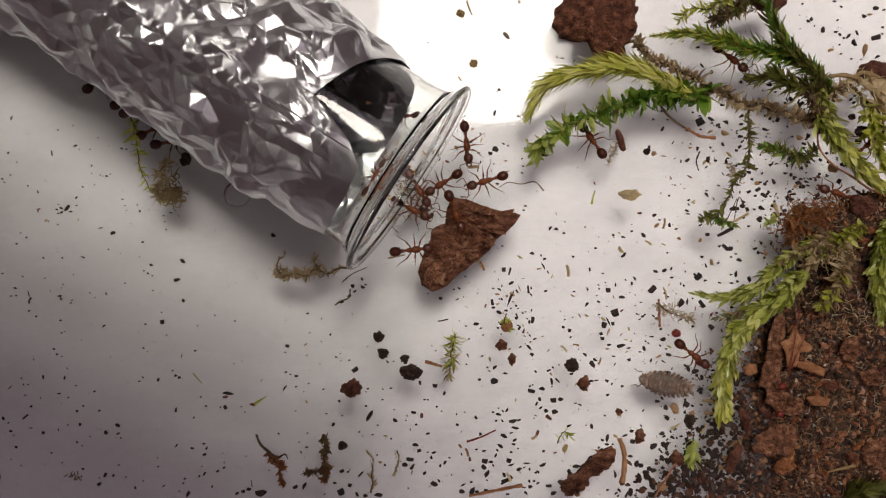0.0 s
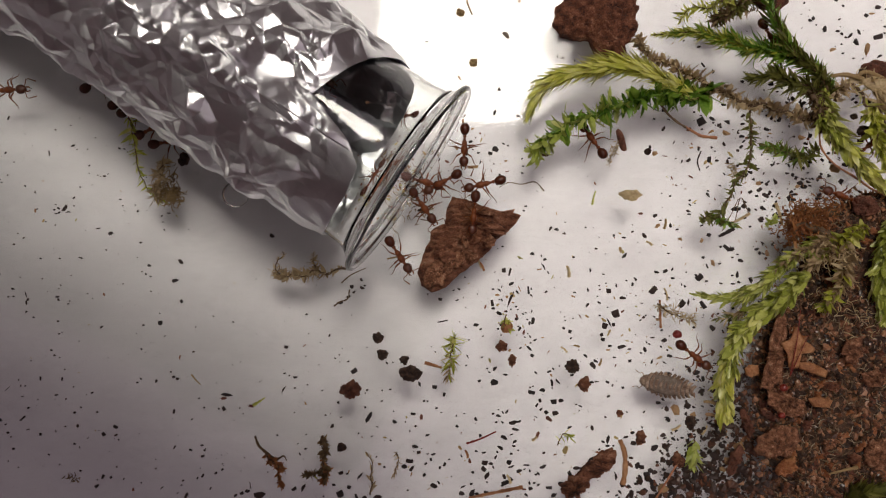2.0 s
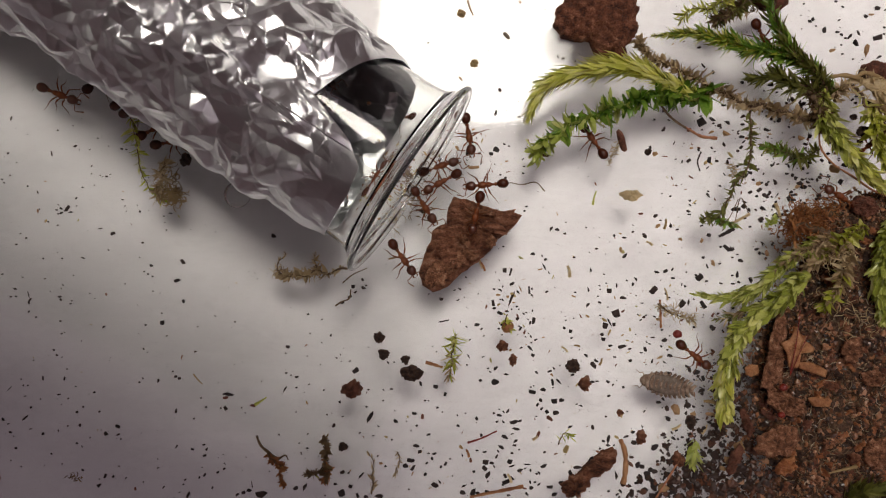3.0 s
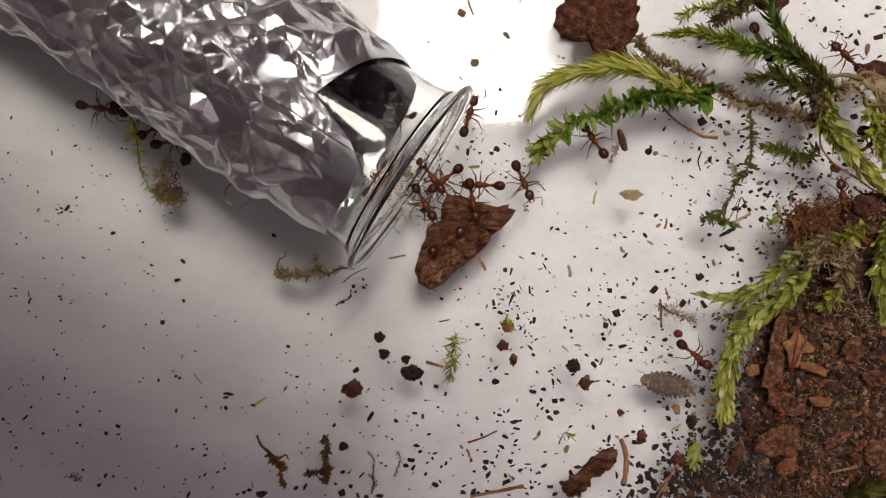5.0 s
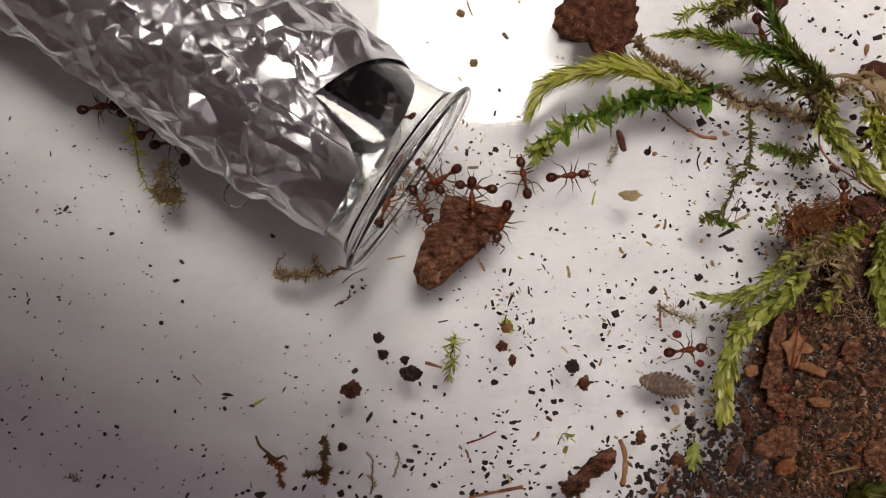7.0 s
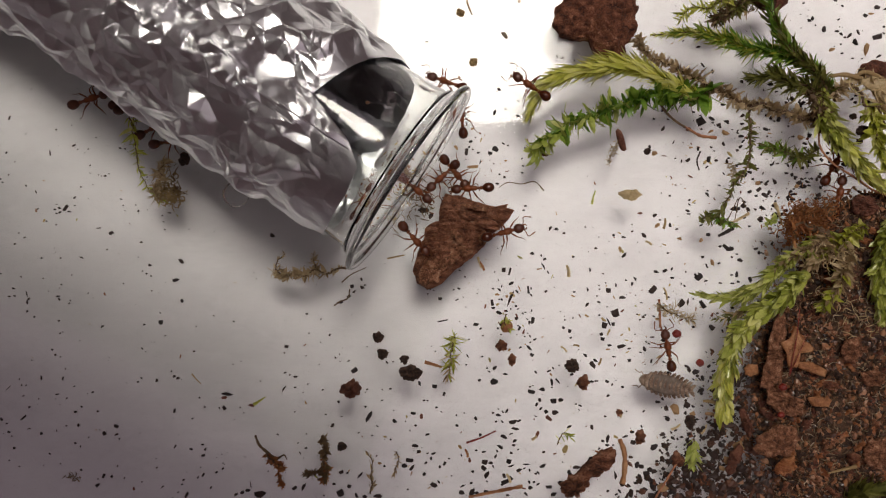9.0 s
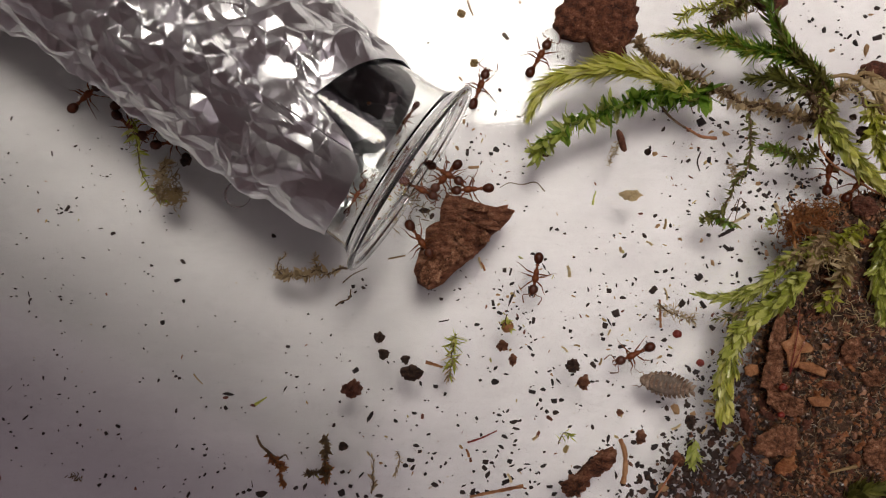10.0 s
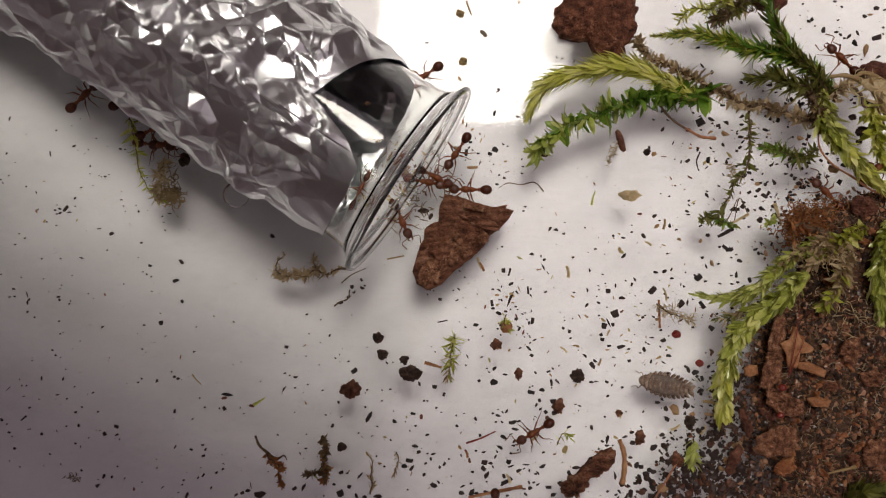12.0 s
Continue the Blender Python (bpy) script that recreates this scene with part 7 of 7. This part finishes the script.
ANT_HEAD = material("ant_head", [(0.1, (0.038, 0.008, 0.003)), (0.5, (0.088, 0.020, 0.006)), (1, (0.16, 0.045, 0.013))], 0.32, 0.5, 0.05, 0.4, 0.02, coat=0.5)
HIPS = [("front", 0.78, 1.0, 0.75), ("middle", 0.36, 1.05, -0.10), ("hind", -0.05, 1.15, -0.95)]
ANT_DATA = {}


def ant_mesh(key, vf, mat):
    if key not in ANT_DATA:
        me = bpy.data.meshes.new(key)
        me.from_pydata([tuple(v) for v in vf[0]], [], [tuple(f) for f in vf[1]])
        me.materials.append(mat)
        me.polygons.foreach_set("use_smooth", [True] * len(me.polygons))
        ANT_DATA[key] = me
    return ANT_DATA[key]


MADE = ant_meshes()


def ant(label):
    t = thing("ant", label, "ant", "ants")
    head = None
    for key, (vf, mat) in MADE.items():
        ob = new(key.split("_")[0], ant_mesh(key, vf, mat))
        ob.parent = head if key.startswith(("eye", "mandible", "antenna")) else t
        head = ob if key == "head" else head
    legs = []
    for s in (1, -1):
        for k, (nm, x, reach, sweep) in enumerate(HIPS):
            ob = new("leg", ant_mesh(f"leg_{nm}_{s}", leg_mesh(s, x, reach, sweep), ANT_LEG))
            ob.parent = t
            ob.location = Vector((x, 0.2 * s, 0.54)) * MM
            legs.append((ob, s, k))
    return t, legs


# each ant's way: seconds, gaster (u, v), head (u, v), height of its footing in millimetres
def still(gu, gv, hu, hv, z=0.0):
    return [(0, gu, gv, hu, hv, z), (12, gu, gv, hu, hv, z)]


BUILT = []


def crawl(label, rows):
    """An ant and its way: seconds, gaster (u, v), head (u, v), height of its footing."""
    BUILT.append((ant(label), rows))


crawl("red-brown ant that climbs onto the bark and walks off", [
        (0, 822, 224, 829, 281, 0), (1, 820, 227, 822, 286, 0), (1.5, 821, 230, 818, 290, 0), (2, 823, 227, 821, 288, 0), (2.5, 825, 212, 809, 266, 0), (2.8, 823, 209, 817, 263, 0), (3.2, 830, 214, 847, 262, 0),
        (4, 868, 240, 888, 292, 0), (4.8, 904, 286, 922, 340, 0), (5, 912, 295, 935, 345, 0), (5.2, 912, 304, 926, 358, 0.2), (5.4, 915, 309, 904, 367, 0.6), (5.5, 914, 310, 903, 371, 0.8), (5.8, 917, 317, 895, 370, 1.9),
        (6, 913, 329, 880, 377, 2.2), (6.5, 908, 333, 880, 385, 2.4), (7, 896, 366, 880, 418, 2.9), (7.2, 888, 377, 870, 431, 3.0), (8, 856, 405, 882, 446, 3.0), (8.8, 840, 421, 894, 430, 2.9), (9, 865, 419, 917, 405, 2.3),
        (9.2, 888, 400, 940, 372, 0.8), (9.4, 917, 394, 976, 383, 0.2), (9.5, 922, 393, 986, 403, 0), (9.6, 938, 400, 986, 434, 0), (9.8, 957, 415, 967, 472, 0), (10, 952, 458, 943, 512, 0)
        , (10.2, 927, 522, 900, 578, 0), (10.4, 906, 556, 888, 612, 0), (10.5, 896, 574, 880, 634, 0), (10.6, 891, 599, 880, 660, 0), (10.8, 887, 657, 889, 715, 0), (11, 900, 709, 923, 766, 0), (11.2, 914, 757, 916, 818, 0),
        (11.5, 891, 829, 880, 888, 0), (11.8, 881, 852, 876, 910, 0), (12, 877, 874, 873, 932, 0)])
crawl("red-brown ant under the leafy moss", [(0, 1062, 266, 1036, 230, 0), (6.1, 1062, 266, 1036, 230, 0), (6.35, 1052, 238, 1072, 192, 0), (6.6, 1098, 196, 1150, 178, 0), (7.2, 1178, 164, 1232, 170, 0), (12, 1178, 164, 1232, 170, 0)])
crawl("dark ant beside the bark chip", [
        (0, 702, 357, 752, 383, 0), (0.6, 714, 362, 762, 382, 0), (1, 716, 369, 768, 380, 0), (1.5, 724, 366, 770, 372, 0), (2, 733, 342, 764, 386, 0), (2.5, 738, 335, 769, 386, 0), (3.2, 731, 338, 763, 388, 0),
        (5.5, 733, 331, 764, 384, 0), (6.5, 728, 335, 757, 386, 0), (7.2, 731, 337, 757, 388, 0), (8, 724, 375, 752, 420, 0), (8.8, 717, 404, 750, 440, 2.0), (9.5, 720, 402, 755, 446, 2.2), (10, 725, 400, 757, 446, 2.2),
        (10.5, 727, 373, 740, 430, 0.8), (11, 732, 375, 739, 428, 0), (11.2, 711, 357, 738, 408, 0), (11.5, 707, 350, 735, 398, 0), (12, 698, 362, 722, 412, 0)])
crawl("red-brown ant near the glass rim", [
        (0, 727, 312, 753, 356, 0), (1.5, 728, 318, 756, 356, 0), (2.5, 740, 306, 782, 292, 0), (3.2, 752, 300, 800, 288, 0), (4.8, 748, 294, 775, 330, 0), (7.2, 748, 294, 775, 330, 0), (8.8, 716, 318, 754, 350, 0),
        (9.5, 716, 318, 754, 350, 0), (10.5, 720, 325, 774, 336, 0), (12, 725, 315, 780, 326, 0)])
crawl("red-brown ant with a curled body at the bark", [
        (0, 803, 312, 765, 336, 0), (1.5, 804, 312, 767, 334, 0), (2.5, 799, 312, 762, 332, 0), (5.5, 806, 300, 766, 332, 0), (6.5, 803, 302, 764, 328, 0), (9.5, 804, 292, 764, 332, 0), (10.5, 809, 295, 776, 330, 0),
        (11.2, 816, 300, 778, 332, 0), (11.8, 832, 273, 792, 312, 0), (12, 826, 243, 794, 291, 0)])
crawl("red-brown ant pulling at the bark tip", [
        (0, 888, 312, 836, 328, 0), (0.8, 884, 314, 832, 330, 0), (1.5, 880, 317, 830, 332, 0), (2.5, 886, 322, 834, 330, 0), (5.5, 876, 330, 824, 326, 0), (6.5, 870, 333, 818, 325, 0), (9.5, 862, 332, 808, 336, 0), (12, 858, 335, 806, 334, 0)])
crawl("dark ant on top of the bark chip", [
        (0, 795, 348, 816, 402, 2.7), (0.8, 808, 350, 818, 404, 2.8), (1.5, 825, 350, 832, 404, 2.8), (2.5, 850, 352, 836, 402, 2.8), (3.2, 845, 352, 835, 402, 2.8), (5.5, 828, 324, 841, 380, 2.4), (6.5, 840, 328, 833, 384, 2.4),
        (7.2, 832, 320, 838, 376, 2.2), (8.8, 798, 286, 826, 336, 0), (9.5, 768, 284, 814, 310, 0), (10.5, 764, 302, 806, 326, 0), (12, 748, 300, 790, 322, 0)])
crawl("dark ant that circles over the bark and away", [
        (0, 700, 446, 757, 440, 1.7), (0.2, 696, 465, 752, 447, 1.2), (0.4, 668, 492, 712, 454, 0), (0.6, 637, 513, 688, 479, 0), (0.8, 633, 513, 684, 487, 0), (1, 670, 496, 719, 466, 0), (1.2, 676, 463, 729, 463, 0),
        (1.5, 686, 437, 731, 472, 0), (2, 691, 428, 722, 474, 0), (2.5, 692, 425, 727, 475, 0), (3.2, 697, 436, 727, 478, 0), (4, 712, 458, 764, 438, 1.8), (4.8, 752, 452, 806, 418, 3.0), (5, 763, 444, 814, 408, 3.1), (5.2, 764, 438, 820, 436, 3.1),
        (5.4, 780, 444, 840, 455, 3.0), (5.5, 802, 450, 860, 458, 2.8), (5.6, 811, 451, 867, 449, 2.6), (5.8, 822, 440, 878, 435, 2.2), (6, 843, 440, 897, 416, 1.6), (6.1, 865, 428, 915, 397, 0.4), (6.2, 888, 427, 935, 385, 0),
        (6.3, 896, 418, 944, 383, 0), (6.4, 912, 410, 953, 361, 0), (6.5, 920, 410, 952, 353, 0), (6.6, 922, 404, 941, 349, 0), (6.8, 933, 384, 926, 325, 0), (7, 933, 342, 921, 284, 0), (7.2, 924, 303, 887, 258, 0),
        (8, 905, 235, 868, 188, 0), (8.8, 850, 158, 792, 141, 0), (9, 819, 155, 765, 136, 0), (9.2, 785, 150, 735, 178, 0), (9.5, 735, 188, 708, 228, 0), (10.5, 742, 189, 718, 228, 0), (11.2, 735, 190, 706, 240, 0), (12, 700, 215, 672, 262, 0)])
crawl("pale-looking ant seen through the glass", [(0, 741, 207, 700, 203, 0), (2, 741, 207, 700, 203, 0), (2.5, 730, 207, 688, 203, 0), (7.2, 732, 207, 690, 203, 0), (8.4, 690, 190, 640, 170, 0), (12, 690, 190, 640, 170, 0)])
crawl("red-brown ant that comes round the glass rim", [
        (0, 540, 110, 585, 145, 2.6), (7.1, 540, 110, 585, 145, 2.6), (7.7, 640, 220, 685, 258, 2.4), (8.1, 735, 300, 787, 284, 0.5), (8.4, 790, 280, 812, 232, 0), (8.8, 823, 240, 818, 186, 0), (9, 820, 234, 815, 180, 0), (9.5, 822, 228, 820, 172, 0),
        (9.6, 823, 215, 820, 158, 0), (9.8, 828, 197, 837, 144, 0), (10, 838, 178, 856, 134, 0), (10.2, 851, 150, 877, 102, 0), (10.4, 846, 153, 890, 109, 0), (10.5, 846, 151, 897, 115, 0), (10.6, 848, 155, 894, 121, 0),
        (10.8, 840, 159, 867, 105, 0), (11, 829, 150, 809, 92, 0), (11.2, 805, 140, 750, 110, 0), (11.5, 757, 152, 706, 128, 0), (12, 690, 160, 640, 140, 0)])
crawl("red-brown ant that leaves the tube for the moss", [
        (0, 505, 150, 550, 185, 2.6), (2.9, 505, 150, 550, 185, 2.6), (3.5, 620, 240, 665, 275, 2.4), (4.1, 745, 310, 790, 280, 0.5), (4.8, 814, 240, 827, 194, 0), (5.2, 825, 222, 848, 184, 0), (5.4, 822, 210, 873, 206, 0), (5.5, 823, 213, 880, 218, 0), (5.6, 828, 214, 881, 231, 0),
        (5.8, 853, 236, 899, 263, 0), (6, 870, 248, 921, 263, 0), (6.2, 900, 259, 950, 272, 0), (6.4, 943, 296, 988, 321, 0), (6.5, 953, 300, 993, 326, 0), (6.6, 962, 309, 1002, 334, 0), (6.8, 984, 316, 1034, 330, 0),
        (7, 978, 313, 1031, 307, 0), (7.2, 988, 312, 1027, 278, 0), (7.8, 1030, 260, 1034, 205, 0), (8.4, 1020, 195, 968, 172, 1.5), (8.8, 975, 167, 918, 160, 2.6), (9, 964, 169, 917, 137, 2.4), (9.2, 949, 170, 923, 122, 1.6),
        (9.4, 941, 148, 945, 92, 0), (9.6, 937, 127, 969, 82, 0), (10, 938, 126, 967, 78, 0), (10.2, 936, 127, 958, 76, 0), (10.4, 934, 136, 929, 80, 0), (10.6, 933, 138, 924, 84, 0), (10.8, 936, 139, 914, 90, 0), (11, 936, 128, 902, 85, 0),
        (11.2, 878, 91, 827, 56, 0), (11.5, 856, 76, 800, 61, 0), (11.8, 790, 105, 748, 138, 0), (12, 774, 118, 730, 148, 0)])
crawl("dark ant inside the glass rim", [(0, 660, 345, 688, 300, 2.2), (5, 660, 345, 690, 305, 2.2), (7.2, 672, 390, 690, 345, 2.0), (9, 640, 390, 668, 345, 2.4), (10.5, 612, 370, 640, 325, 2.6), (12, 632, 365, 655, 318, 2.4)])
crawl("dark ant feeding beside the woodlouse", [
        (0, 1203, 609, 1252, 648, 0.55), (4.8, 1203, 609, 1252, 648, 0.55), (6.3, 1209, 611, 1256, 648, 0.55), (6.6, 1190, 611, 1246, 640, 0.5), (6.9, 1184, 618, 1246, 618, 0.2), (7.2, 1183, 633, 1236, 611, 0), (8, 1187, 642, 1226, 604, 0),
        (8.8, 1191, 648, 1206, 598, 0), (9, 1188, 646, 1178, 594, 0), (9.2, 1203, 632, 1164, 602, 0), (9.4, 1200, 618, 1148, 606, 0), (9.6, 1190, 615, 1143, 634, 0), (9.8, 1172, 608, 1119, 623, 0),
        (10, 1148, 615, 1098, 638, 0), (10.2, 1134, 622, 1093, 664, 0), (10.4, 1106, 638, 1065, 677, 0), (10.5, 1096, 638, 1061, 685, 0), (10.6, 1079, 648, 1045, 698, 0), (10.8, 1074, 657, 1037, 694, 0), (11, 1067, 697, 1019, 729, 0),
        (11.2, 1049, 708, 1002, 739, 0), (11.5, 1026, 727, 974, 743, 0), (11.8, 991, 738, 938, 761, 0), (12, 974, 748, 921, 780, 0)])
crawl("dark ant at the edge of the soil heap", [
        (0, 1512, 352, 1465, 336, 0.6), (2.2, 1512, 356, 1470, 340, 0.6), (4.8, 1494, 380, 1486, 328, 0.6), (7.2, 1490, 381, 1494, 328, 0.6), (8.8, 1478, 380, 1488, 322, 0.6), (9.5, 1487, 360, 1515, 307, 0.8), (10, 1500, 347, 1536, 306, 1), (10.5, 1498, 328, 1540, 290, 1), (12, 1530, 320, 1570, 280, 1)])
crawl("dark ant creeping under the thick moss shoot", [(0, 1520, 270, 1560, 240, 0.2), (7.2, 1520, 270, 1560, 240, 0.2), (8.8, 1466, 318, 1492, 272, 0), (9.5, 1457, 318, 1485, 268, 0), (10, 1464, 334, 1469, 280, 0), (10.5, 1476, 340, 1459, 290, 0), (11.2, 1490, 356, 1456, 312, 0.2), (12, 1486, 362, 1447, 324, 0.2)])
crawl("red-brown ant by the tan stalks", [(0, 1640, 150, 1590, 135, 0.3), (0.5, 1590, 140, 1545, 105, 0.3), (0.8, 1552, 124, 1518, 84, 0.3), (1.1, 1570, 130, 1530, 100, 0.3), (1.5, 1600, 140, 1550, 120, 0.3), (3, 1650, 150, 1600, 140, 0.3), (4.2, 1560, 140, 1520, 110, 0.3),
                                         (4.8, 1508, 119, 1471, 78, 0.3), (5.5, 1596, 132, 1544, 118, 0.3), (6, 1650, 145, 1600, 140, 0.3), (11, 1650, 145, 1600, 140, 0.3), (11.6, 1580, 140, 1538, 110, 0.3), (12, 1513, 124, 1474, 86, 0.3)])
crawl("dark ant hiding under the feathery moss", [(0, 1274, 86, 1316, 118, 0), (0.8, 1320, 92, 1370, 110, 0), (1.6, 1352, 60, 1385, 100, 0.2), (2.2, 1348, 42, 1374, 88, 0.2), (4.8, 1334, 52, 1358, 100, 0.2), (7.2, 1341, 33, 1357, 86, 0.2), (8.4, 1375, 60, 1405, 105, 0.2), (12, 1375, 60, 1405, 105, 0.2)])
crawl("dark ant that walks in along the foil", [
        (0, -120, 170, -62, 166, 0), (1.7, -90, 168, -32, 164, 0), (2, -18, 162, 40, 158, 0), (2.2, 9, 154, 68, 147, 0), (2.4, 38, 149, 95, 139, 0), (2.5, 48, 148, 105, 145, 0), (2.6, 60, 147, 115, 153, 0), (2.8, 66, 149, 110, 157, 0), (3.2, 97, 164, 142, 191, 0),
        (4, 125, 178, 170, 195, 0), (4.8, 145, 187, 192, 195, 0), (5.4, 145, 185, 196, 197, 0), (6, 156, 184, 190, 222, 0), (6.5, 148, 192, 196, 198, 0), (7.2, 152, 191, 199, 182, 0), (8.8, 135, 184, 182, 168, 0), (9.5, 131, 187, 180, 168, 0), (10, 131, 186, 164, 156, 0),
        (10.5, 129, 190, 152, 146, 0), (11, 131, 186, 156, 156, 0), (12, 132, 184, 162, 156, 0)])
crawl("dark ant half hidden under the foil", still(206, 184, 250, 162))
crawl("dark ant under the foil by the moss strand", [(0, 220, 200, 272, 186, 0), (8.8, 218, 198, 268, 186, 0), (9.2, 210, 190, 250, 210, 0), (9.6, 201, 183, 216, 232, 0), (10, 205, 204, 247, 240, 0), (10.4, 216, 236, 271, 243, 0), (11, 237, 244, 290, 250, 0), (12, 247, 252, 300, 258, 0)])
crawl("dark ant half hidden under the foil", still(250, 238, 296, 214))
crawl("dark ant half hidden under the foil", still(276, 255, 328, 246))
crawl("dark ant peeping out from under the foil", [(0, 156, 154, 196, 124, 0), (3.2, 156, 154, 196, 124, 0), (4.4, 200, 140, 240, 110, 0), (12, 200, 140, 240, 110, 0)])


# ---- what moves ----
def motions():
    shift = [(0, 0, 0, 0), (0.8, 0, 0, 0), (3.2, 0.5, -0.5, 0), (4.0, -5, -3, 1.0), (4.8, -9.5, -6, 1.6), (7.2, -10, -6, 1.6), (12, -10.5, -6, 1.8)]
    home = MAIN_BARK.location.copy()
    walk(MAIN_BARK, [(t, pose(home.x + du * S, home.y - dv * S, home.z, 0, 0, turn)) for t, du, dv, turn in shift])
    # crumbs that passing ants push or carry a little way: seconds, plan place
    for ob, way in ((SHOVED[906, 637], ((0, 906, 637), (10.25, 906, 637), (10.4, 916, 647), (10.7, 918, 648), (10.8, 922, 653), (10.9, 918, 661), (12, 918, 661))),
                    (SHOVED[888, 612], ((0, 888, 612), (10.25, 888, 612), (10.5, 880, 606), (12, 879, 609))),
                    (SHOVED[1012, 646], ((0, 1012, 647), (10.8, 1012, 647), (10.9, 1011, 651), (11, 1021, 662), (12, 1022, 664))),
                    (SHOVED[1033, 680], ((0, 1033, 680), (10.2, 1031, 677), (10.4, 1022, 678), (10.5, 1021, 680), (10.7, 1006, 690), (10.9, 1002, 704), (11.2, 1005, 716), (11.6, 984, 716), (12, 988, 718))),
                    (SHOVED[837, 112], ((0, 838, 112), (10.5, 838, 111), (11.2, 835, 108), (11.4, 832, 105), (11.6, 829, 107), (11.8, 820, 106), (12, 820, 108))),
                    (ROLLED, ((0, 897, 62), (10.5, 894, 63), (10.8, 891, 64), (11, 880, 60), (11.3, 878, 60), (11.5, 871, 61), (11.6, 857, 57), (12, 857, 58)))):
        turn = math.degrees(ob.rotation_euler.z)
        walk(ob, [(t, pose(*P(u, v, 0), 0, 0, turn)) for t, u, v in way])
    for number, ((body, legs), rows) in enumerate(BUILT):
        keys, stride, gone, last = [], [], 0.0, None
        for t, gu, gv, hu, hv, z in rows:
            a, b = P(gu, gv, z + 0.65), P(hu, hv, z + 0.65)
            mid = (a + b) / 2
            d = b - a
            place = Vector((mid.x, mid.y, z * MM))
            if last is not None:
                gone += (place - last).length
            last = place
            keys.append((t, pose(place.x, place.y, place.z, 0, 0, math.degrees(math.atan2(d.y, d.x)))))
            stride.append((t, gone))
        walk(body, keys)
        rnd = random.Random(300 + number)
        for ob, side, k in legs:
            lean = rnd.uniform(-14, 14)
            start = 0.0 if (k + (side > 0)) % 2 == 0 else math.pi
            steps = []
            n = 60
            for i in range(n + 1):
                t = 12.0 * i / n
                g = next((g0 + (g1 - g0) * (t - t0) / (t1 - t0) for (t0, g0), (t1, g1) in zip(stride, stride[1:]) if t0 <= t <= t1), gone)
                swing = 20 * math.sin(start + g / MM * 2.6)
                steps.append((t, pose(ob.location.x, ob.location.y, ob.location.z, 0, 0, lean + swing)))
            home_leg = ob.location.copy()
            walk(ob, [(t, pose(home_leg.x, home_leg.y, home_leg.z, 0, 0, math.degrees(m.to_euler().z))) for t, m in steps])


motions()
